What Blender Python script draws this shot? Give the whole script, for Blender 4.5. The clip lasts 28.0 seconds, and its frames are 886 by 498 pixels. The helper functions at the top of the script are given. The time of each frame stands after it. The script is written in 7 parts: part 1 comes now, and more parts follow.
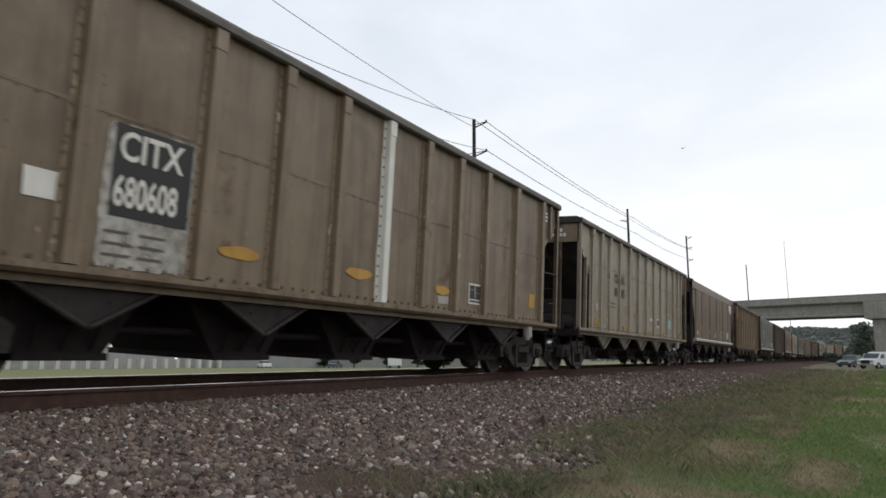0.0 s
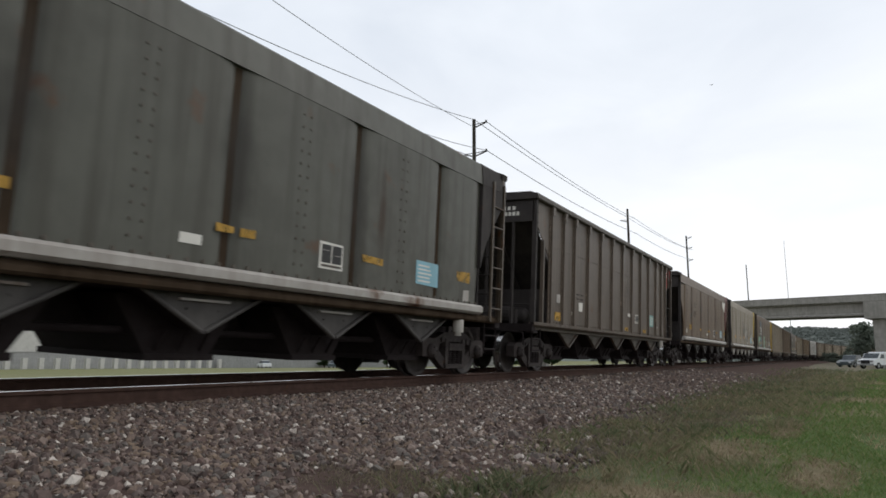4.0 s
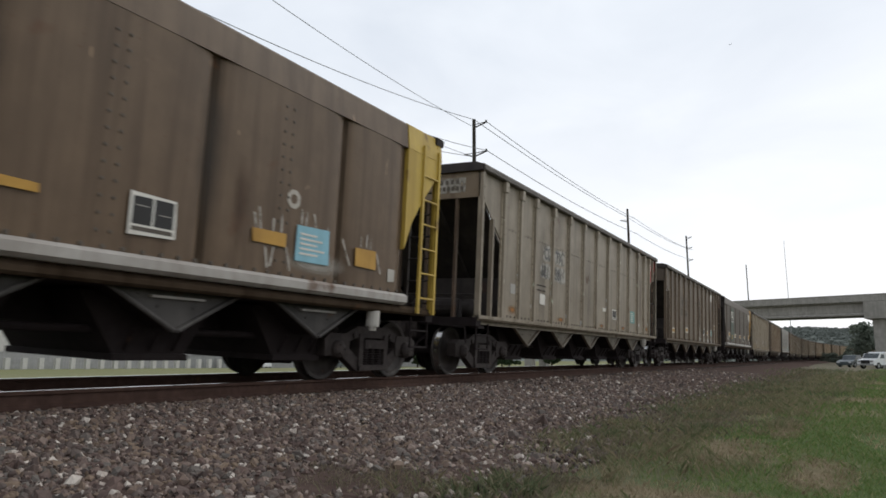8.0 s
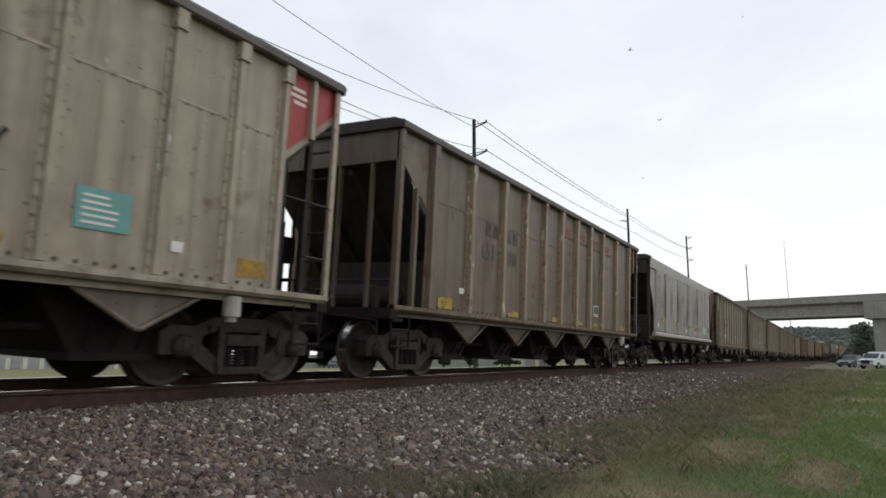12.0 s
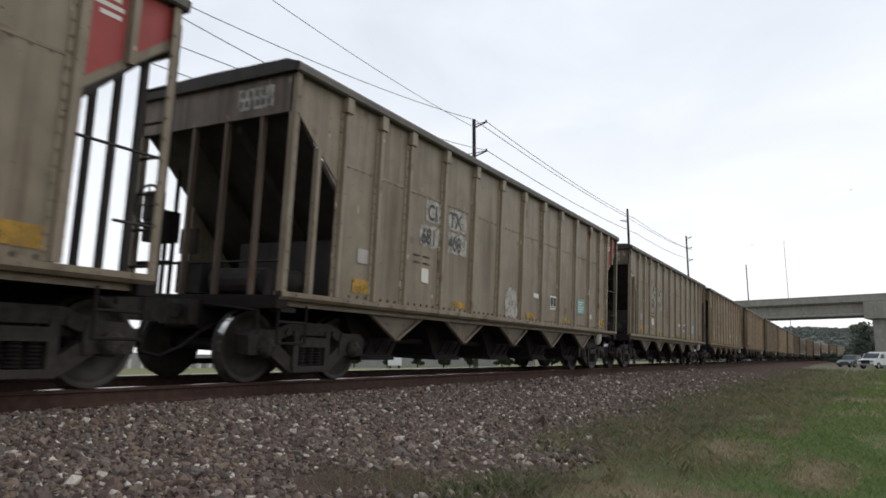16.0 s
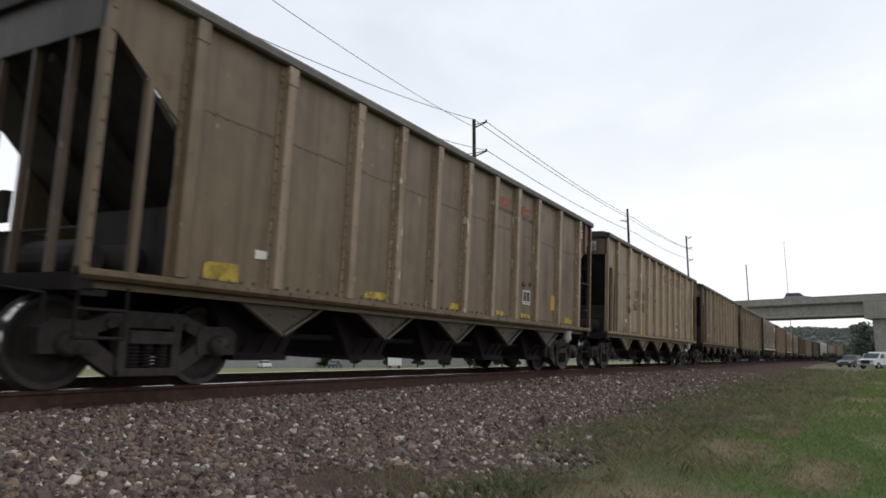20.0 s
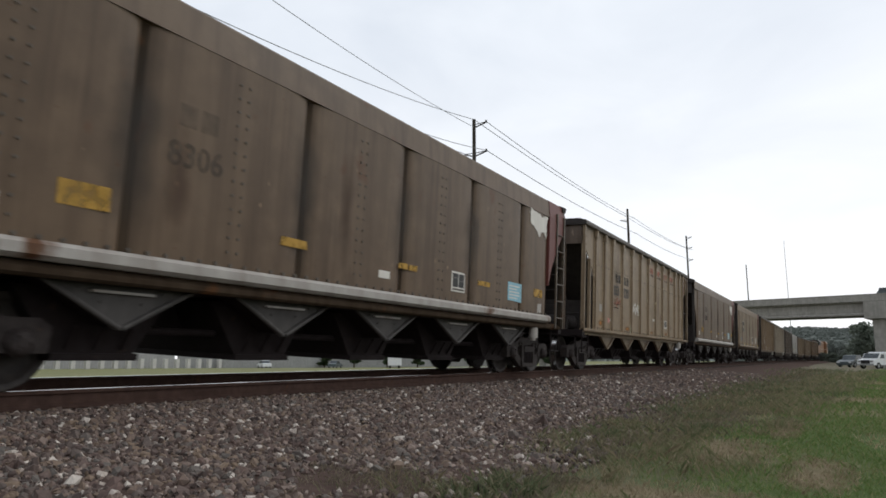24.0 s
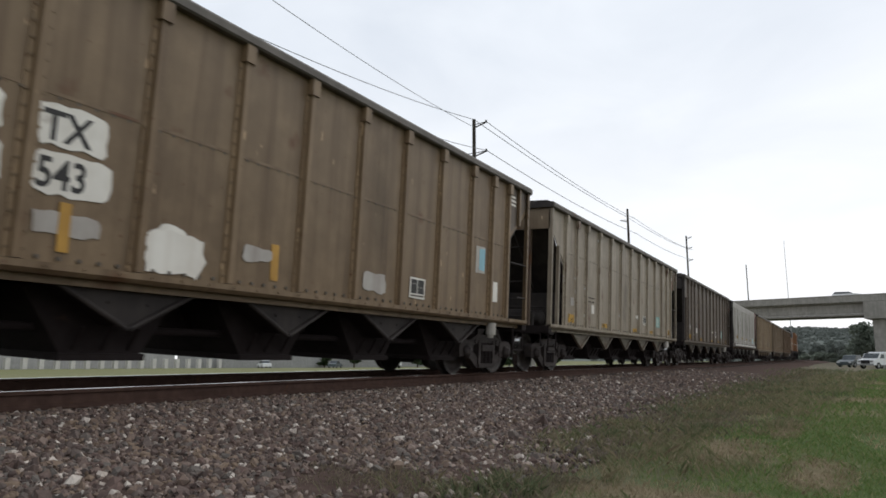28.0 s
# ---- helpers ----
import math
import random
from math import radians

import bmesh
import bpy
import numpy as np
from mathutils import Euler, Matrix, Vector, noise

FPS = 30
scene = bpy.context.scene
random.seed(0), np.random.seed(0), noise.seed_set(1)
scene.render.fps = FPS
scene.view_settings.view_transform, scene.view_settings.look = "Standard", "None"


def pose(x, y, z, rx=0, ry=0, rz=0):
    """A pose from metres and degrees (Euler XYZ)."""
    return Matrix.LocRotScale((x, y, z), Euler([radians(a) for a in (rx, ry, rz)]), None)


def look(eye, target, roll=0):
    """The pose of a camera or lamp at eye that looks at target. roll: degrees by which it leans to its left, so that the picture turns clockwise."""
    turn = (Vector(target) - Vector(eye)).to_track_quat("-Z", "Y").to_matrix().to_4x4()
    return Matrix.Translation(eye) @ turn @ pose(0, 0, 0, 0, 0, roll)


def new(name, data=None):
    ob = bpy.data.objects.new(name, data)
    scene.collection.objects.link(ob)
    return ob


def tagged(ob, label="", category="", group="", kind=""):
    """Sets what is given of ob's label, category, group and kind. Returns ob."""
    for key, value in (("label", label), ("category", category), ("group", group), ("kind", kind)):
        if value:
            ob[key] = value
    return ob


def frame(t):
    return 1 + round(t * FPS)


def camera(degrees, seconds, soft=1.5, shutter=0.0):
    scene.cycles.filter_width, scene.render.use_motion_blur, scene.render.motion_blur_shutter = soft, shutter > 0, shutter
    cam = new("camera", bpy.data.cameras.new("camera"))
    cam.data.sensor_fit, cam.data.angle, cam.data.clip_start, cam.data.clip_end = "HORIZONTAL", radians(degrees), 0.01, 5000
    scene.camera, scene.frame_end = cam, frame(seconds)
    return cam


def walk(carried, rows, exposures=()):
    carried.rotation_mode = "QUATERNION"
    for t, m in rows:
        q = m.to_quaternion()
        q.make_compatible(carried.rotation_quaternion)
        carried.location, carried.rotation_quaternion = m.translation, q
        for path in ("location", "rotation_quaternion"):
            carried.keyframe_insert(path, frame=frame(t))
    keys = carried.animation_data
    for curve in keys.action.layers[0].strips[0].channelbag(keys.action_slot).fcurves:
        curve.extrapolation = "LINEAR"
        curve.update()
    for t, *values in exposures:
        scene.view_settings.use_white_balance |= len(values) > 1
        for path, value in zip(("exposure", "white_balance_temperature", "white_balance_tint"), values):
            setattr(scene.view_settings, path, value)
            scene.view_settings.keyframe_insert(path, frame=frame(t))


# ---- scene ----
cam = camera(66.3, 28.0, soft=1.65, shutter=0.09)
EYE = pose(0, 0, 0.256, 99.2, 0, 29.88)
walk(cam, [(0.0, EYE), (28.0, EYE)])

# ---- light ----
SUN_AZ, SUN_EL = 35.0, 40.0   # degrees to the right of the track, above the horizon


def make_world():
    w = bpy.data.worlds.new("overcast_sky")
    scene.world = w
    w.use_nodes = True
    n, l = w.node_tree.nodes, w.node_tree.links
    n.clear()
    out = n.new("ShaderNodeOutputWorld")
    bg = n.new("ShaderNodeBackground")
    sky = n.new("ShaderNodeTexSky")
    sky.sky_type = "NISHITA"
    sky.sun_disc = False
    sky.sun_elevation, sky.sun_rotation = radians(SUN_EL), radians(SUN_AZ)
    sky.dust_density = 4.0
    dim = n.new("ShaderNodeVectorMath")
    dim.operation = "SCALE"
    dim.inputs["Scale"].default_value = 0.09
    l.new(sky.outputs["Color"], dim.inputs[0])
    # cloud sheet: soft noise seen on a flat layer overhead
    co = n.new("ShaderNodeTexCoord")
    sep = n.new("ShaderNodeSeparateXYZ")
    l.new(co.outputs["Generated"], sep.inputs[0])
    zz = n.new("ShaderNodeMath")
    zz.operation = "ADD"
    zz.inputs[1].default_value = 0.22
    l.new(sep.outputs["Z"], zz.inputs[0])
    flat = n.new("ShaderNodeVectorMath")
    flat.operation = "DIVIDE"
    comb = n.new("ShaderNodeCombineXYZ")
    for k in ("X", "Y", "Z"):
        l.new(zz.outputs[0], comb.inputs[k])
    l.new(co.outputs["Generated"], flat.inputs[0])
    l.new(comb.outputs[0], flat.inputs[1])
    noi = n.new("ShaderNodeTexNoise")
    noi.inputs["Scale"].default_value = 1.7
    noi.inputs["Detail"].default_value = 5.0
    noi.inputs["Roughness"].default_value = 0.52
    noi.inputs["Distortion"].default_value = 0.4
    l.new(flat.outputs[0], noi.inputs["Vector"])
    ramp = n.new("ShaderNodeValToRGB")
    e = ramp.color_ramp.elements
    e[0].position, e[0].color = 0.30, (0.76, 0.82, 0.91, 1)
    e[1].position, e[1].color = 0.66, (0.95, 1.0, 1.07, 1)
    l.new(noi.outputs["Fac"], ramp.inputs["Fac"])
    # brighter haze low over the horizon
    haze = n.new("ShaderNodeMapRange")
    haze.inputs["From Min"].default_value, haze.inputs["From Max"].default_value = 0.0, 0.42
    haze.inputs["To Min"].default_value, haze.inputs["To Max"].default_value = 1.0, 0.0
    l.new(sep.outputs["Z"], haze.inputs["Value"])
    mixh = n.new("ShaderNodeMixRGB")
    mixh.inputs["Color2"].default_value = (1.16, 1.17, 1.19, 1)
    l.new(haze.outputs[0], mixh.inputs["Fac"])
    l.new(ramp.outputs[0], mixh.inputs["Color1"])
    mix = n.new("ShaderNodeMixRGB")
    mix.inputs["Fac"].default_value = 0.93
    l.new(dim.outputs[0], mix.inputs["Color1"])
    l.new(mixh.outputs[0], mix.inputs["Color2"])
    l.new(mix.outputs[0], bg.inputs["Color"])
    bg.inputs["Strength"].default_value = 1.0
    l.new(bg.outputs[0], out.inputs["Surface"])
    sun = bpy.data.lights.new("sun", "SUN")
    sun.energy, sun.angle, sun.color = 0.7, radians(25), (1.0, 0.97, 0.92)
    so = new("sun", sun)
    d = Vector((math.sin(radians(SUN_AZ)) * math.cos(radians(SUN_EL)), math.cos(radians(SUN_AZ)) * math.cos(radians(SUN_EL)), math.sin(radians(SUN_EL))))
    so.matrix_world = look(d * 60, (0, 0, 0))


make_world()
scene.view_settings.exposure = 0.0

# ---- materials ----


def nodes_of(m):
    m.use_nodes = True
    nt = m.node_tree
    return nt.nodes, nt.links, nt.nodes["Principled BSDF"]


def surface(name, base, dark, light, rough=0.7, metal=0.0, grain=6.0, streak=0.0, rust=0.0, rust_col=(0.10, 0.045, 0.02), bump=0.15, fine=60.0, spread=0.5, gloss=0.3, fleck=0.0, fleck_col=(0.42, 0.38, 0.31)):
    """Weathered surface: two scales of noise, optional vertical streaks and rust blooms, at real size."""
    m = bpy.data.materials.new(name)
    n, l, p = nodes_of(m)
    co = n.new("ShaderNodeTexCoord")
    oi = n.new("ShaderNodeObjectInfo")
    off = n.new("ShaderNodeVectorMath")
    off.operation = "SCALE"
    one = n.new("ShaderNodeCombineXYZ")
    for k in ("X", "Y", "Z"):
        l.new(oi.outputs["Random"], one.inputs[k])
    off.inputs["Scale"].default_value = 37.0
    l.new(one.outputs[0], off.inputs[0])
    add = n.new("ShaderNodeVectorMath")
    add.operation = "ADD"
    l.new(co.outputs["Object"], add.inputs[0])
    l.new(off.outputs[0], add.inputs[1])

    def noise_at(scale, stretch=None, detail=4.0):
        t = n.new("ShaderNodeTexNoise")
        t.inputs["Scale"].default_value = scale
        t.inputs["Detail"].default_value = detail
        if stretch:
            mp = n.new("ShaderNodeMapping")
            mp.inputs["Scale"].default_value = stretch
            l.new(add.outputs[0], mp.inputs["Vector"])
            l.new(mp.outputs[0], t.inputs["Vector"])
        else:
            l.new(add.outputs[0], t.inputs["Vector"])
        return t.outputs["Fac"]

    def ramp_of(f, a, b):
        r = n.new("ShaderNodeMapRange")
        r.inputs["From Min"].default_value, r.inputs["From Max"].default_value = a, b
        l.new(f, r.inputs["Value"])
        return r.outputs[0]

    def mixed(f, a, b, blend="MIX"):
        x = n.new("ShaderNodeMixRGB")
        x.blend_type = blend
        l.new(f, x.inputs["Fac"])
        for v, i in ((a, "Color1"), (b, "Color2")):
            if isinstance(v, tuple):
                x.inputs[i].default_value = (*v, 1)
            else:
                l.new(v, x.inputs[i])
        return x.outputs[0]

    big = noise_at(grain * 0.14)
    col = mixed(ramp_of(big, 0.5 - spread * 0.4, 0.5 + spread * 0.4), dark, light)
    mid = noise_at(grain)
    half = n.new("ShaderNodeMixRGB")
    half.inputs["Fac"].default_value = 0.55
    l.new(col, half.inputs["Color1"])
    half.inputs["Color2"].default_value = (*base, 1)
    col = half.outputs[0]
    col = mixed(ramp_of(mid, 0.38, 0.75), col, light)
    if streak:
        s = noise_at(1.0, (5.0, 5.0, 0.28), 5.0)
        sc = n.new("ShaderNodeMath")
        sc.operation = "MULTIPLY"
        sc.inputs[1].default_value = streak
        l.new(ramp_of(s, 0.46, 0.7), sc.inputs[0])
        col = mixed(sc.outputs[0], col, dark)
        s2 = noise_at(1.3, (11.0, 11.0, 0.5), 4.0)
        sc2 = n.new("ShaderNodeMath")
        sc2.operation = "MULTIPLY"
        sc2.inputs[1].default_value = streak * 0.6
        l.new(ramp_of(s2, 0.55, 0.75), sc2.inputs[0])
        col = mixed(sc2.outputs[0], col, light)
    if rust:
        r = noise_at(grain * 0.55, None, 8.0)
        rr = ramp_of(r, 0.72 - rust * 0.2, 0.80 - rust * 0.15)
        col = mixed(rr, col, rust_col)
    if fleck:
        # chips: tall pale scuffs and small dark rust spots
        fs = noise_at(1.0, (9.0, 9.0, 3.2), 3.0)
        col = mixed(ramp_of(fs, 0.76 - 0.12 * fleck, 0.79 - 0.12 * fleck), col, fleck_col)
        fd = noise_at(17.0, None, 2.0)
        col = mixed(ramp_of(fd, 0.74 - 0.08 * fleck, 0.77 - 0.08 * fleck), col, rust_col)
    l.new(col, p.inputs["Base Color"])
    p.inputs["Roughness"].default_value = rough
    p.inputs["Metallic"].default_value = metal
    p.inputs["Specular IOR Level"].default_value = gloss
    if bump:
        b = n.new("ShaderNodeBump")
        b.inputs["Strength"].default_value = bump
        b.inputs["Distance"].default_value = 0.01
        l.new(noise_at(fine, None, 3.0), b.inputs["Height"])
        l.new(b.outputs[0], p.inputs["Normal"])
    return m


def thin_paint(name, c, cover):
    """Old paint worn thin in patches, so that the sheet shows through."""
    m = bpy.data.materials.new(name)
    n, l, p = nodes_of(m)
    p.inputs["Base Color"].default_value = (*c, 1)
    p.inputs["Roughness"].default_value = 0.7
    co = n.new("ShaderNodeTexCoord")
    t = n.new("ShaderNodeTexNoise")
    t.inputs["Scale"].default_value = 7.0
    t.inputs["Detail"].default_value = 6.0
    l.new(co.outputs["Object"], t.inputs["Vector"])
    r = n.new("ShaderNodeMapRange")
    r.inputs["From Min"].default_value, r.inputs["From Max"].default_value = 0.32, 0.62
    r.inputs["To Min"].default_value, r.inputs["To Max"].default_value = cover * 0.25, cover
    l.new(t.outputs["Fac"], r.inputs["Value"])
    l.new(r.outputs[0], p.inputs["Alpha"])
    return m


def shade(c, f):
    return tuple(min(1.0, v * f) for v in c)


def coat(name, c, rough=0.47, streak=0.75, rust=0.35, contrast=1.0, gloss=0.28, fleck=0.0):
    k = 1 - 0.45 * contrast
    dark = (c[0] * min(1, k + 0.06), c[1] * k, c[2] * max(0, k - 0.05))
    pale = tuple(min(0.5, v * 2.4) for v in c)
    return surface(name, c, dark, shade(c, 1 + 0.30 * contrast), rough=rough, grain=3.0, streak=streak, rust=rust, bump=0.12, gloss=gloss, fleck=fleck, fleck_col=pale)


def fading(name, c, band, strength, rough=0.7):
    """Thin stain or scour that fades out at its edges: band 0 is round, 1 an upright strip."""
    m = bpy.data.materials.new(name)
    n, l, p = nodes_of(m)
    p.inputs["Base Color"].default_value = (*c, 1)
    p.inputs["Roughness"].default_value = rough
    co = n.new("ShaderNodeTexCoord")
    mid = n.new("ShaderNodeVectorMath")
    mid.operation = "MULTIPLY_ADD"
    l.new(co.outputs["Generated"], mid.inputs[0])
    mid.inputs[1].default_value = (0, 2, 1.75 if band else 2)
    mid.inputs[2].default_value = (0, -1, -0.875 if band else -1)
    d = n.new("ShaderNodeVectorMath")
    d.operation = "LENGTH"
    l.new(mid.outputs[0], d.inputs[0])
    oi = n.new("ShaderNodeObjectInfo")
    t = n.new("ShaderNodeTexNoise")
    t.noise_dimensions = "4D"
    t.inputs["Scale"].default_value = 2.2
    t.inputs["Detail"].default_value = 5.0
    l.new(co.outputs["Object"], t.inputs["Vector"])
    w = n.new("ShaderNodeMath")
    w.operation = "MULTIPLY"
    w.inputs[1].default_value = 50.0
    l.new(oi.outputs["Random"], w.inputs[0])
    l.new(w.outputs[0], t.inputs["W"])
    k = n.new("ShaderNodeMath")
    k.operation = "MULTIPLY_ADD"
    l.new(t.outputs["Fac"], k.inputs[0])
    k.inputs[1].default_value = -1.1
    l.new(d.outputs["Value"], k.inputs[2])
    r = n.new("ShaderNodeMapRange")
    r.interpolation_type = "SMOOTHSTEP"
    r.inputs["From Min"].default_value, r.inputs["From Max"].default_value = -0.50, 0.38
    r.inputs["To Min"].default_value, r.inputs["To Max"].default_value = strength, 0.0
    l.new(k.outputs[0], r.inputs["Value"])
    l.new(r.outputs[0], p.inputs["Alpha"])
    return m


PAINT = {
    "tan": coat("tan_car_paint", (0.215, 0.161, 0.105), fleck=0.3),
    "brown": coat("brown_car_paint", (0.108, 0.071, 0.043), fleck=0.3),
    "cream": coat("pale_car_paint", (0.228, 0.193, 0.147)),
    "grey": coat("grey_brown_car_paint", (0.165, 0.124, 0.084), fleck=0.3),
    "dark": coat("dark_car_paint", (0.089, 0.069, 0.053)),
    "green": coat("grey_green_car_paint", (0.076, 0.075, 0.062)),
    "ivory": coat("ivory_car_paint", (0.300, 0.255, 0.193), fleck=0.3),
    "silver": coat("silver_grey_car_paint", (0.250, 0.238, 0.215)),
    "umber": coat("umber_car_paint", (0.150, 0.104, 0.061), fleck=0.3),
    "taupe": coat("taupe_brown_car_paint", (0.133, 0.097, 0.060), fleck=0.3),
    "putty": coat("putty_grey_car_paint", (0.200, 0.163, 0.118), fleck=0.3),
    "dusk": coat("dusky_brown_car_paint", (0.130, 0.098, 0.069), fleck=0.3),
    "rust": coat("rust_brown_car_paint", (0.140, 0.096, 0.055), fleck=0.4),
}
# rib colours scaled up: edge wear plus skylight painted onto the ribs
RIB_PAINT = {k: coat(k + "_rib_worn_lit_paint", tuple(v * 1.46 for v in c), fleck=0.9) for k, c in (("tan", (0.215, 0.161, 0.105)), ("brown", (0.108, 0.071, 0.043)), ("cream", (0.228, 0.193, 0.147)), ("grey", (0.165, 0.124, 0.084)), ("dark", (0.089, 0.069, 0.053)), ("green", (0.088, 0.090, 0.078)), ("silver", (0.250, 0.238, 0.215)), ("ivory", (0.260, 0.220, 0.165)), ("umber", (0.150, 0.104, 0.061)), ("taupe", (0.150, 0.108, 0.068)), ("rust", (0.165, 0.118, 0.072)), ("dusk", (0.130, 0.098, 0.069)), ("putty", (0.200, 0.163, 0.118)))}
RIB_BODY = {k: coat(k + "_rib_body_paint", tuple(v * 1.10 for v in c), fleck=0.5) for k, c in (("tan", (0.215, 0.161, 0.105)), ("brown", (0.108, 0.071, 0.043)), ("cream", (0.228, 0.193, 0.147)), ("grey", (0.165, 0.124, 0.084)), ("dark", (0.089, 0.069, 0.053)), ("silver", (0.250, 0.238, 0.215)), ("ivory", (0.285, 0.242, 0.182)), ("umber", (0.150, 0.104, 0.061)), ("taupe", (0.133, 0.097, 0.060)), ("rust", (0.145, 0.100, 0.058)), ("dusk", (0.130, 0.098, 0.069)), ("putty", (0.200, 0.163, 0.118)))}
# car colours scaled down for the pocket plates, by tone
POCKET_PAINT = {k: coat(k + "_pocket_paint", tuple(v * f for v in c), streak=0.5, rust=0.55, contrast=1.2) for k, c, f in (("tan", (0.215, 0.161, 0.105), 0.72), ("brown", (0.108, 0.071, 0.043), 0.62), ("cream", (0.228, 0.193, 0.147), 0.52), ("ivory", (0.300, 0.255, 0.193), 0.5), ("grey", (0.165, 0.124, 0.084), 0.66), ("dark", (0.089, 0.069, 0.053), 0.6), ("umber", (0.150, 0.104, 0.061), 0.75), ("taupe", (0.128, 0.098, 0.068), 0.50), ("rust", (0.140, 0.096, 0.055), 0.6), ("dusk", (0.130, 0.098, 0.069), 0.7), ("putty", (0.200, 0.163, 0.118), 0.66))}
# dark end steel; inside the end bays it also holds painted shade
END_DARK = surface("sooty_shaded_steel", (0.026, 0.021, 0.020), (0.015, 0.012, 0.012), (0.046, 0.038, 0.034), rough=0.75, grain=4, streak=0.5, rust=0.25, rust_col=(0.05, 0.028, 0.02))
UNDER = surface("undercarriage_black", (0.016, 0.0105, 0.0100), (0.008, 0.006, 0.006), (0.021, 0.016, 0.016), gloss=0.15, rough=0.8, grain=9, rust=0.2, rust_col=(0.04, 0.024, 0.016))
# film for the seams: grime together with painted trough shade
SEAM_GRIME_SHADE = fading("seam_grime_shade", (0.030, 0.025, 0.021), True, 0.42)
SOOT_SPOT = fading("dark_grime", (0.028, 0.024, 0.021), False, 0.75)
RUST_BAND = fading("rusty_run", (0.075, 0.036, 0.018), True, 0.5)
SCOUR_THIN = fading("thin_pale_scour", (0.36, 0.31, 0.24), False, 0.45)
SCOUR = fading("pale_scour", (0.42, 0.39, 0.34), False, 0.78)
SOOT_THIN = fading("thin_sooty_stain", (0.035, 0.029, 0.023), True, 0.20)
RUST_THIN = fading("thin_rusty_run", (0.11, 0.055, 0.028), True, 0.22)
STENCIL_RED = thin_paint("worn_red_stencil", (0.40, 0.085, 0.040), 0.75)
STENCIL_DARK = thin_paint("worn_dark_stencil", (0.035, 0.030, 0.026), 0.55)
STENCIL_BLACK = thin_paint("worn_black_stencil_film", (0.030, 0.026, 0.022), 0.85)
STENCIL_GHOST = thin_paint("ghost_stencil_film", (0.050, 0.042, 0.032), 0.28)
OCHRE_FILM = thin_paint("worn_yellow_film", (0.44, 0.25, 0.035), 0.92)
YELLOW_FILM = thin_paint("worn_lemon_film", (0.46, 0.33, 0.045), 0.90)
CHALK_FILM = thin_paint("chalky_spray_film", (0.50, 0.46, 0.40), 0.75)
PALE_FILM = thin_paint("pale_painted_film", (0.46, 0.43, 0.38), 0.8)
WORN_ORANGE = fading("worn_orange_patch", (0.36, 0.15, 0.03), False, 0.8)
RUST_LOW = fading("low_rust_stain", (0.26, 0.10, 0.028), False, 0.7)
END_POST = coat("rusty_end_post_paint", (0.088, 0.060, 0.042), streak=0.6, rust=0.6, fleck=0.8)
END_PAINT = coat("sooty_end_paint", (0.070, 0.054, 0.039), streak=0.9, rust=0.6, contrast=1.3, fleck=0.8)
END_CHAR = coat("charred_end_plate_paint", (0.045, 0.033, 0.024), streak=0.9, rust=0.6, contrast=1.3, fleck=0.6)
END_PLATE = coat("mottled_end_plate_paint", (0.096, 0.071, 0.055), streak=0.9, rust=0.7, contrast=1.4, fleck=0.9)
# dark brown holding painted shade, for seam troughs and the lower sill
SHADE_BROWN = coat("shade_brown_paint", (0.048, 0.034, 0.023), rough=0.9, streak=0.8, rust=0.4, contrast=1.2, gloss=0.05)
CHORD = surface("grimy_chord_paint", (0.105, 0.093, 0.083), (0.06, 0.053, 0.048), (0.15, 0.135, 0.12), rough=0.7, grain=3, rust=0.3)
# dark grey for the pockets of smooth cars
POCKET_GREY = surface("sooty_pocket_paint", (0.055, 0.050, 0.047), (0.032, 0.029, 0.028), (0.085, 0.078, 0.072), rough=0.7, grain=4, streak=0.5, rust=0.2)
TRUCK = surface("truck_cast_steel", (0.026, 0.0200, 0.0185), (0.012, 0.0095, 0.009), (0.050, 0.040, 0.037), gloss=0.2, rough=0.65, grain=12, rust=0.3, rust_col=(0.07, 0.04, 0.025))
WHEEL = surface("wheel_steel", (0.032, 0.027, 0.025), (0.016, 0.0135, 0.013), (0.055, 0.046, 0.041), rough=0.6, gloss=0.25, grain=10, rust=0.3, rust_col=(0.07, 0.04, 0.028))
TREAD = surface("polished_tread", (0.55, 0.54, 0.52), (0.42, 0.41, 0.40), (0.66, 0.65, 0.63), rough=0.22, metal=1.0, grain=20, bump=0.03)
PINK = coat("pink_spray_paint", (0.50, 0.22, 0.19), streak=0.3, rust=0.2, contrast=0.5)
RED = coat("faded_red_paint", (0.30, 0.046, 0.042), streak=0.4, rust=0.3, contrast=0.7)
MAROON = coat("dull_maroon_paint", (0.125, 0.042, 0.035), streak=0.4, rust=0.35, contrast=0.7)
YELLOW = coat("faded_yellow_paint", (0.42, 0.29, 0.055), streak=0.5, rust=0.45, contrast=0.7)
OCHRE = coat("yellow_marking_paint", (0.40, 0.225, 0.045), streak=0.5, rust=0.55, contrast=0.8)
PLATE = coat("scuffed_plate_paint", (0.37, 0.35, 0.315), streak=0.5, rust=0.5, contrast=0.8)
WHITE = coat("dirty_white_paint", (0.62, 0.60, 0.55), streak=0.35, rust=0.25, contrast=0.5)
BLACK = coat("black_stencil_paint", (0.022, 0.021, 0.021), streak=0.3, rust=0.1, contrast=0.6)
FADED = coat("faded_stencil_paint", (0.085, 0.072, 0.058), streak=0.4, rust=0.3, contrast=0.8)
BLUE = coat("light_blue_stencil", (0.22, 0.42, 0.50), streak=0.4, rust=0.2, contrast=0.6)
TEAL = coat("teal_stencil", (0.13, 0.30, 0.28), streak=0.4, rust=0.3, contrast=0.6)
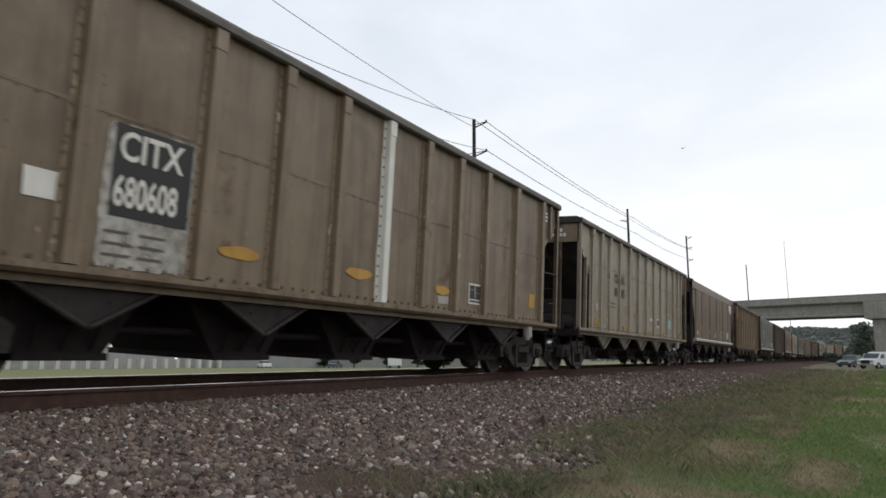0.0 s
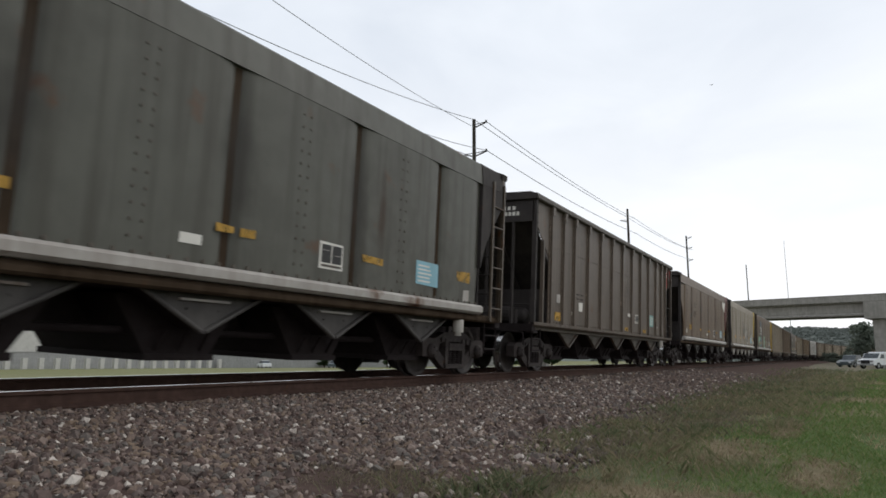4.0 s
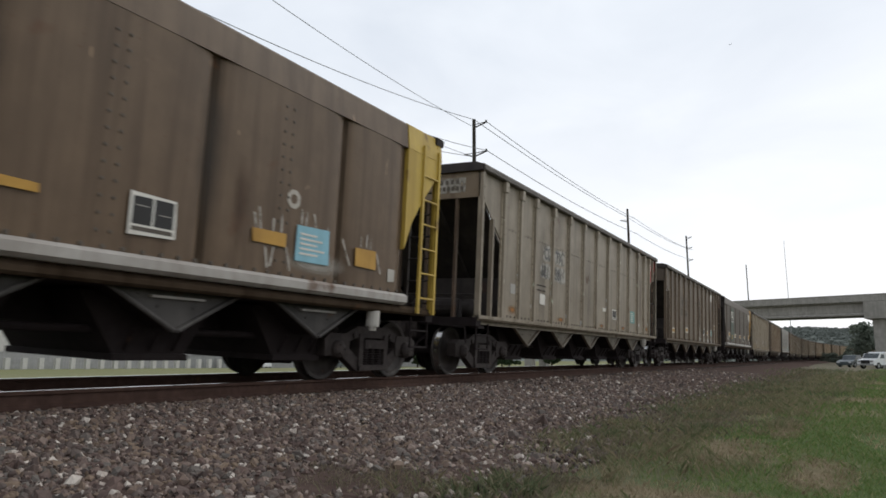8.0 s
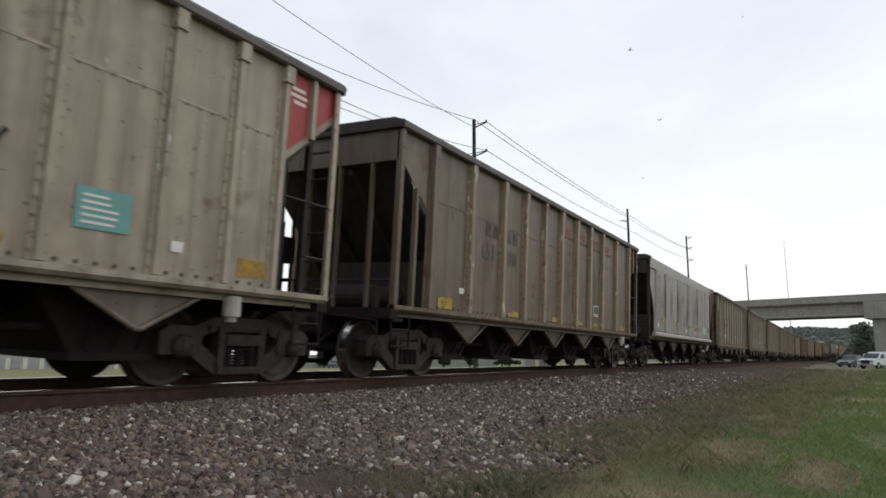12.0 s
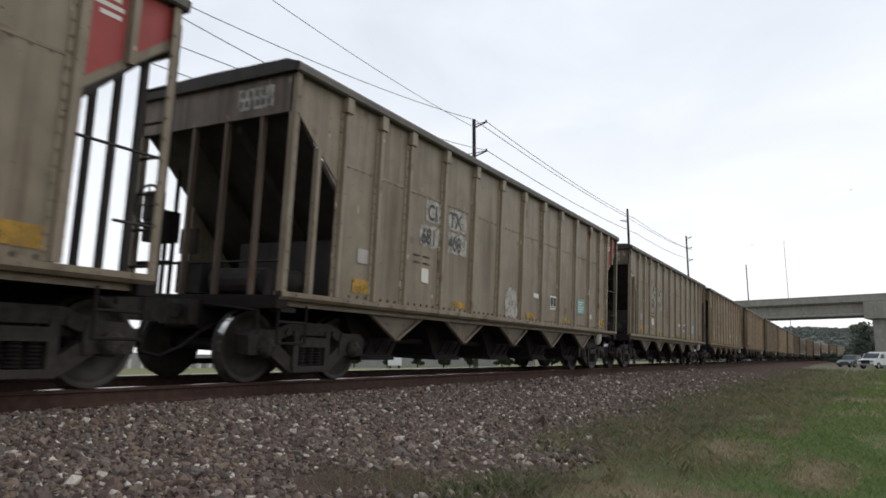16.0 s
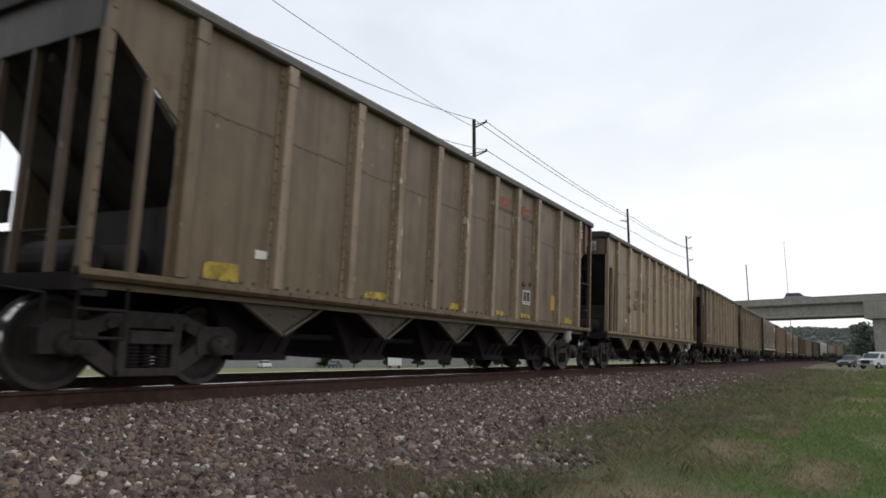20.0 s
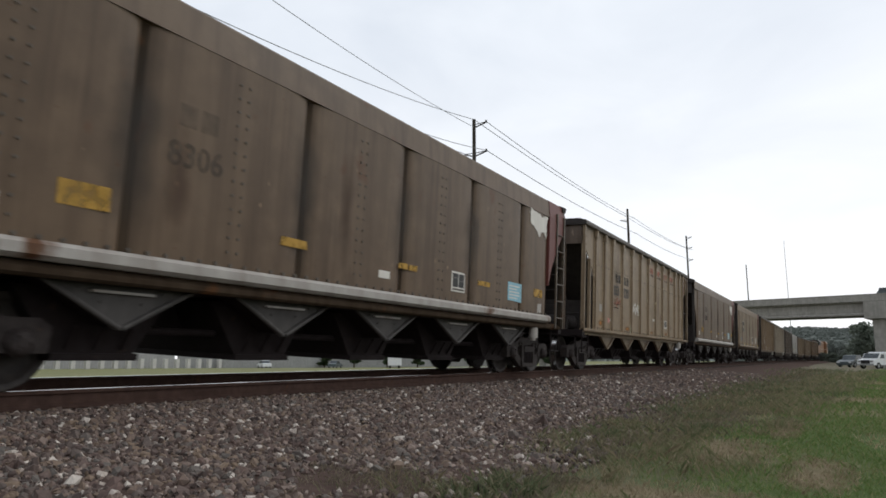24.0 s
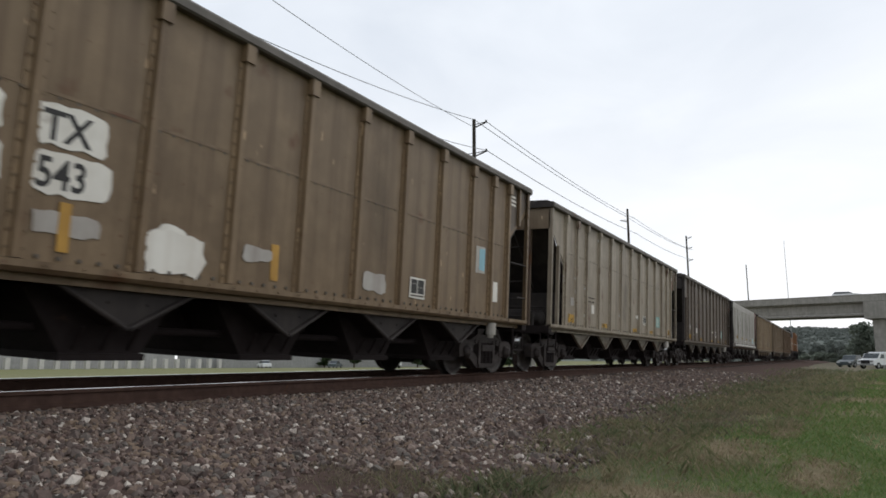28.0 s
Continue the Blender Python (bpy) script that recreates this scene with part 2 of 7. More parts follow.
TEAL_DARK = coat("dull_green_paint", (0.055, 0.082, 0.062), streak=0.5, rust=0.3, contrast=0.7)
MINT = coat("mint_spray_paint", (0.26, 0.50, 0.36), streak=0.3, rust=0.15, contrast=0.5)
NAVY = coat("blue_spray_paint", (0.055, 0.085, 0.13), streak=0.4, rust=0.3, contrast=0.6)
SILL = coat("pale_sill_paint", (0.33, 0.31, 0.285), streak=0.5, rust=0.55, contrast=0.8)
PALE_SILL = coat("chalky_sill_paint", (0.44, 0.42, 0.39), streak=0.6, rust=0.7, contrast=0.8)
WORN = coat("worn_black_stencil", (0.040, 0.034, 0.027), streak=0.5, rust=0.2, contrast=0.7)
CHALK = coat("chalky_spray_paint", (0.40, 0.37, 0.32), streak=0.5, rust=0.3, contrast=0.7)
LAMP_ORANGE = coat("locomotive_orange", (0.185, 0.092, 0.045), streak=0.5, rust=0.3, contrast=0.6)

# ---- mesh helpers ----


class Build:
    """Collects faces of several simple solids and makes one mesh of them."""

    def __init__(self):
        self.v, self.f = [], []

    def solid(self, pts, faces):
        b = len(self.v)
        self.v.extend(pts)
        self.f.extend([tuple(b + i for i in q) for q in faces])
        return self

    def box(self, x0, x1, y0, y1, z0, z1):
        p = [(x, y, z) for z in (z0, z1) for y in (y0, y1) for x in (x0, x1)]
        return self.solid(p, [(0, 2, 3, 1), (4, 5, 7, 6), (0, 1, 5, 4), (2, 6, 7, 3), (0, 4, 6, 2), (1, 3, 7, 5)])

    def prism(self, poly, axis, a, b):
        """A flat outline (u, v) pushed from a to b along an axis: x takes (y, z), y takes (x, z), z takes (x, y)."""
        k = len(poly)
        put = {"x": lambda u, v, w: (w, u, v), "y": lambda u, v, w: (u, w, v), "z": lambda u, v, w: (u, v, w)}[axis]
        pts = [put(u, v, a) for u, v in poly] + [put(u, v, b) for u, v in poly]
        area = sum(poly[i][0] * poly[(i + 1) % k][1] - poly[(i + 1) % k][0] * poly[i][1] for i in range(k))
        if axis == "y":
            area = -area
        idx = list(range(k))
        faces = [tuple(reversed(idx)), tuple(k + i for i in idx)] + [(i, (i + 1) % k, k + (i + 1) % k, k + i) for i in idx]
        if (area < 0) != (b < a):
            faces = [tuple(reversed(q)) for q in faces]
        return self.solid(pts, faces)

    def rod(self, p, q, r, k=6, r2=None):
        p, q = Vector(p), Vector(q)
        r2 = r if r2 is None else r2
        d = (q - p).normalized()
        a = d.orthogonal().normalized()
        c = d.cross(a)
        ring = [(math.cos(2 * math.pi * i / k), math.sin(2 * math.pi * i / k)) for i in range(k)]
        pts = [tuple(p + a * u * r + c * v * r) for u, v in ring] + [tuple(q + a * u * r2 + c * v * r2) for u, v in ring]
        faces = [tuple(reversed(range(k))), tuple(range(k, 2 * k))] + [(i, (i + 1) % k, k + (i + 1) % k, k + i) for i in range(k)]
        return self.solid(pts, faces)

    def lathe(self, prof, k=28, at=(0, 0, 0)):
        """A profile of (x, r) turned about the x axis through a point."""
        n = len(prof)
        pts = [(at[0] + x, at[1] + r * math.cos(2 * math.pi * j / k), at[2] + r * math.sin(2 * math.pi * j / k)) for j in range(k) for x, r in prof]
        faces = [(j * n + i, j * n + i + 1, ((j + 1) % k) * n + i + 1, ((j + 1) % k) * n + i) for j in range(k) for i in range(n - 1)]
        return self.solid(pts, faces)

    def mesh(self, name, mat, smooth=False):
        me = bpy.data.meshes.new(name)
        me.from_pydata(self.v, [], self.f)
        me.materials.append(mat)
        if smooth:
            me.polygons.foreach_set("use_smooth", [True] * len(me.polygons))
        me.update()
        return me


def part(name, me, parent, at=None, label="", mat=None):
    """Links a mesh as one part under a thing or a part. mat: a paint of its own on a shared mesh."""
    ob = new(name, me)
    ob.parent = parent
    if at is not None:
        ob.matrix_basis = at
    if mat is not None:
        ob.material_slots[0].link = "OBJECT"
        ob.material_slots[0].material = mat
    if label:
        ob["label"] = label
    return ob


def thing(name, label, category, group="", kind="", me=None):
    return tagged(new(name, me), label, category, group, kind)


# ---- ground ----
TRACK_X, CANT = -7.354, 2.98       # centre line of the track; its lean towards the camera side
BEND_AT, BEND_R = 122.0, 760.0     # where the track begins to turn right, and its radius


def along(s):
    """Place and heading of the track's centre s metres down the line."""
    if s < BEND_AT:
        return TRACK_X, s, 0.0
    a = (s - BEND_AT) / BEND_R
    return TRACK_X + BEND_R * (1 - math.cos(a)), BEND_AT + BEND_R * math.sin(a), -math.degrees(a)


def ground_z(u, s):
    """Height of the ground u metres to the right of the track's centre, s metres down the line."""
    pts = ((-400, -1.6), (-60, -1.1), (-14, -0.8), (-5.0, -0.55), (-2.3, -0.22), (-1.4, -0.17), (1.4, -0.30), (1.85, -0.33), (4.5, -0.555), (4.75, -0.56), (6.0, -0.62), (8.5, -0.60), (14, -0.75), (60, -1.0), (400, -1.5))
    z = pts[-1][1]
    if u <= pts[0][0]:
        z = pts[0][1]
    for (a, za), (b, zb) in zip(pts, pts[1:]):
        if a <= u < b:
            z = za + (zb - za) * (u - a) / (b - a)
    if abs(u) > 6:
        z -= min(0.5, max(0.0, s - 30) * 0.006) * min(1, (abs(u) - 6) / 6)
    return z


def uv_to_world(u, s, z):
    x, y, h = along(s)
    a = radians(h)
    return (x + u * math.cos(a), y + u * math.sin(a), z)


# worn places: metres right of the track and down the line, and their reach both ways
BARE = ((6.38, 7.0, 0.32, 0.9), (7.16, 5.95, 0.20, 0.7), (6.30, 4.65, 0.55, 0.30), (5.85, 18.6, 0.32, 1.6), (7.35, 16.8, 1.0, 1.1), (6.75, 9.2, 0.15, 0.7))


def ground_material():
    m = bpy.data.materials.new("ground_cover")
    n, l, p = nodes_of(m)
    co = n.new("ShaderNodeTexCoord")

    def noise_at(s, d=5.0):
        t = n.new("ShaderNodeTexNoise")
        t.inputs["Scale"].default_value = s
        t.inputs["Detail"].default_value = d
        l.new(co.outputs["Object"], t.inputs["Vector"])
        return t.outputs["Fac"]

    def stops(f, *cs):
        r = n.new("ShaderNodeValToRGB")
        e = r.color_ramp.elements
        while len(e) < len(cs):
            e.new(0.5)
        for el, (pos, c) in zip(e, cs):
            el.position, el.color = pos, (*c, 1)
        l.new(f, r.inputs["Fac"])
        return r.outputs[0]

    big = stops(noise_at(0.42), (0.30, (0.180, 0.160, 0.088)), (0.41, (0.125, 0.140, 0.060)), (0.53, (0.088, 0.134, 0.042)), (0.75, (0.074, 0.130, 0.034)))
    small = stops(noise_at(9.0), (0.3, (0.66, 0.66, 0.64)), (0.7, (1.0, 1.0, 1.0)))
    # worn places of bare earth, ragged at the edges
    rag = noise_at(2.6, 8.0)

    def worn(under, spots, tint, reach):
        total = None
        for a, b, ru, rs in spots:
            v = n.new("ShaderNodeVectorMath")
            v.operation = "SUBTRACT"
            l.new(co.outputs["Object"], v.inputs[0])
            v.inputs[1].default_value = (TRACK_X + a, b, -0.6)
            w = n.new("ShaderNodeVectorMath")
            w.operation = "MULTIPLY"
            l.new(v.outputs[0], w.inputs[0])
            w.inputs[1].default_value = (1 / ru, 1 / rs, 0.0)
            d = n.new("ShaderNodeVectorMath")
            d.operation = "LENGTH"
            l.new(w.outputs[0], d.inputs[0])
            k = n.new("ShaderNodeMath")
            k.operation = "MULTIPLY_ADD"
            l.new(rag, k.inputs[0])
            k.inputs[1].default_value = 2.6
            l.new(d.outputs["Value"], k.inputs[2])
            r = n.new("ShaderNodeMapRange")
            r.inputs["From Min"].default_value, r.inputs["From Max"].default_value = 1.7, 2.7
            r.inputs["To Min"].default_value, r.inputs["To Max"].default_value = reach, 0.0
            l.new(k.outputs[0], r.inputs["Value"])
            if total is None:
                total = r.outputs[0]
            else:
                m2 = n.new("ShaderNodeMath")
                m2.operation = "MAXIMUM"
                l.new(total, m2.inputs[0])
                l.new(r.outputs[0], m2.inputs[1])
                total = m2.outputs[0]
        x = n.new("ShaderNodeMixRGB")
        l.new(total, x.inputs["Fac"])
        l.new(under, x.inputs["Color1"])
        x.inputs["Color2"].default_value = (*tint, 1)
        return x.outputs[0]

    # dusky soil and moss between the loose stone and the grass, widening down the line
    sx = n.new("ShaderNodeSeparateXYZ")
    l.new(co.outputs["Object"], sx.inputs[0])

    def math_of(op, a, b):
        q = n.new("ShaderNodeMath")
        q.operation = op
        for i, v in enumerate((a, b)):
            if isinstance(v, float):
                q.inputs[i].default_value = v
            else:
                l.new(v, q.inputs[i])
        return q.outputs[0]

    past = math_of("MAXIMUM", math_of("SUBTRACT", sx.outputs["Y"], 9.0), 0.0)
    over = math_of("SUBTRACT", math_of("SUBTRACT", sx.outputs["X"], TRACK_X + 5.55), math_of("MULTIPLY", past, 0.065))
    over = math_of("ADD", over, math_of("MULTIPLY", math_of("SUBTRACT", rag, 0.5), 3.4))
    band = n.new("ShaderNodeMapRange")
    band.inputs["From Min"].default_value, band.inputs["From Max"].default_value = -0.7, 1.5
    band.inputs["To Min"].default_value, band.inputs["To Max"].default_value = 1.0, 0.0
    l.new(over, band.inputs["Value"])
    near = math_of("MULTIPLY", band.outputs[0], math_of("GREATER_THAN", sx.outputs["X"], TRACK_X))
    moss = stops(noise_at(1.7, 6.0), (0.36, (0.200, 0.158, 0.124)), (0.50, (0.165, 0.146, 0.104)), (0.64, (0.125, 0.136, 0.080)))
    dk = n.new("ShaderNodeMixRGB")
    l.new(near, dk.inputs["Fac"])
    l.new(big, dk.inputs["Color1"])
    l.new(moss, dk.inputs["Color2"])
    big = dk.outputs[0]
    yon = n.new("ShaderNodeMixRGB")
    l.new(math_of("MULTIPLY", math_of("LESS_THAN", sx.outputs["X"], TRACK_X - 3.0), 0.75), yon.inputs["Fac"])
    l.new(big, yon.inputs["Color1"])
    yon.inputs["Color2"].default_value = (0.235, 0.225, 0.115, 1)
    big = yon.outputs[0]
    big = worn(big, BARE, (0.235, 0.183, 0.118), 0.9)
    mul = n.new("ShaderNodeMixRGB")
    mul.blend_type = "MULTIPLY"
    mul.inputs["Fac"].default_value = 1.0
    l.new(big, mul.inputs["Color1"])
    l.new(small, mul.inputs["Color2"])
    l.new(mul.outputs[0], p.inputs["Base Color"])
    p.inputs["Roughness"].default_value = 0.95
    p.inputs["Specular IOR Level"].default_value = 0.1
    b = n.new("ShaderNodeBump")
    b.inputs["Strength"].default_value = 0.8
    b.inputs["Distance"].default_value = 0.03
    l.new(noise_at(28.0), b.inputs["Height"])
    l.new(b.outputs[0], p.inputs["Normal"])
    return m


def stone_material(name, lo, mid, hi):
    m = bpy.data.materials.new(name)
    n, l, p = nodes_of(m)
    g = n.new("ShaderNodeNewGeometry")
    r = n.new("ShaderNodeValToRGB")
    e = r.color_ramp.elements
    e[0].position, e[0].color = 0.0, (*lo, 1)
    e[1].position, e[1].color = 1.0, (*hi, 1)
    for pos, c in ((0.20, (mid[0] * 0.85, mid[1] * 0.76, mid[2] * 0.74)), (0.38, (mid[0] * 0.80, mid[1] * 0.97, mid[2] * 1.00)), (0.54, (mid[0] * 0.72, mid[1] * 0.68, mid[2] * 0.68)), (0.70, (mid[0] * 1.30, mid[1] * 1.28, mid[2] * 1.05)), (0.82, (mid[0] * 0.95, mid[1] * 0.92, mid[2] * 0.90)), (0.92, (mid[0] * 1.8, mid[1] * 1.9, mid[2] * 1.85))):
        k = e.new(pos)
        k.color = (*c, 1)
    l.new(g.outputs["Random Per Island"], r.inputs["Fac"])
    co = n.new("ShaderNodeTexCoord")
    t = n.new("ShaderNodeTexNoise")
    t.inputs["Scale"].default_value = 45.0
    l.new(co.outputs["Object"], t.inputs["Vector"])
    mx = n.new("ShaderNodeMixRGB")
    mx.blend_type = "MULTIPLY"
    mx.inputs["Fac"].default_value = 0.6
    l.new(r.outputs[0], mx.inputs["Color1"])
    l.new(t.outputs["Fac"], mx.inputs["Color2"])
    l.new(mx.outputs[0], p.inputs["Base Color"])
    p.inputs["Roughness"].default_value = 0.85
    return m


GROUND = ground_material()
BALLAST = stone_material("ballast_stone", (0.053, 0.036, 0.031), (0.187, 0.134, 0.112), (0.72, 0.65, 0.57))
# bed kept darker than the stones, painting the shade in their gaps
BED = surface("ballast_bed", (0.066, 0.046, 0.039), (0.040, 0.028, 0.024), (0.105, 0.074, 0.063), gloss=0.02, rough=1.0, grain=22.0, bump=1.0, fine=26.0)
RAIL = surface("rusty_rail", (0.054, 0.032, 0.025), (0.032, 0.020, 0.017), (0.080, 0.048, 0.038), gloss=0.1, rough=0.9, grain=10, rust=0.4, rust_col=(0.09, 0.045, 0.025))
TIE = surface("weathered_tie", (0.050, 0.040, 0.033), (0.025, 0.02, 0.018), (0.085, 0.070, 0.058), rough=0.9, grain=10, bump=0.4)


def shoulder_foot(s):
    """Where the loose stone gives way to soil and weeds, metres right of the track."""
    return 5.25 - 0.75 * min(1.0, max(0.0, (s - 5.5) / 4.5)) + 0.16 * math.sin(s * 1.3) + 0.30 * noise.noise((s * 0.9, 2.0, 0.5)) + 0.22 * noise.noise((s * 2.7, 5.0, 0.5))


def bed_lift(u, s):
    return 0.035 if u < 0 else 0.035 - 0.075 * min(1.0, max(0.0, (u - shoulder_foot(s) + 0.15) / 0.45))


def grid_sheet(name, us, ss, mat, lift=0.0, wobble=0.0):
    pts, faces = [], []
    for s in ss:
        for u in us:
            z = ground_z(u, s) + (bed_lift(u, s) if lift else 0.0) + wobble * (noise.noise((u * 0.6, s * 0.6, 3.1)) + 0.5 * noise.noise((u * 2.1, s * 2.1, 7.7)))
            pts.append(uv_to_world(u, s, z))
    w = len(us)
    for j in range(len(ss) - 1):
        for i in range(w - 1):
            a = j * w + i
            faces.append((a, a + 1, a + 1 + w, a + w))
    me = bpy.data.meshes.new(name)
    me.from_pydata(pts, [], faces)
    me.materials.append(mat)
    me.polygons.foreach_set("use_smooth", [True] * len(faces))
    return me


def build_ground():
    us = [-2600, -1200, -600, -300, -150, -80, -50, -30, -20, -14, -10, -7, -5.0] + [-4.4 + 0.35 * i for i in range(28)] + [5.8 + 0.5 * i for i in range(14)] + [14, 18, 26, 40, 70, 120, 200, 320, 460, 600]
    ss = [-400, -150, -60, -25, -10, -4] + [-2 + 0.6 * i for i in range(50)] + [30 + 3 * i for i in range(30)] + [125, 140, 160, 180, 200, 230, 260, 300, 350, 420, 520, 640, 800, 1000]
    ob = thing("ground", "patchy green and dry grass with bare earth", "grass", kind="structure", me=grid_sheet("ground", us, ss, GROUND, 0.0, 0.03))
    # far ground to the horizon
    g = Build()
    g.solid([(-5000, -3000, -2.6), (5000, -3000, -2.6), (5000, 5000, -2.6), (-5000, 5000, -2.6)], [(0, 1, 2, 3)])
    thing("ground", "flat far field of dull green grass", "grass", kind="structure", me=g.mesh("far_ground", GROUND))
    bed_u = [-2.35, -1.9, -1.4, -0.8, 0, 0.8, 1.4, 1.85] + [2.2 + 0.3 * i for i in range(7)] + [4.2 + 0.12 * i for i in range(13)]
    bed_s = [-120, -60, -20, -6] + [-4 + 0.5 * i for i in range(60)] + [27 + 2 * i for i in range(40)] + [110 + 8 * i for i in range(75)]
    thing("track_bed", "grey-brown crushed stone track bed with sloping shoulder", "track bed", kind="structure", me=grid_sheet("track_bed", bed_u, bed_s, BED, 0.035, 0.02))


def scatter(name, count, template, faces, spots, mat):
    """One mesh of many small copies of a template, turned and stretched at random. spots gives x, y, z, size."""
    rng = np.random.default_rng(5)
    t = np.array(template, float)
    k = len(t)
    pos = np.array(spots, float)
    n = len(pos)
    q = rng.normal(size=(n, 4))
    q /= np.linalg.norm(q, axis=1)[:, None]
    w, x, y, z = q.T
    R = np.stack([1 - 2 * (y * y + z * z), 2 * (x * y - z * w), 2 * (x * z + y * w), 2 * (x * y + z * w), 1 - 2 * (x * x + z * z), 2 * (y * z - x * w), 2 * (x * z - y * w), 2 * (y * z + x * w), 1 - 2 * (x * x + y * y)], 1).reshape(n, 3, 3)
    jit = 1 + rng.uniform(-0.42, 0.42, size=(n, k, 3))
    st = rng.uniform((0.75, 0.6, 0.5), (1.25, 1.0, 0.85), size=(n, 3))
    v = (t[None] * jit) * st[:, None, :] * pos[:, 3][:, None, None]
    v = np.einsum("nij,nkj->nki", R, v) + pos[:, None, :3]
    f = np.array(faces)
    F = (f[None] + (np.arange(n) * k)[:, None, None]).reshape(-1, f.shape[1])
    me = bpy.data.meshes.new(name)
    me.from_pydata(v.reshape(-1, 3).tolist(), [], F.tolist())
    me.materials.append(mat)
    return me


def icosa():
    g = (1 + 5 ** 0.5) / 2
    v = [(-1, g, 0), (1, g, 0), (-1, -g, 0), (1, -g, 0), (0, -1, g), (0, 1, g), (0, -1, -g), (0, 1, -g), (g, 0, -1), (g, 0, 1), (-g, 0, -1), (-g, 0, 1)]
    f = [(0, 11, 5), (0, 5, 1), (0, 1, 7), (0, 7, 10), (0, 10, 11), (1, 5, 9), (5, 11, 4), (11, 10, 2), (10, 7, 6), (7, 1, 8), (3, 9, 4), (3, 4, 2), (3, 2, 6), (3, 6, 8), (3, 8, 9), (4, 9, 5), (2, 4, 11), (6, 2, 10), (8, 6, 7), (9, 8, 1)]
    s = 1 / 1.9
    return [(a * s, b * s, c * s) for a, b, c in v], f


def build_ballast():
    rng = np.random.default_rng(11)
    spots = []
    # nearest shoulder, stone by stone, thinning out down the line
    for s0, s1, per, size in ((-5.0, 1.0, 240, 0.026), (1.0, 7.0, 900, 0.0222), (7.0, 12.0, 600, 0.0225), (12.0, 20.0, 220, 0.027), (20.0, 36.0, 50, 0.032)):
        for u0, u1, dens in ((0.86, 5.6, 1.0), (-0.6, 0.6, 0.3)):
            n = int((s1 - s0) * (u1 - u0) * per * dens)
            uu, sv, zz = rng.uniform(u0, u1, n), rng.uniform(s0, s1, n), rng.uniform(0, 1, n)
            big = size * np.exp(rng.normal(0, 0.36, n))
            for a, b, c, d in zip(uu, sv, zz, big):
                if a > 1 and c > (1.0 - min(1.0, max(0.0, (a - shoulder_foot(b) + 0.9) / 1.9))) ** 1.6 and a > shoulder_foot(b) - 0.9:
                    continue
                if math.hypot((a - 4.62) / 0.5, (b - 3.70) / 0.5) < 0.75 + 0.3 * math.sin(a * 9 + b * 7) and c < 0.7:
                    continue
                spots.append((*uv_to_world(a, b, ground_z(a, b) + 0.034 + 0.010 * c), d))
    v, f = icosa()
    thing("ballast", "loose grey and brown crushed stone on the track shoulder", "ballast", kind="stuff", me=scatter("ballast", len(spots), v, f, spots, BALLAST))


def build_track():
    prof = [(-0.07, -0.18), (0.07, -0.18), (0.07, -0.165), (0.012, -0.14), (0.010, -0.045), (0.036, -0.035), (0.036, -0.006), (0.028, 0.0), (-0.028, 0.0), (-0.036, -0.006), (-0.036, -0.035), (-0.010, -0.045), (-0.012, -0.14), (-0.07, -0.165)]
    c, sn = math.cos(radians(CANT)), math.sin(radians(CANT))
    ss = [-150, -60, -20, 0, 20, 40, 60, 80, 100, 122] + [130 + 10 * i for i in range(52)]
    for side, lab in ((0.7535, "rusty steel rail with a worn head"), (-0.7535, "rusty steel rail with a bright polished head")):
        pts, faces = [], []
        for s in ss:
            for a, z in prof:
                a += side
                pts.append(uv_to_world(a * c + z * sn, s, -a * sn + z * c))
        k = len(prof)
        for j in range(len(ss) - 1):
            for i in range(k):
                a, b = j * k + i, j * k + (i + 1) % k
                faces.append((a, b, b + k, a + k))
        me = bpy.data.meshes.new("rail")
        me.from_pydata(pts, [], faces)
        me.materials.append(RAIL)
        me.materials.append(TREAD)
        top = {7}
        me.polygons.foreach_set("material_index", [1 if (i % k) in top else 0 for i in range(len(faces))])
        thing("rail", lab, "rail", group="rails of the track", me=me)
    tie = Build().box(-1.3, 1.3, -0.11, 0.11, -0.36, -0.182).mesh("tie", TIE)
    n = 0
    s = -3.0
    while s < 120:
        x, y, h = along(s)
        ob = new("tie", tie)
        tagged(ob, "weathered timber railway tie bedded in ballast", "railway tie", group="ties of the track")
        ob.matrix_basis = pose(x, y, 0, 0, CANT, h)
        s += 0.53
        n += 1


build_ground()
build_ballast()
build_track()

# ---- railway cars ----
# A car's own space: y runs back from its leading end, x to the side that faces the camera, z up from the rail.
LB, HALF = 14.5, 1.53
RIBS = [1.07, 1.92, 2.74] + [2.72 + 1.145 * i for i in range(1, 9)] + [12.76, 13.50]
RIBS_WIDE = [1.05, 2.45] + [3.87 + 1.125 * i for i in range(7)] + [12.03, 13.48]
POCKETS = [7.35 + 2.26 * i for i in (-2, -1, 0, 1, 2)]
SHARED = {}


def shared(key, make):
    if key not in SHARED:
        SHARED[key] = make()
    return SHARED[key]


def bolt_rows(b, x, y, z0, z1, step, r=0.017, h=0.016):
    z = z0
    while z < z1:
        b.rod((x, y, z), (x + h, y, z), r, 5)
        z += step
    return b


def side_outline(front_cut, rear_cut):
    return [(0.0, 3.54), (front_cut, 2.68), (front_cut, 1.14), (LB - rear_cut, 1.14), (LB - rear_cut, 2.68), (LB, 3.54), (LB, 3.95), (0.0, 3.95)]


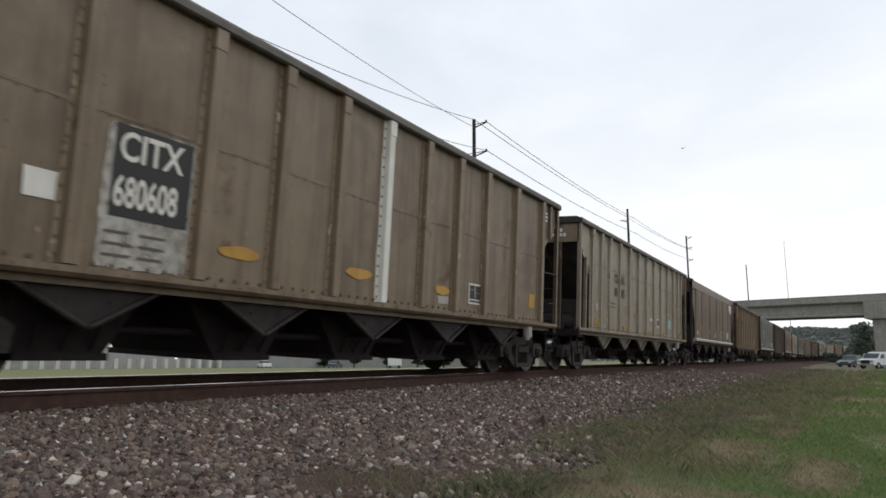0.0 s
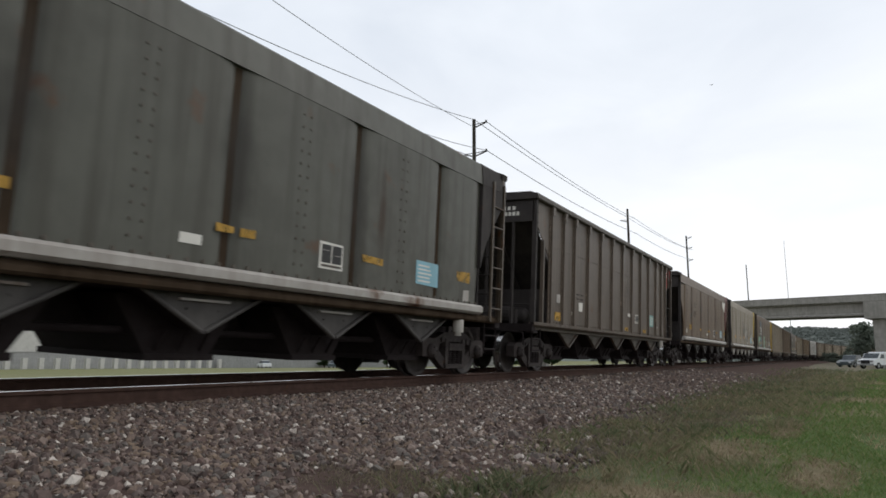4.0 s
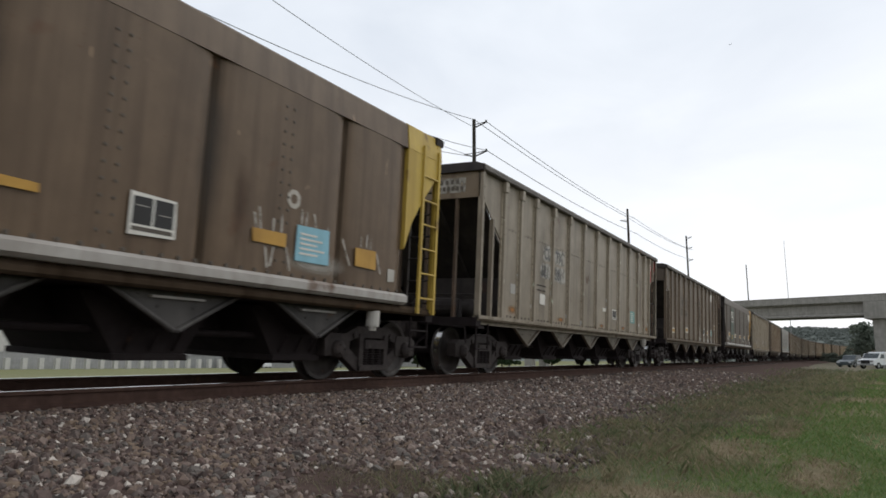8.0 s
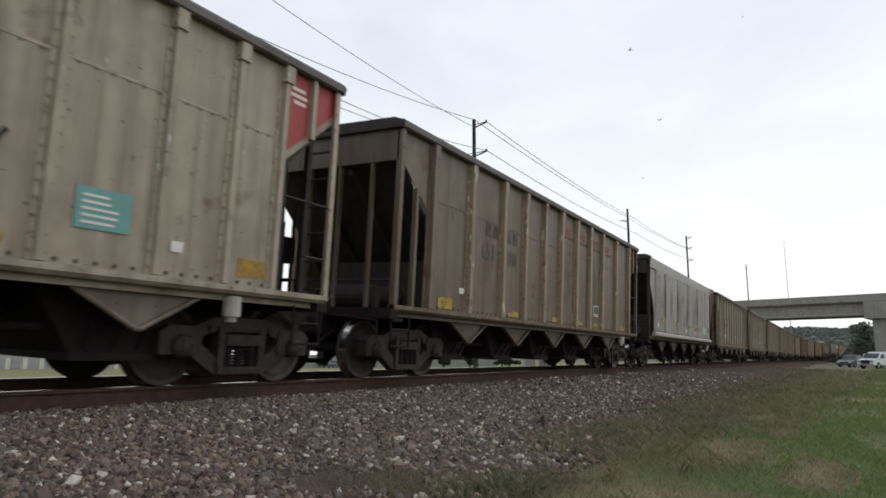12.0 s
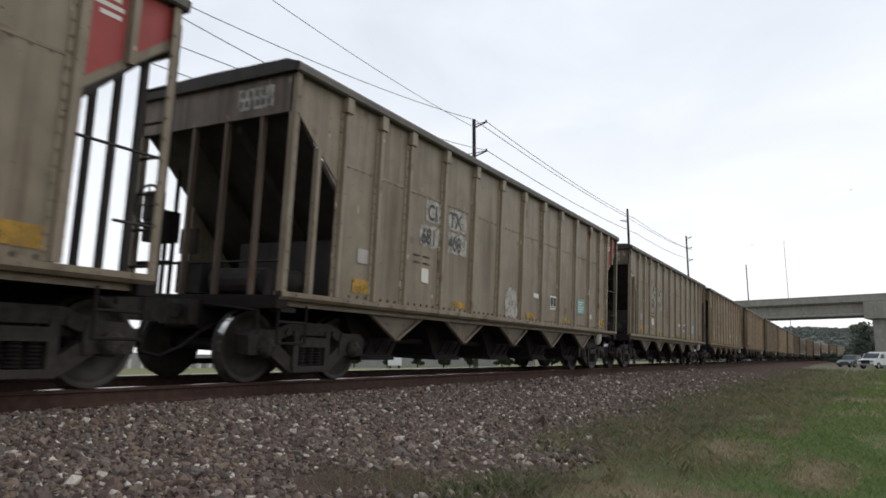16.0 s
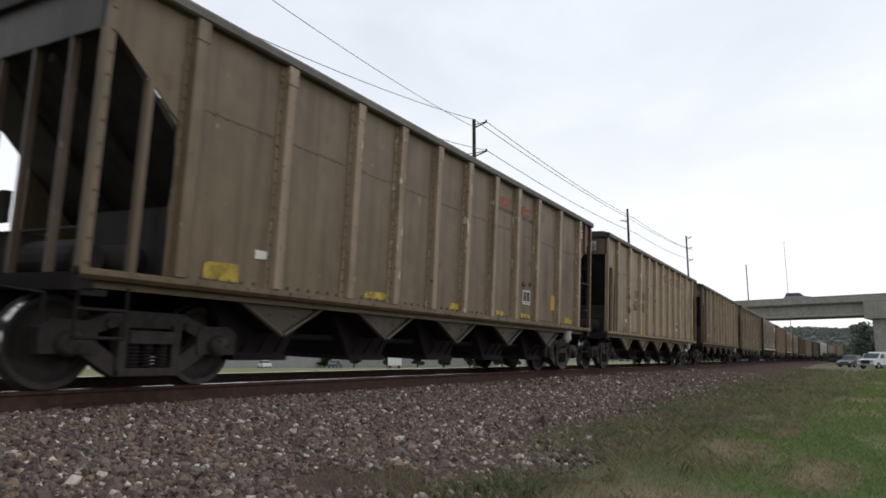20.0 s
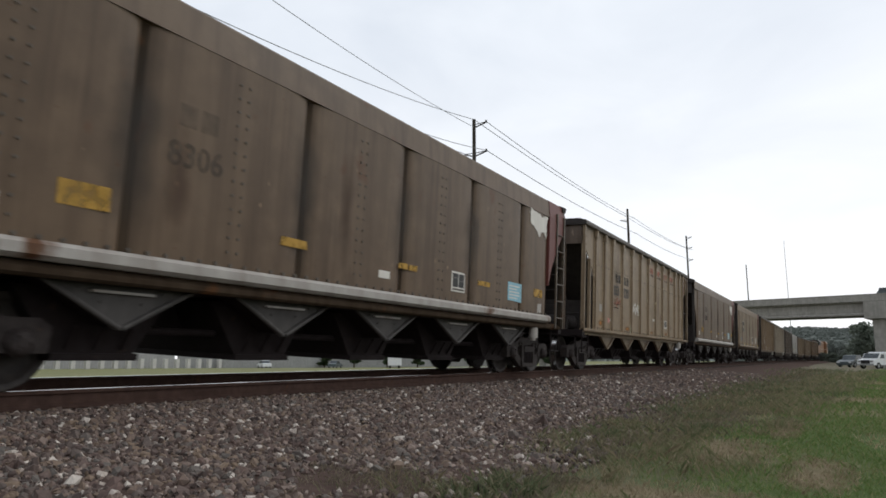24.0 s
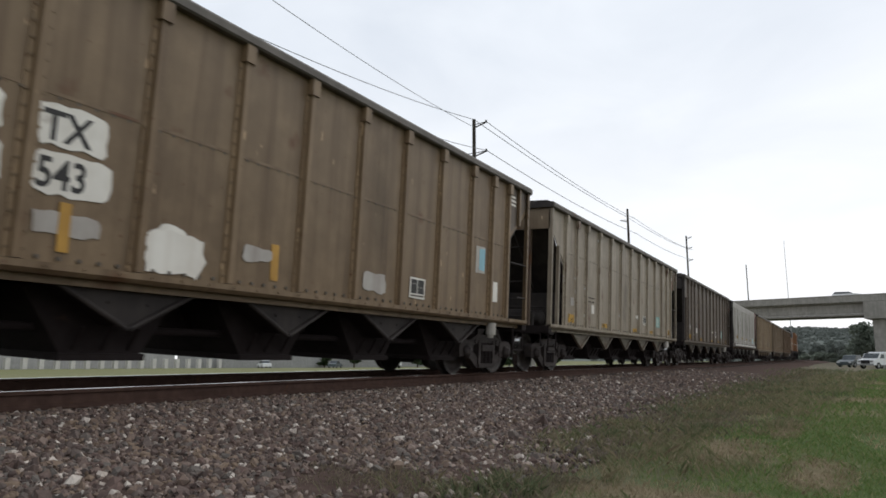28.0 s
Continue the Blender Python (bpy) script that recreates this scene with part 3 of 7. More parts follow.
def rib_mesh():
    b = Build()
    b.prism([(1.452, -0.075), (1.476, -0.075), (1.545, -0.062), (1.552, -0.052), (1.552, 0.072), (1.545, 0.082), (1.476, 0.095), (1.474, 0.145), (1.452, 0.145)], "z", 1.16, 3.70)
    b.prism([(1.452, -0.082), (1.476, -0.082), (1.560, -0.070), (1.560, 0.090), (1.476, 0.102), (1.452, 0.102)], "z", 3.70, 3.93)
    return b.mesh("side_rib", PAINT["tan"])


def slim_rib_mesh():
    b = Build()
    b.prism([(1.452, -0.048), (1.476, -0.048), (1.525, -0.040), (1.528, -0.032), (1.528, 0.034), (1.476, 0.052), (1.473, 0.085), (1.452, 0.085)], "z", 1.16, 3.72)
    b.prism([(1.452, -0.080), (1.476, -0.080), (1.556, -0.068), (1.556, 0.072), (1.476, 0.085), (1.452, 0.085)], "z", 3.72, 3.93)
    return b.mesh("side_rib", PAINT["tan"])


def slim_flange_mesh():
    r = random.Random(7)
    b = Build()
    z = 1.16
    while z < 3.70:
        w = r.uniform(-0.006, 0.006)
        b.box(1.452, 1.479, -0.100 + w, -0.0485, z, min(z + 0.15, 3.72))
        z += 0.15
    return b.mesh("rib_flange", PAINT["tan"])


def rib_flange_mesh():
    """Bolted leading edge of a rib, with a hand-cut uneven outline."""
    r = random.Random(4)
    b = Build()
    z = 1.16
    while z < 3.86:
        w = r.uniform(-0.010, 0.010)
        b.box(1.452, 1.477, -0.140 + w, -0.0755, z, min(z + 0.15, 3.92))
        z += 0.15
    return b.mesh("rib_flange", PAINT["tan"])


def rib_bolts_mesh(ribs):
    b = Build()
    for y in ribs:
        slim = len(ribs) == len(RIBS)
        bolt_rows(b, 1.474, y - (0.078 if slim else 0.108), 1.24, 3.68 if slim else 3.85, 0.15, 0.017, 0.018)
        bolt_rows(b, 1.472, y + (0.070 if slim else 0.120), 1.24, 3.68 if slim else 3.85, 0.15, 0.014, 0.014)
    return b.mesh("rib_bolts", FADED)


def seam_rivets_mesh(z):
    b = Build()
    y = 1.2
    while y < LB - 1.15:
        b.rod((1.466, y, z - 0.03), (1.474, y, z - 0.03), 0.016, 5)
        y += 0.17
    return b.mesh("seam_rivets", FADED)


def low_bolts_mesh(ribs):
    b = Build()
    y = 1.2
    while y < LB - 1.1:
        if min(abs(y - r) for r in ribs) > 0.13:
            b.rod((1.463, y, 1.195), (1.482, y, 1.195), 0.022, 6)
        y += 0.19
    return b.mesh("sill_bolts", FADED)


def panel_wall(name, recess):
    """Side sheet of a smooth car, behind its panels."""
    b = Build()
    b.prism([(0.0, 3.40), (0.12, 3.30), (0.47, 2.90), (0.80, 2.45), (0.98, 2.0), (1.02, 1.2), (LB - 1.02, 1.2), (LB - 0.98, 2.0), (LB - 0.80, 2.45), (LB - 0.47, 2.90), (LB - 0.12, 3.30), (LB, 3.40), (LB, 3.68), (0.0, 3.68)], "x", 1.44, 1.47)
    return b.mesh(name, PAINT["brown"])


def side_panel_mesh(a, c, recess=0.05):
    """Bowed side sheet between two seams, rolled in at both edges."""
    half = [(1.466, 0.0), (1.492, 0.03), (1.508, 0.09), (1.518, 0.18), (1.526, 0.32), (1.530, 0.50)]
    prof = [(x, a + recess + d) for x, d in half] + [(x, c - recess - d) for x, d in reversed(half)]
    n = len(prof)
    b = Build().solid([(x, y, z) for z in (1.24, 3.64) for x, y in prof], [(i, i + 1, n + i + 1, n + i) for i in range(n - 1)])
    return b.mesh("side_panel", PAINT["brown"], True)


def top_strip_mesh():
    return Build().prism([(1.44, 3.642), (1.535, 3.642), (1.50, 4.02), (1.47, 4.05), (1.40, 4.05)], "y", 0.0, LB).mesh("top_strip", PAINT["brown"])


def panel_bolts_mesh():
    b = Build()
    for y in SEAMS:
        for d in (-1.22, -1.08):
            bolt_rows(b, 1.528, y + d, 1.5, 3.5, 0.16, 0.018, 0.012)
    return b.mesh("panel_bolts", FADED)


SEAMS = [2.65, 5.1, 7.4, 9.7, 12.0]


def v_pocket():
    """Painted side plate of a discharge pocket, with its rolled lower edge."""
    b = Build()
    b.prism([(-0.84, 1.05), (0.84, 1.05), (0.05, 0.63), (-0.05, 0.63)], "x", 1.27, 1.30)
    b.prism([(-0.86, 1.05), (-0.80, 1.05), (0.0, 0.635), (0.80, 1.05), (0.86, 1.05), (0.05, 0.60), (-0.05, 0.60)], "x", 1.30, 1.335)
    for d in (-1, 1):
        b.rod((1.335, d * 0.84, 1.045), (1.335, d * 0.02, 0.615), 0.026, 8)
    for y, z in ((-0.45, 0.98), (0.0, 0.98), (0.45, 0.98), (-0.22, 0.86), (0.22, 0.86)):
        b.rod((1.30, y, z), (1.315, y, z), 0.016, 5)
    return b.mesh("hopper_pocket", PAINT["tan"])


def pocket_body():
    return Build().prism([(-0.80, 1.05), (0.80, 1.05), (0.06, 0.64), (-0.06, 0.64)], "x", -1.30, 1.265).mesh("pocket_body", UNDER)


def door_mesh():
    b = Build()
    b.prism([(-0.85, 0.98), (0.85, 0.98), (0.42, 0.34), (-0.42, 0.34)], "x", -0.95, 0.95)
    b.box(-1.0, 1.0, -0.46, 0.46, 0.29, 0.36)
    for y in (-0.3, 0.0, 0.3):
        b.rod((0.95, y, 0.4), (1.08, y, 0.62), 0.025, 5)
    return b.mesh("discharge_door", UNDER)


def side_frame_mesh():
    b = Build()
    x0, x1 = 0.93, 1.07
    b.prism([(-0.66, 0.54), (-0.40, 0.63), (0.40, 0.63), (0.66, 0.54), (0.70, 0.68), (0.40, 0.80), (-0.40, 0.80), (-0.70, 0.68)], "x", x0, x1)
    for y in (-0.47, 0.47):
        b.rod((x1 - 0.01, y, 0.66), (x1 + 0.025, y, 0.66), 0.05, 10)
    for s in (-1, 1):
        def q(pts):
            return [(s * a, c) for a, c in pts]
        b.prism(q([(0.62, 0.36), (1.16, 0.36), (1.18, 0.60), (1.06, 0.68), (0.64, 0.68), (0.60, 0.56)]), "x", x0 - 0.03, x1 + 0.02)
        b.prism(q([(0.24, 0.13), (0.38, 0.13), (0.86, 0.42), (0.66, 0.52), (0.30, 0.28)]), "x", x0, x1)
        b.prism(q([(0.27, 0.2), (0.37, 0.2), (0.37, 0.68), (0.27, 0.68)]), "x", x0 + 0.01, x1 + 0.03)
    b.box(x0 - 0.04, x1 + 0.04, -0.36, 0.36, 0.14, 0.22)
    b.box(x0 - 0.05, x1 + 0.05, -0.26, 0.26, 0.47, 0.60)
    return b.mesh("side_frame", TRUCK)


def spring_mesh():
    prof = []
    for i in range(7):
        z = 0.225 + 0.036 * i
        prof += [(z, 0.052), (z + 0.008, 0.074), (z + 0.024, 0.074), (z + 0.032, 0.052)]
    b = Build().lathe(prof, 10)
    b.v = [(1.03 + y, z, x) for x, y, z in b.v]
    return b.mesh("coil_spring", UNDER)


def bearing_mesh():
    b = Build()
    b.lathe([(0.98, 0.02), (0.98, 0.13), (1.13, 0.13), (1.17, 0.10), (1.19, 0.04), (1.19, 0.001)], 16, (0, 0, 0.457))
    for i in range(3):
        a = 2.1 * i
        b.rod((1.16, 0.07 * math.cos(a), 0.457 + 0.07 * math.sin(a)), (1.20, 0.07 * math.cos(a), 0.457 + 0.07 * math.sin(a)), 0.018, 6)
    return b.mesh("bearing_cap", TRUCK)


def wheel_mesh():
    b = Build()
    b.lathe([(0.80, 0.001), (0.80, 0.10), (0.775, 0.13), (0.735, 0.20), (0.745, 0.34), (0.795, 0.385), (0.815, 0.395), (0.815, 0.4515)], 40)
    b.lathe([(0.660, 0.40), (0.660, 0.478), (0.672, 0.486), (0.690, 0.480), (0.696, 0.460)], 40)
    b.lathe([(0.660, 0.40), (0.680, 0.36), (0.70, 0.2), (0.66, 0.13), (0.60, 0.12), (0.60, 0.001)], 40)
    return b.mesh("wheel", WHEEL, True)


def tread_mesh():
    b = Build()
    b.lathe([(0.696, 0.4605), (0.75, 0.4575), (0.812, 0.4530)], 40)
    return b.mesh("tread", TREAD, True)


def truck(car, y):
    t = part("truck", shared("bolster", lambda: Build().box(-1.0, 1.0, -0.2, 0.2, 0.44, 0.66).box(-0.25, 0.25, -0.25, 0.25, 0.60, 0.80).box(-0.9, 0.9, -0.62, -0.55, 0.40, 0.52).box(-0.9, 0.9, 0.55, 0.62, 0.40, 0.52).mesh("truck", UNDER)), car, pose(0, y, 0))
    for side in (1, -1):
        turn = pose(0, 0, 0, 0, 0, 0 if side > 0 else 180)
        part("side_frame", shared("side_frame", side_frame_mesh), t, turn)
        if side > 0:
            for a in (-0.17, 0.0, 0.17):
                part("coil_spring", shared("spring", spring_mesh), t, pose(0, a, 0))
        for a in (-0.89, 0.89):
            part("wheel", shared("wheel", wheel_mesh), t, pose(0, a, 0.457) @ turn)
            if side > 0:
                part("bearing_cap", shared("bearing", bearing_mesh), t, pose(0, a, 0))
                part("tread", shared("tread", tread_mesh), t, pose(0, a, 0.457), "bright polished wheel tread")
    for a in (-0.89, 0.89):
        part("axle", shared("axle", lambda: Build().rod((-0.66, 0, 0.457), (0.66, 0, 0.457), 0.085, 10).mesh("axle", UNDER)), t, pose(0, a, 0))
    return t


def coupler_mesh():
    b = Build()
    b.box(-0.11, 0.11, -0.55, 0.30, 0.78, 0.95)
    b.prism([(-0.16, -0.55), (-0.20, -0.80), (-0.05, -0.92), (0.02, -0.80), (0.14, -0.95), (0.24, -0.78), (0.16, -0.55)], "z", 0.72, 1.0)
    b.box(-0.28, 0.28, -0.30, -0.16, 0.70, 1.02)
    return b.mesh("coupler", TRUCK)


def hose_mesh():
    b = Build()
    pts = [(0.35, 0.05, 0.72), (0.34, -0.15, 0.62), (0.28, -0.38, 0.42), (0.20, -0.62, 0.30), (0.12, -0.86, 0.36)]
    for p, q in zip(pts, pts[1:]):
        b.rod(p, q, 0.025, 6)
    b.rod((0.30, -0.10, 0.98), (1.35, -0.18, 0.90), 0.016, 5)
    b.rod((1.35, -0.18, 0.90), (1.38, -0.20, 0.62), 0.016, 5)
    return b.mesh("brake_hose", UNDER)


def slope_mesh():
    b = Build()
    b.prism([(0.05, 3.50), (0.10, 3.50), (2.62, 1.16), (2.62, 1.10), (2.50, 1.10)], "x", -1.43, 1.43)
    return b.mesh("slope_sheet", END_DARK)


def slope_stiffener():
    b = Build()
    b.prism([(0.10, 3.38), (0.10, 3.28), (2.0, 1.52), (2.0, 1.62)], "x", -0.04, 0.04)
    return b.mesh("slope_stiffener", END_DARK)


def end_plate_mesh():
    b = Build()
    b.box(-1.46, 1.46, 0.0, 0.035, 3.42, 3.98)
    return b.mesh("end_plate", PAINT["tan"])


def end_rim_mesh():
    b = Build()
    b.prism([(-1.54, 3.93), (1.54, 3.93), (1.56, 4.04), (1.40, 4.10), (0.0, 4.12), (-1.40, 4.10), (-1.56, 4.04)], "y", -0.08, 0.14)
    return b.mesh("end_rim", END_DARK)


def end_post_mesh():
    b = Build().box(-0.024, 0.024, -0.02, 0.06, 1.10, 3.50)
    return b.mesh("end_post", PAINT["tan"])


def corner_post_mesh():
    b = Build()
    b.box(1.43, 1.53, 0.0, 0.03, 1.08, 3.94)
    b.box(1.505, 1.53, 0.03, 0.085, 1.08, 3.94)
    bolt_rows(b, 1.53, 0.06, 1.2, 3.7, 0.22)
    return b.mesh("corner_post", PAINT["tan"])


def chord_mesh():
    b = Build()
    b.prism([(1.40, 3.93), (1.55, 3.93), (1.575, 3.95), (1.575, 4.03), (1.54, 4.07), (1.38, 4.07)], "y", -0.03, LB + 0.03)
    return b.mesh("top_chord", CHORD)


def sill_mesh():
    b = Build()
    b.prism([(1.38, 1.05), (1.50, 1.05), (1.54, 1.09), (1.54, 1.15), (1.42, 1.15)], "y", 0.0, LB)
    b.box(1.30, 1.39, 0.0, LB, 0.98, 1.06)
    y = 0.25
    while y < LB:
        b.rod((1.535, y, 1.12), (1.552, y, 1.12), 0.014, 5)
        y += 0.35
    return b.mesh("side_sill", PAINT["tan"])


def panel_sill_mesh():
    b = Build()
    b.prism([(1.40, 1.16), (1.52, 1.16), (1.575, 1.20), (1.575, 1.29), (1.53, 1.33), (1.44, 1.33)], "y", 0.86, LB - 0.86)
    return b.mesh("side_sill", SILL)


def sill_bolts_mesh():
    b = Build()
    y = 1.0
    while y < LB - 0.95:
        b.rod((1.52, y, 1.355), (1.542, y, 1.355), 0.024, 6)
        y += 0.21
    return b.mesh("sill_bolts", FADED)


def soft_mark(car, y0, y1, z0, z1, mat, label, x=1.472, name="stain"):
    """A thin film of dirt or scour on the side sheet."""
    b = Build().solid([(x, y0, z0), (x, y1, z0), (x, y1, z1), (x, y0, z1)], [(0, 1, 2, 3)])
    return part(name, b.mesh(name, mat), car, None, label)


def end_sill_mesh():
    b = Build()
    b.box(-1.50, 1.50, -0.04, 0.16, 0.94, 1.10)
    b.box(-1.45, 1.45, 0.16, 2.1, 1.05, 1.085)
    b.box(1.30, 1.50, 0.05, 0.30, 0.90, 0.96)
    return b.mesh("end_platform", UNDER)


def step_mesh():
    b = Build()
    for y in (0.05, 0.55):
        b.rod((1.46, y, 1.0), (1.46, y, 0.52), 0.018, 5)
    b.rod((1.46, 0.05, 0.52), (1.46, 0.55, 0.52), 0.018, 5)
    b.rod((1.46, 0.05, 0.78), (1.46, 0.55, 0.78), 0.018, 5)
    return b.mesh("sill_step", UNDER)


def ladder_mesh():
    b = Build()
    for y in (LB - 0.52, LB - 0.05):
        b.box(1.535, 1.575, y - 0.03, y + 0.03, 1.05, 3.80)
    for i in range(6):
        z = 1.30 + 0.40 * i
        b.rod((1.56, LB - 0.54, z), (1.56, LB - 0.03, z), 0.017, 6)
    return b.mesh("side_ladder", PAINT["tan"])


def end_ladder_mesh():
    b = Build()
    for x in (0.95, 1.42):
        b.box(x - 0.025, x + 0.025, LB + 0.03, LB + 0.08, 1.05, 3.80)
    for i in range(7):
        z = 1.25 + 0.38 * i
        b.rod((0.94, LB + 0.07, z), (1.44, LB + 0.07, z), 0.016, 6)
    return b.mesh("end_ladder", END_DARK)


def brake_gear_mesh():
    b = Build()
    b.rod((-0.2, 0.55, 1.32), (0.75, 0.55, 1.32), 0.19, 14)
    b.box(-0.85, -0.35, 0.35, 0.75, 1.15, 1.60)
    b.box(-0.75, -0.45, 0.28, 0.36, 1.70, 2.05)
    b.rod((-1.1, 0.3, 1.1), (-1.1, 0.3, 2.3), 0.03, 6)
    b.rod((0.9, 0.4, 1.12), (0.9, 0.4, 1.45), 0.05, 6)
    b.rod((-1.3, 0.2, 1.55), (1.3, 0.2, 1.55), 0.02, 5)
    return b.mesh("brake_gear", END_DARK)


def hand_brake_mesh():
    b = Build()
    k = 16
    for i in range(k):
        a, c = 2 * math.pi * i / k, 2 * math.pi * (i + 1) / k
        b.rod((-1.0 + 0.28 * math.cos(a), -0.12, 2.35 + 0.28 * math.sin(a)), (-1.0 + 0.28 * math.cos(c), -0.12, 2.35 + 0.28 * math.sin(c)), 0.018, 5)
    for i in range(4):
        a = math.pi * i / 2
        b.rod((-1.0, -0.10, 2.35), (-1.0 + 0.28 * math.cos(a), -0.12, 2.35 + 0.28 * math.sin(a)), 0.012, 5)
    b.box(-1.15, -0.85, -0.08, 0.05, 2.15, 2.55)
    return b.mesh("hand_brake", END_DARK)


def far_side_mesh(ribbed):
    b = Build()
    b.prism(side_outline(1.02, 1.02), "x", -1.47, -1.44)
    b.prism([(-1.42, 3.93), (-1.56, 3.93), (-1.56, 4.05), (-1.40, 4.07)], "y", 0, LB)
    if ribbed:
        for y in RIBS:
            b.box(-1.53, -1.47, y - 0.05, y + 0.05, 1.14, 3.8)
    b.box(-1.53, -1.38, 0, LB, 1.03, 1.15)
    for y in (0.05, LB - 0.05):
        b.box(-1.52, -1.42, y - 0.05, y + 0.05, 1.1, 3.8)
    return b.mesh("far_side_wall", PAINT["tan"])


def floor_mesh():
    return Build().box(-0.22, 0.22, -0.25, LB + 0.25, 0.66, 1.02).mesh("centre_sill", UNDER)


SHARED["side_wall"] = Build().prism(side_outline(1.02, 1.02), "x", 1.44, 1.465).mesh("side_wall", PAINT["tan"])


def plate(car, y0, y1, z0, z1, mat, label="", x=1.472, name="marking"):
    """A painted or stuck-on rectangle on the side sheet."""
    b = Build()
    j = random.Random(int(y0 * 97 + z0 * 31))
    e = [j.uniform(-0.012, 0.012) for _ in range(8)]
    b.prism([(y0 + e[0], z0 + e[1]), (y1 + e[2], z0 + e[3]), (y1 + e[4], z1 + e[5]), (y0 + e[6], z1 + e[7])], "x", x - 0.004, x + 0.003)
    return part(name, b.mesh(name, mat), car, None, label)


def blob(car, y, z, w, h, mat, seed, label="", x=1.474, name="graffiti", teeth=0.35):
    """An uneven painted patch."""
    r = random.Random(seed)
    k = 22
    ph = [r.uniform(0, 6.28) for _ in range(3)]
    pts = []
    for i in range(k):
        a = 2 * math.pi * i / k
        q = 1 + teeth * (0.5 * math.sin(3 * a + ph[0]) + 0.35 * math.sin(5 * a + ph[1]) + 0.3 * r.uniform(-1, 1))
        pts.append((y + w / 2 * q * math.cos(a), z + h / 2 * q * math.sin(a)))
    return part(name, Build().prism(pts, "x", x - 0.004, x + 0.003).mesh(name, mat), car, None, label)


def scribble(car, y, z, w, h, mat, seed, loops=4, r=0.03, x=1.476, label="spray-painted scrawl"):
    """A sprayed line of loops as one flat ribbon."""
    q = random.Random(seed)
    pts = []
    n = loops * 9
    for i in range(n):
        t = i / (n - 1)
        a = 2 * math.pi * loops * t
        pts.append(Vector((x, y + w * (t - 0.5) + 0.10 * w * math.sin(a) + q.uniform(-0.02, 0.02), z + h * 0.5 * math.cos(a) * (0.55 + 0.45 * math.sin(2.3 * t * 6 + seed)) + q.uniform(-0.03, 0.03))))
    b = Build()
    edge = []
    for i, p in enumerate(pts):
        d = pts[min(i + 1, n - 1)] - pts[max(i - 1, 0)]
        nn = Vector((0, -d.z, d.y)).normalized() * r * (0.6 + 0.6 * abs(math.sin(i * 0.9 + seed)))
        up = Vector((0.0002 * i, 0, 0))
        edge += [tuple(p - nn + up), tuple(p + nn + up)]
    b.solid(edge, [(2 * i, 2 * i + 2, 2 * i + 3, 2 * i + 1) for i in range(n - 1)])
    return part("graffiti", b.mesh("graffiti", mat), car, None, label)


def strokes(car, lines, w, mat, label, x=1.538, name="graffiti"):
    """Fat spray-painted strokes with rounded ends, one part to a stroke."""
    made = []
    for line in lines:
        ctrl = [Vector((0, a, c)) for a, c in line]
        ctrl = [ctrl[0] * 2 - ctrl[1]] + ctrl + [ctrl[-1] * 2 - ctrl[-2]]
        pts = []
        for p0, p1, p2, p3 in zip(ctrl, ctrl[1:], ctrl[2:], ctrl[3:]):
            for u in (0.0, 0.25, 0.5, 0.75):
                pts.append(0.5 * (2 * p1 + (p2 - p0) * u + (2 * p0 - 5 * p1 + 4 * p2 - p3) * u * u + (3 * p1 - p0 - 3 * p2 + p3) * u * u * u))
        pts.append(ctrl[-2])
        n = len(pts)
        left, right = [], []
        for i, p in enumerate(pts):
            d = (pts[min(i + 1, n - 1)] - pts[max(i - 1, 0)]).normalized()
            k = w * (0.75 if i in (0, n - 1) else 1.0) * (1 + 0.12 * math.sin(5 * i + a_seed(line)))
            left.append((p.y - d.z * k, p.z + d.y * k))
            right.append((p.y + d.z * k, p.z - d.y * k))
        b = Build()
        ring = [(x, *q) for q in left] + [(x, *q) for q in right]
        b.solid(ring, [(i, i + 1, n + i + 1, n + i) for i in range(n - 1)])
        made.append(part(name, b.mesh(name, mat), car, None, label))
        x += 0.001
    return made


def a_seed(line):
    return line[0][0] * 7.1 + line[-1][1] * 3.3


def ring(y, z, ry, rz, k=14, a0=0.0, a1=360.0):
    return [(y + ry * math.cos(radians(a0 + (a1 - a0) * i / k)), z + rz * math.sin(radians(a0 + (a1 - a0) * i / k))) for i in range(k + 1)]


def words(car, text, y, z, size, mat, x=1.474, squeeze=1.0, name="lettering"):
    """Raised paint lettering read from the camera's side; y is the left end, z the base line."""
    key = (text, size, mat.name)
    if key not in SHARED:
        c = bpy.data.curves.new("lettering", "FONT")
        c.body, c.size, c.extrude, c.resolution_u = text, size, 0.002, 3
        c.offset = size * 0.018
        c.materials.append(mat)
        SHARED[key] = c
    ob = part(name, SHARED[key], car, Matrix.Translation((x, y, z)) @ Matrix(((0, 0, 1, 0), (1, 0, 0, 0), (0, 1, 0, 0), (0, 0, 0, 1))) @ Matrix.Diagonal((squeeze, 1, 1, 1)))
    return ob


def bars(car, y, z, w, rows, mat, x=1.473, step=0.075, h=0.04, cols=1, seed=0):
    """Small print too fine to read, as bars."""
    b = Build()
    r = random.Random(seed + int(y * 50))
    for i in range(rows):
        for j in range(cols):
            a = y + j * (w / cols)
            b.prism([(a, z - i * step), (a + w / cols * r.uniform(0.55, 0.9), z - i * step), (a + w / cols * r.uniform(0.55, 0.9), z - i * step + h), (a, z - i * step + h)], "x", x - 0.003, x + 0.002)
    return part("small_print", b.mesh("small_print", mat), car, None, "rows of small stencilled print")


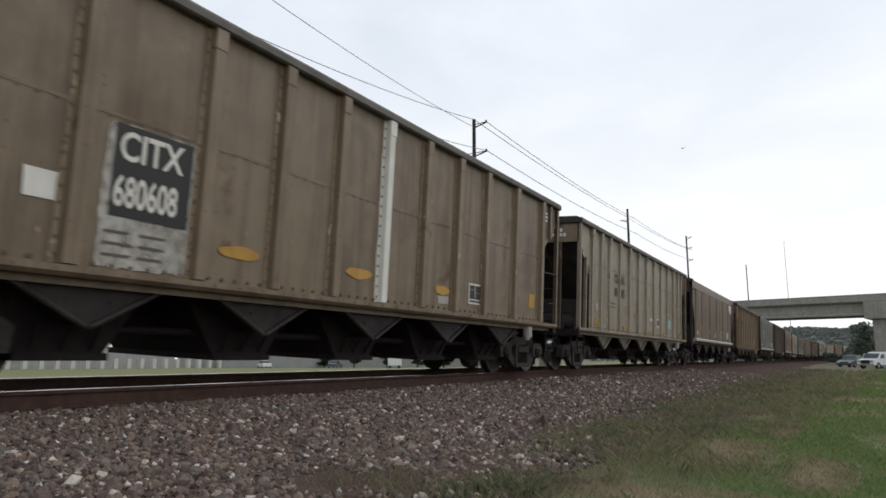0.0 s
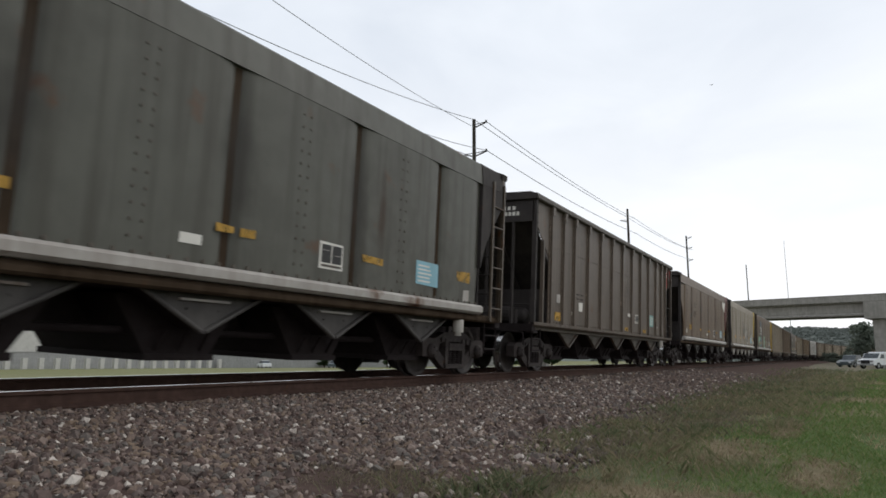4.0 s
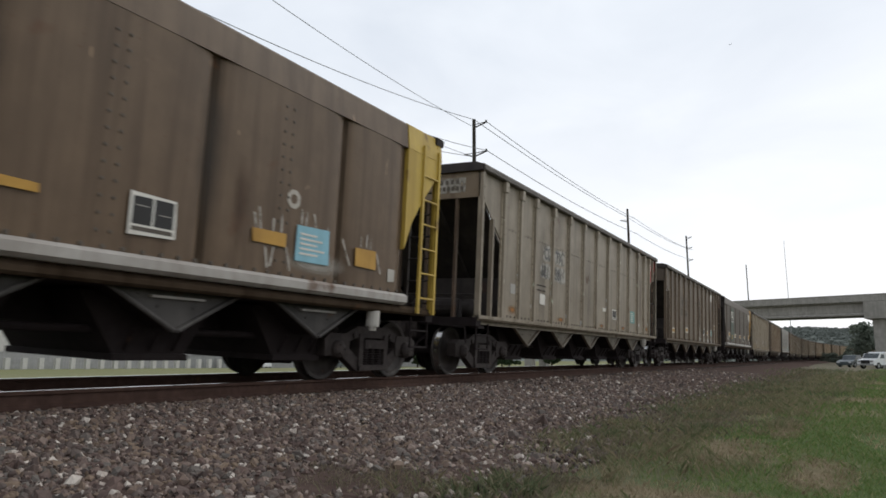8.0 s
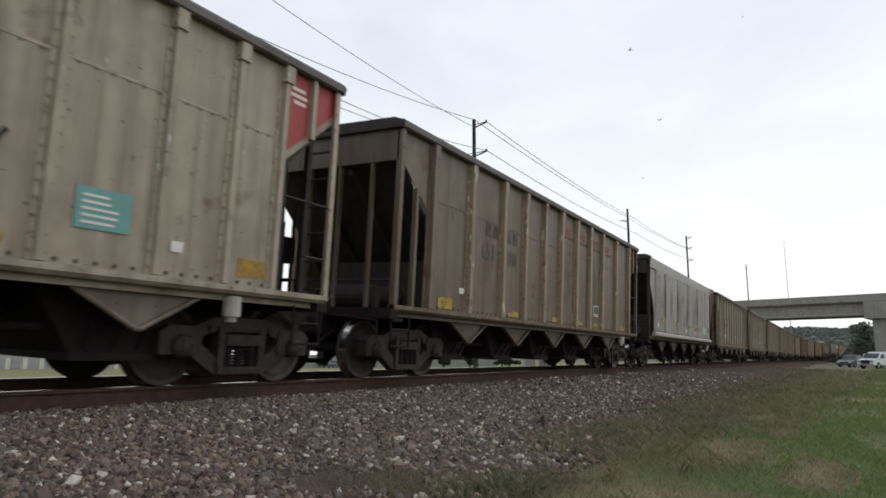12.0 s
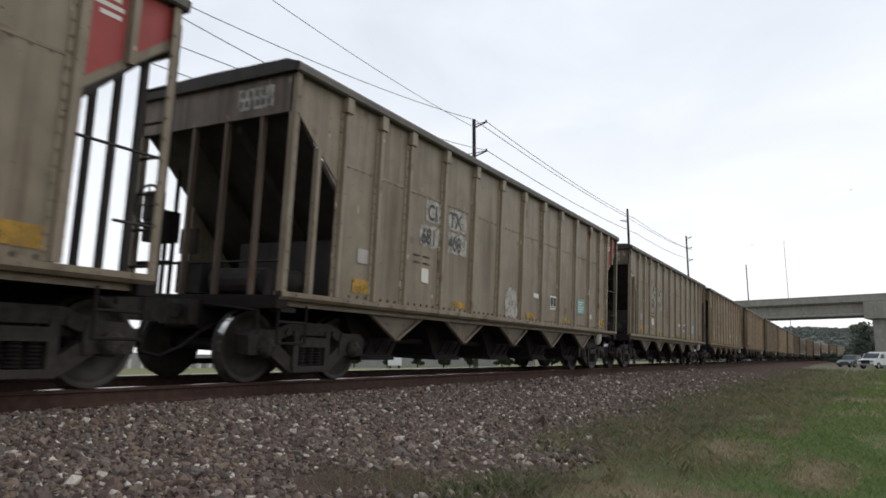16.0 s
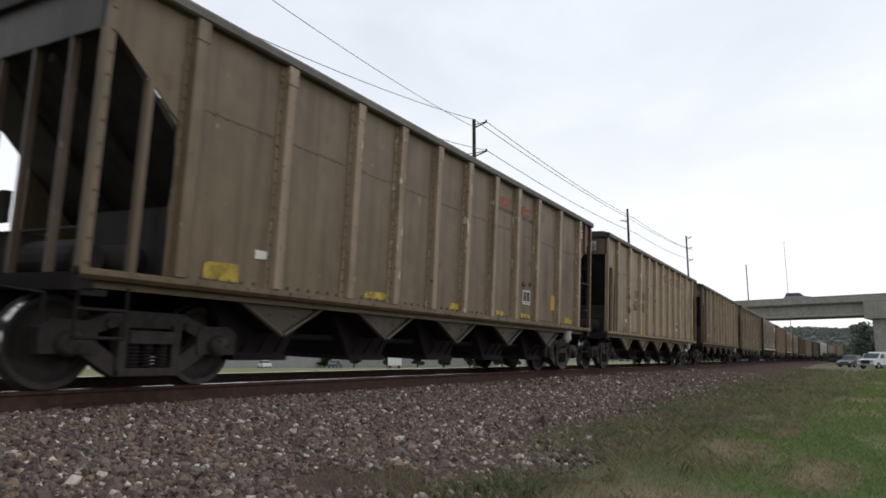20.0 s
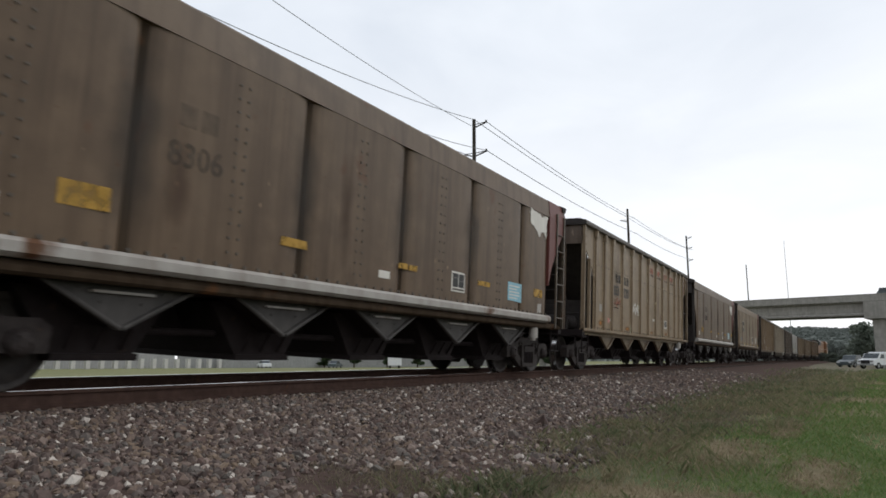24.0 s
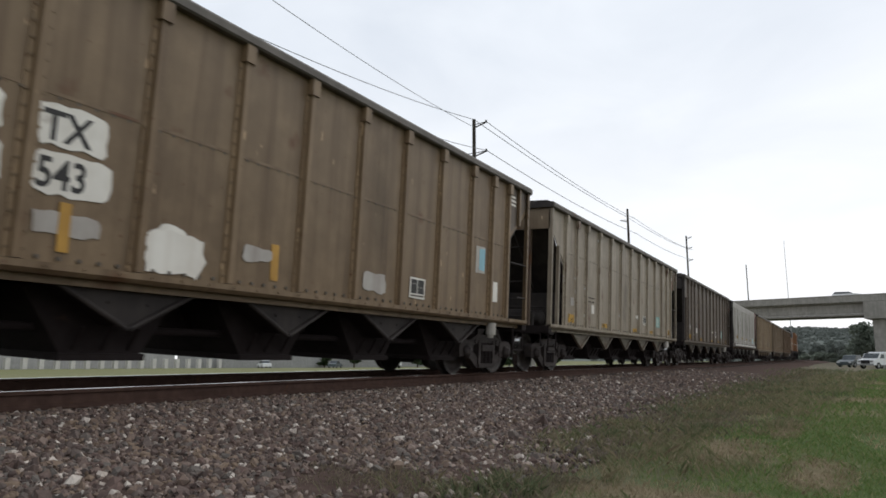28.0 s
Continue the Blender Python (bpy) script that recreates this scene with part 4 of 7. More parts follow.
def glyph_bars(car, y, z, size, count, mat, x=1.474):
    """A company name in large stencil, as one plain bar to a letter."""
    for i in range(count):
        a = y + i * size * 0.82
        b = Build().solid([(x, a, z), (x, a + size * 0.66, z), (x, a + size * 0.66, z + size * 0.70), (x, a, z + size * 0.70)], [(0, 1, 2, 3)])
        part("stencil_bar", b.mesh("stencil_bar", {"ghosted_stencil": STENCIL_GHOST, "faded_stencil_paint": STENCIL_DARK, "worn_black_stencil": STENCIL_DARK}.get(mat.name, mat)), car, None, "large worn stencil bar")


def ragged(car, y0, y1, z0, z1, mat, label, seed=0, x=1.474, name="pale_patch", rough=0.05):
    """A rectangle of paint with torn, wavering edges and clipped corners."""
    r = random.Random(seed)
    pts = []
    corners = [(y0, z0), (y1, z0), (y1, z1), (y0, z1)]
    for i in range(4):
        (a, b), (c, d) = corners[i], corners[(i + 1) % 4]
        n = max(3, int(math.hypot(c - a, d - b) / 0.09))
        for k in range(n):
            u = (k + 0.35) / n
            pts.append((a + (c - a) * u + r.uniform(-rough, rough), b + (d - b) * u + r.uniform(-rough, rough)))
    return part(name, Build().prism(pts, "x", x - 0.002, x + 0.002).mesh(name, mat), car, None, label)


def load_box(car, y, z, s=0.34, x=1.474):
    """White-framed service panel with two dark fields and a pale rule under them."""
    w = s * 1.32
    p = plate(car, y, y + w, z, z + s, WHITE, "white-framed service panel", x)
    e = 0.032
    zb = z + s * 0.24
    for a, c in ((y + e, y + w * 0.47), (y + w * 0.47 + 0.026, y + w - e)):
        part("dark_field", Build().box(x + 0.002, x + 0.006, a, c, zb, z + s - e).mesh("dark_field", BLACK), p)
    part("dark_rule", Build().box(x + 0.002, x + 0.006, y + e, y + w - e, z + e, zb - 0.022).mesh("dark_rule", FADED), p)
    b = Build()
    b.box(x + 0.005, x + 0.008, y + 0.10 * w, y + 0.40 * w, zb + 0.45 * s, zb + 0.47 * s)
    b.box(x + 0.005, x + 0.008, y + 0.62 * w, y + 0.88 * w, zb + 0.30 * s, zb + 0.32 * s)
    part("white_rule", b.mesh("white_rule", SILL), p)
    return p


def base_car(name, label, tone, ribbed, end_tone, rear_mat, group, sooty=False, pocket=None, ladder=None):
    """Frame, trucks and end gear that all the hopper cars have."""
    car = thing(name, label, "railway car", group)
    paint = PAINT[tone]
    endp = {"end": END_PLATE, "soot": END_DARK, "char": END_CHAR}.get(end_tone) or PAINT[end_tone]
    part("centre_sill", shared("floor", floor_mesh), car)
    part("floor_sheet", shared("floor_sheet", lambda: Build().box(-1.38, 1.38, 2.0, LB - 2.0, 1.022, 1.06).mesh("floor_sheet", UNDER)), car)
    part("brake_pipe", shared("brake_pipe", lambda: Build().rod((0.76, 2.2, 0.60), (0.76, LB - 2.2, 0.60), 0.045, 8).mesh("brake_pipe", UNDER)), car)
    part("far_side_wall", shared(("far", ribbed), lambda: far_side_mesh(ribbed)), car, None, "", paint)
    for flip in (False, True):
        m = pose(0, LB, 0, 0, 0, 180) if flip else None
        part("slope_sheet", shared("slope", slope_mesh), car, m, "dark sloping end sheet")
        part("end_plate", shared("end_plate", end_plate_mesh), car, m, "", rear_mat if flip else endp)
        part("end_rim", shared("end_rim", end_rim_mesh), car, m, "black rounded end rim")
        part("end_platform", shared("end_sill", end_sill_mesh), car, m)
        part("coupler", shared("coupler", coupler_mesh), car, m)
        part("brake_hose", shared("hose", hose_mesh), car, m)
        # wall colour takes in the shade of the bay
        part("bulkhead", shared(("bulkhead", flip), lambda: Build().box(-0.62 if not flip else -1.38, 1.38, 1.30, 1.35, 1.085, 1.98).mesh("bulkhead", END_DARK)), car, m, "cross wall under the slope sheet, darkened for bay shade")
        if not flip:
            # tank likewise coloured dark for the bay's shade
            part("air_reservoir", shared("air_tank", lambda: Build().lathe([(-0.45, 0.01), (-0.42, 0.14), (-0.34, 0.19), (0.34, 0.19), (0.42, 0.14), (0.45, 0.01)], 16, (0.55, 0.95, 1.32)).mesh("air_reservoir", END_DARK, True)), car, None, "air tank darkened for bay shade")
            part("brake_valve", shared("brake_valve", lambda: Build().box(-1.30, -0.86, 0.05, 0.34, 1.86, 2.30).box(-1.12, -1.04, 0.12, 0.20, 1.09, 1.86).box(-1.42, -0.72, 0.10, 0.16, 1.52, 1.58).rod((-0.80, 0.2, 1.09), (-0.80, 0.2, 2.9), 0.03, 6).mesh("brake_valve", UNDER)), car)
            part("slope_stiffener", shared("stiff", slope_stiffener), car, pose(-0.45, 0, 0))
            part("slope_stiffener", shared("stiff", slope_stiffener), car, pose(0.45, 0, 0))
        for x in ((-1.15, -0.70, -0.25, 0.20, 0.65, 1.08) if ribbed and flip else (-0.95, -0.34, 0.30, 0.95) if ribbed else (-0.75, 0.0, 0.75)):
            part("end_post", shared("end_post", end_post_mesh), car, pose(x, LB - 0.03 if flip else 0.03, 0, 0, 0, 180 if flip else 0), "", rear_mat if flip and not ribbed else END_DARK if flip else (END_POST if ribbed and end_tone != "soot" else endp))
    part("brake_gear", shared("brake", brake_gear_mesh), car)
    part("hand_brake", shared("hand_brake", hand_brake_mesh), car)
    part("corner_post", shared("corner", corner_post_mesh), car, None, "", (paint if end_tone != "soot" else endp) if ribbed else (endp if end_tone == "soot" else paint))
    part("corner_post", shared("corner", corner_post_mesh), car, Matrix.Translation((0, LB, 0)) @ Matrix.Diagonal((1, -1, 1, 1)), "", (ladder or END_PAINT) if not ribbed else paint)
    if ribbed:
        part("grab_rail", shared("grab", lambda: Build().rod((1.50, LB - 1.0, 2.32), (1.50, LB - 0.03, 2.32), 0.017, 6).mesh("grab_rail", END_DARK)), car)
        part("grab_rail", shared("grab2", lambda: Build().rod((1.50, LB - 0.50, 1.62), (1.50, LB - 0.03, 1.62), 0.017, 6).mesh("grab_rail", END_DARK)), car)
    else:
        part("side_ladder", shared("ladder", ladder_mesh), car, None, "", ladder or END_PAINT)
    part("retainer_valve", shared("retainer", lambda: Build().rod((1.42, 12.98, 0.80), (1.42, 12.98, 1.03), 0.10, 12).rod((1.42, 12.98, 0.74), (1.42, 12.98, 0.80), 0.06, 10).mesh("retainer_valve", PLATE)), car, None, "scuffed pale cylindrical valve housing")
    part("end_ladder", shared("end_ladder", end_ladder_mesh), car)
    part("sill_step", shared("step", step_mesh), car)
    part("sill_step", shared("step", step_mesh), car, pose(0, LB - 0.6, 0))
    for y in POCKETS:
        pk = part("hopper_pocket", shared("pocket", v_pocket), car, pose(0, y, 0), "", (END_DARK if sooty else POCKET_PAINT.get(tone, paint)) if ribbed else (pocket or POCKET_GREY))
        part("pocket_body", shared("pocket_body", pocket_body), pk)
        if not ribbed:
            part("pale_strip", shared("strip", lambda: Build().prism([(-0.34, 0.945), (0.34, 0.945), (0.34, 0.97), (-0.34, 0.97)], "x", 1.30, 1.346).mesh("pale_strip", SILL)), pk)
        part("discharge_door", shared("door", door_mesh), car, pose(0, y, 0))
    truck(car, 1.13)
    truck(car, LB - 1.0)
    return car, paint


def rear_triangles(car, mat):
    """Coloured sheets over the open rear bay, either side of the last post."""
    for y0, y1 in ((LB - 0.98, LB - 0.56), (LB - 0.44, LB - 0.06)):
        za, zb = 2.74 + (y0 - LB + 1.02) * 0.843 + 0.05, 2.74 + (y1 - LB + 1.02) * 0.843 + 0.05
        part("corner_panel", Build().prism([(y0, za), (y1, zb), (y1, 3.92), (y0, 3.92)], "x", 1.462, 1.471).mesh("corner_panel", mat), car, None, "faded coloured end panel")
    b = Build()
    for i, (a, w) in enumerate(((0.06, 0.24), (0.04, 0.30), (0.10, 0.22))):
        b.box(1.470, 1.4735, LB - 0.94 + a, LB - 0.94 + a + w, 3.70 - 0.085 * i, 3.745 - 0.085 * i)
    part("small_print", b.mesh("small_print", WHITE), car, None, "white lines of small print")


def ribbed_car(label, tone, end_tone="", rear=None, rib_tone="", sooty=False, ribs=RIBS):
    car, paint = base_car("hopper_car", label, tone, True, end_tone or {"cream": "grey", "ivory": "grey", "dark": "soot"}.get(tone, "end"), PAINT[tone], "coal train", sooty)
    part("side_wall", SHARED["side_wall"], car, None, "", paint)
    seam = 2.63 if sooty else 3.015
    part("lap_seam", shared(("lap_seam", seam), lambda: Build().box(1.464, 1.4700, 1.1, LB - 1.1, seam - 0.016, seam + 0.016).mesh("lap_seam", PAINT["tan"])), car, None, "", paint)
    tagged(part("seam_rivets", shared(("seam_rivets", seam), lambda: seam_rivets_mesh(seam)), car), kind="stuff")
    part("top_chord", shared("chord", chord_mesh), car, None, "grime-darkened top chord")
    tagged(part("rib_bolts", shared(("rib_bolts", len(ribs)), lambda: rib_bolts_mesh(ribs)), car, None, "", paint), kind="stuff")
    tagged(part("sill_bolts", shared(("low_bolts", len(ribs)), lambda: low_bolts_mesh(ribs)), car), kind="stuff")
    part("side_sill", shared("sill", sill_mesh), car, None, "", paint)
    for y in ribs:
        slim = len(ribs) == len(RIBS)
        first = y == ribs[0] and not slim
        # rib and edge paints include the skylight that ribs catch
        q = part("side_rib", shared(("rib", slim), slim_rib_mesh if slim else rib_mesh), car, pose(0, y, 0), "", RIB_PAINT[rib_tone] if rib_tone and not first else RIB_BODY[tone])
        part("rib_flange", shared(("rib_flange", slim), slim_flange_mesh if slim else rib_flange_mesh), q, None, "worn bolted rib edge, skylight in its paler paint", RIB_BODY[tone] if first else RIB_PAINT[rib_tone or tone])
    for y, z0, z1 in ((0.52, 1.12, 3.06), (LB - 0.50, 3.14, 3.93)):
        part("bay_post", shared(("short", z0), lambda: Build().box(1.45, 1.53, -0.035, 0.035, z0, z1).mesh("bay_post", PAINT["tan"])), car, pose(0, y, 0), "", paint)
    r = random.Random(label + tone + str(len(ribs)))
    for _ in range(3):
        i = r.randrange(1, len(ribs) - 1)
        y = ribs[i] + 0.15
        w = (ribs[i + 1] - ribs[i] - 0.30) * r.uniform(0.55, 1.0)
        y += r.uniform(0, max(0.0, ribs[i + 1] - ribs[i] - 0.30 - w))
        soft_mark(car, y, y + w, 1.16, r.uniform(3.3, 3.9), r.choice((SOOT_THIN, RUST_THIN, SOOT_THIN)), "grimy run down a panel", 1.4702 + 0.0004 * _)
    if rear:
        rear_triangles(car, rear)
    return car


def smooth_car(label, tone, rear, sill=None, pocket=None, ladder=None):
    car, paint = base_car("hopper_car", label, tone, False, "soot", rear, "coal train", pocket=pocket, ladder=ladder)
    part("side_wall", shared("panel_wall", lambda: panel_wall("side_wall", 0.075)), car, None, "", paint)
    part("top_strip", shared("top_strip", top_strip_mesh), car, None, "", paint)
    edges = [1.0] + SEAMS + [LB - 1.0]
    for a, c in zip(edges, edges[1:]):
        part("side_panel", shared(("side_panel", a), lambda: side_panel_mesh(a, c)), car, None, "", paint)
    for y in edges[1:-1]:
        # dark strip deepens each seam with the shade of its trough
        part("seam_groove", shared("seam_groove", lambda: Build().prism([(-0.055, 1.30), (0.055, 1.30), (0.055, 3.63), (-0.055, 3.63)], "x", 1.465, 1.4725).mesh("seam_groove", SHADE_BROWN)), car, pose(0, y, 0), "dark joint between side panels, trough shade in its colour")
    part("side_sill", shared("panel_sill", panel_sill_mesh), car, None, "", sill or SILL)
    # shadow below the pale sill is put into this sill's colour
    part("lower_sill", shared("lower_sill", lambda: Build().prism([(1.38, 1.02), (1.48, 1.02), (1.51, 1.05), (1.51, 1.10), (1.44, 1.155), (1.40, 1.155)], "y", 0.0, LB).mesh("lower_sill", SHADE_BROWN)), car, None, "lower sill painted dark for the shadow under the pale sill")
    tagged(part("panel_bolts", shared("panel_bolts", panel_bolts_mesh), car), kind="stuff")
    tagged(part("sill_bolts", shared("sill_bolts", sill_bolts_mesh), car), kind="stuff")
    r = random.Random(label + tone)
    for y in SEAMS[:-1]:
        # soft band paints the trough's shade, with grime, beside each seam
        soft_mark(car, y - r.uniform(0.25, 0.5), y + r.uniform(0.2, 0.45), 1.36, 3.6, SEAM_GRIME_SHADE, "soft dark band along a seam, grime and trough shade", 1.5325)
    for _ in range(2):
        y = r.uniform(1.8, 11.5)
        soft_mark(car, y, y + r.uniform(0.2, 0.5), 1.5, r.uniform(2.6, 3.5), RUST_BAND, "rusty run", 1.5332)
    pts = [(LB - 0.98, 2.02), (LB - 0.80, 2.46), (LB - 0.47, 2.92), (LB - 0.12, 3.32), (LB - 0.02, 3.42), (LB - 0.02, 3.66), (LB - 0.98, 3.66)]
    part("corner_panel", Build().prism(pts, "x", 1.462, 1.545).mesh("corner_panel", rear), car, None, "coloured rear corner sheet")
    part("corner_panel", Build().prism([(1.530, 3.645), (1.55, 3.645), (1.51, 4.03), (1.47, 4.06), (1.40, 4.06)], "y", LB - 0.98, LB + 0.05).mesh("corner_panel", rear), car)
    return car


MAP = [(0.0, 0.86), (0.08, 1.0), (0.45, 0.90), (0.60, 0.84), (0.78, 0.86), (0.84, 0.95), (1.0, 0.92), (0.96, 0.70), (0.90, 0.52), (0.93, 0.20), (0.87, 0.02), (0.80, 0.26), (0.62, 0.24), (0.50, 0.02), (0.42, 0.20), (0.25, 0.30), (0.10, 0.38), (0.02, 0.62)]


def map_patch(car, y=12.35, z=3.06, w=1.08, h=0.60, x=1.537):
    r = random.Random(int(y * 100))
    pts = []
    for (a, c), (d, e) in zip(MAP, MAP[1:] + MAP[:1]):
        for u in (0.0, 0.33, 0.66):
            k = 0.0 if u == 0 else 0.030
            pts.append((y + w * (a + (d - a) * u + r.uniform(-k, k)), z + h * (c + (e - c) * u + r.uniform(-k, k) * 1.6)))
    return part("white_patch", Build().prism(pts, "x", x - 0.03, x).mesh("white_patch", WHITE), car, None, "ragged white painted patch")


def print_lines(p, y, z, w, x, seed):
    bb = Build()
    r = random.Random(seed)
    for i in range(5):
        bb.box(x + 0.002, x + 0.006, y + 0.04, y + w * r.uniform(0.6, 0.92), z + 0.05 + 0.062 * i, z + 0.075 + 0.062 * i)
    part("small_print", bb.mesh("small_print", WHITE), p)


def usual_marks(car, seed, x=1.474, teal=True, mark=OCHRE_FILM, box=9.0, white=True, wide=False):
    """Small panels that the ribbed cars carry low on the side."""
    r = random.Random(seed)
    j = lambda: r.uniform(-0.05, 0.05)
    if wide:
        spots = ((1.37, 0.50, 1.19, 1.38), (4.32, 0.50, 1.20, 1.30), (6.80, 0.42, 1.20, 1.31), (8.62, 0.40, 1.20, 1.30), (9.95, 0.42, 1.20, 1.30), (12.60, 0.55, 1.21, 1.34))
    else:
        spots = ((1.40, 0.50, 1.25, 1.45), (4.30, 0.50, 1.23, 1.34), (7.66, 0.46, 1.22, 1.33), (10.0, 0.42, 1.24, 1.34), (12.97, 0.45, 1.26, 1.46))
    for a, w, z0, z1 in spots:
        if r.random() < 0.9:
            y0, y1 = a + j(), a + w + j()
            if mark is WORN_ORANGE:
                soft_mark(car, y0 - 0.05, y1 + 0.1, z0 - 0.03, z1 + 0.03, mark, "worn orange reflector patch", x, "marking")
            else:
                plate(car, y0, y1, z0, z1, mark, "yellow reflector patch", x)
    load_box(car, box + j(), 1.50, 0.31, x)
    if wide:
        plate(car, 2.12, 2.31, 1.50, 1.60, WHITE, "small white panel", x)
    else:
        plate(car, 8.04 + j(), 8.32, 1.69, 1.79, WHITE, "small white panel", x)
        plate(car, 2.62, 2.81, 1.44, 1.53, WHITE, "small white panel", x)
        plate(car, 1.53, 1.76, 1.69, 1.89, SILL, "faded panel", x)
        if white:
            plate(car, 3.20 + j(), 3.47, 1.57, 1.80, WHITE, "small white panel", x)
    if r.random() < 0.6:
        plate(car, 12.05, 12.20, 1.42, 1.53, WHITE, "small white panel", x)
    if teal:
        p = plate(car, 10.99 + j(), 11.56, 1.50, 1.89, TEAL, "blue-green service panel", x)
        print_lines(p, 11.03, 1.50, 0.5, x, seed)
    if not wide:
        bars(car, 2.98, 1.98, 0.6, 2, STENCIL_DARK, x, 0.11, 0.03, 2, seed)


def panel_marks(car, seed, mark=OCHRE_FILM, x=1.532, service=True):
    """Small panels that the smooth-sided cars carry low on the side."""
    r = random.Random(seed)
    j = lambda: r.uniform(-0.05, 0.05)
    for a, c, z0, z1 in ((1.95, 2.45, 1.68, 1.90), (4.65, 5.12, 1.70, 1.81), (7.24, 7.49, 1.71, 1.80), (7.60, 7.84, 1.71, 1.80), (9.92, 10.42, 1.70, 1.80), (12.66, 13.15, 1.70, 1.88)):
        d = j()
        plate(car, a + d, c + d, z0, z1, mark, "yellow reflector patch", x)
    plate(car, 1.28, 1.48, 1.50, 1.68, WHITE, "small white panel", x)
    p = plate(car, 6.75, 7.05, 1.52, 1.63, WHITE, "small white panel", x)
    load_box(car, 8.95, 1.50, 0.36, x)
    if service:
        p = plate(car, 11.3, 11.98, 1.52, 1.90, BLUE, "light blue service panel", x)
        print_lines(p, 11.32, 1.52, 0.62, x, seed)
    plate(car, 12.9, 13.12, 1.36, 1.56, SILL, "faded panel", x)


def stencils(car, ribs=None, x=1.474):
    """Worn orange emblem between the ribs under the top chord: slanted blocks over a dark stripe."""
    for a in (ribs or RIBS[6:10]):
        for i in range(4):
            y = a + 0.24 + 0.135 * i
            pts = [(x, y, 3.43), (x, y + 0.115, 3.43), (x, y + 0.185, 3.63), (x, y + 0.07, 3.63)]
            part("orange_stencil", Build().solid(pts, [(0, 1, 2, 3)]).mesh("orange_stencil", STENCIL_RED), car, None, "worn orange-red slanted stencil block")
        part("dark_stencil", Build().solid([(x, a + 0.17, 3.33), (x, a + 0.95, 3.33), (x, a + 0.98, 3.405), (x, a + 0.20, 3.405)], [(0, 1, 2, 3)]).mesh("dark_stencil", STENCIL_DARK), car, None, "worn dark stripe under the emblem")


def split_number(car, a, b, c, d, back=True, x=1.474, mat=None, size=0.38, low=0.0, da=0.16, dc=0.14, plate_mat=None):
    """Two-line mark split by a rib; back: white plates behind it."""
    mat = mat or BLACK
    z1, z2 = 2.64 - low, 2.22 - low
    if back:
        for n, (a0, a1, zz) in enumerate(((3.14 + da, 3.64 + da, z1), (3.0 + da, 3.66 + da, z2), (3.93 + dc, 4.58 + dc, z1), (3.93 + dc, 4.64 + dc, z2))):
            ragged(car, a0, a1, zz - 0.05, zz + 0.32, plate_mat or PALE_FILM, "scuffed pale number backing", n + len(d) + ord(d[0]), x - 0.001, "number_plate", 0.022)
    words(car, a, 3.20 + da, z1, size, mat, x + 0.002, 0.88)
    words(car, b, 3.04 + da, z2, size, mat, x + 0.002, 0.82)
    words(car, c, 3.96 + dc, z1, size, mat, x + 0.002, 0.9)
    words(car, d, 3.95 + dc, z2, size, mat, x + 0.002, 0.82)


def end_number(car, mat=WHITE):
    """Bars for the small mark on the leading end plate, on a scuffed pale patch where it has one."""
    glyph = shared("end_glyph", lambda: Build().box(0.0, 0.068, -0.010, 0.0, 0.0, 0.085).mesh("end_marking", WHITE))
    if mat is SILL:
        patch = part("end_patch", shared("end_patch", lambda: Build().box(0.50, 1.14, -0.006, 0.002, 3.53, 3.82).mesh("end_patch", PALE_FILM)), car, None, "scuffed pale number patch")
        mat = FADED
    for n, x0, step, z in ((4, 0.57, 0.12, 3.70), (6, 0.53, 0.10, 3.57)):
        for i in range(n):
            part("end_marking", glyph, car, pose(x0 + step * i, 0, z), "", mat)


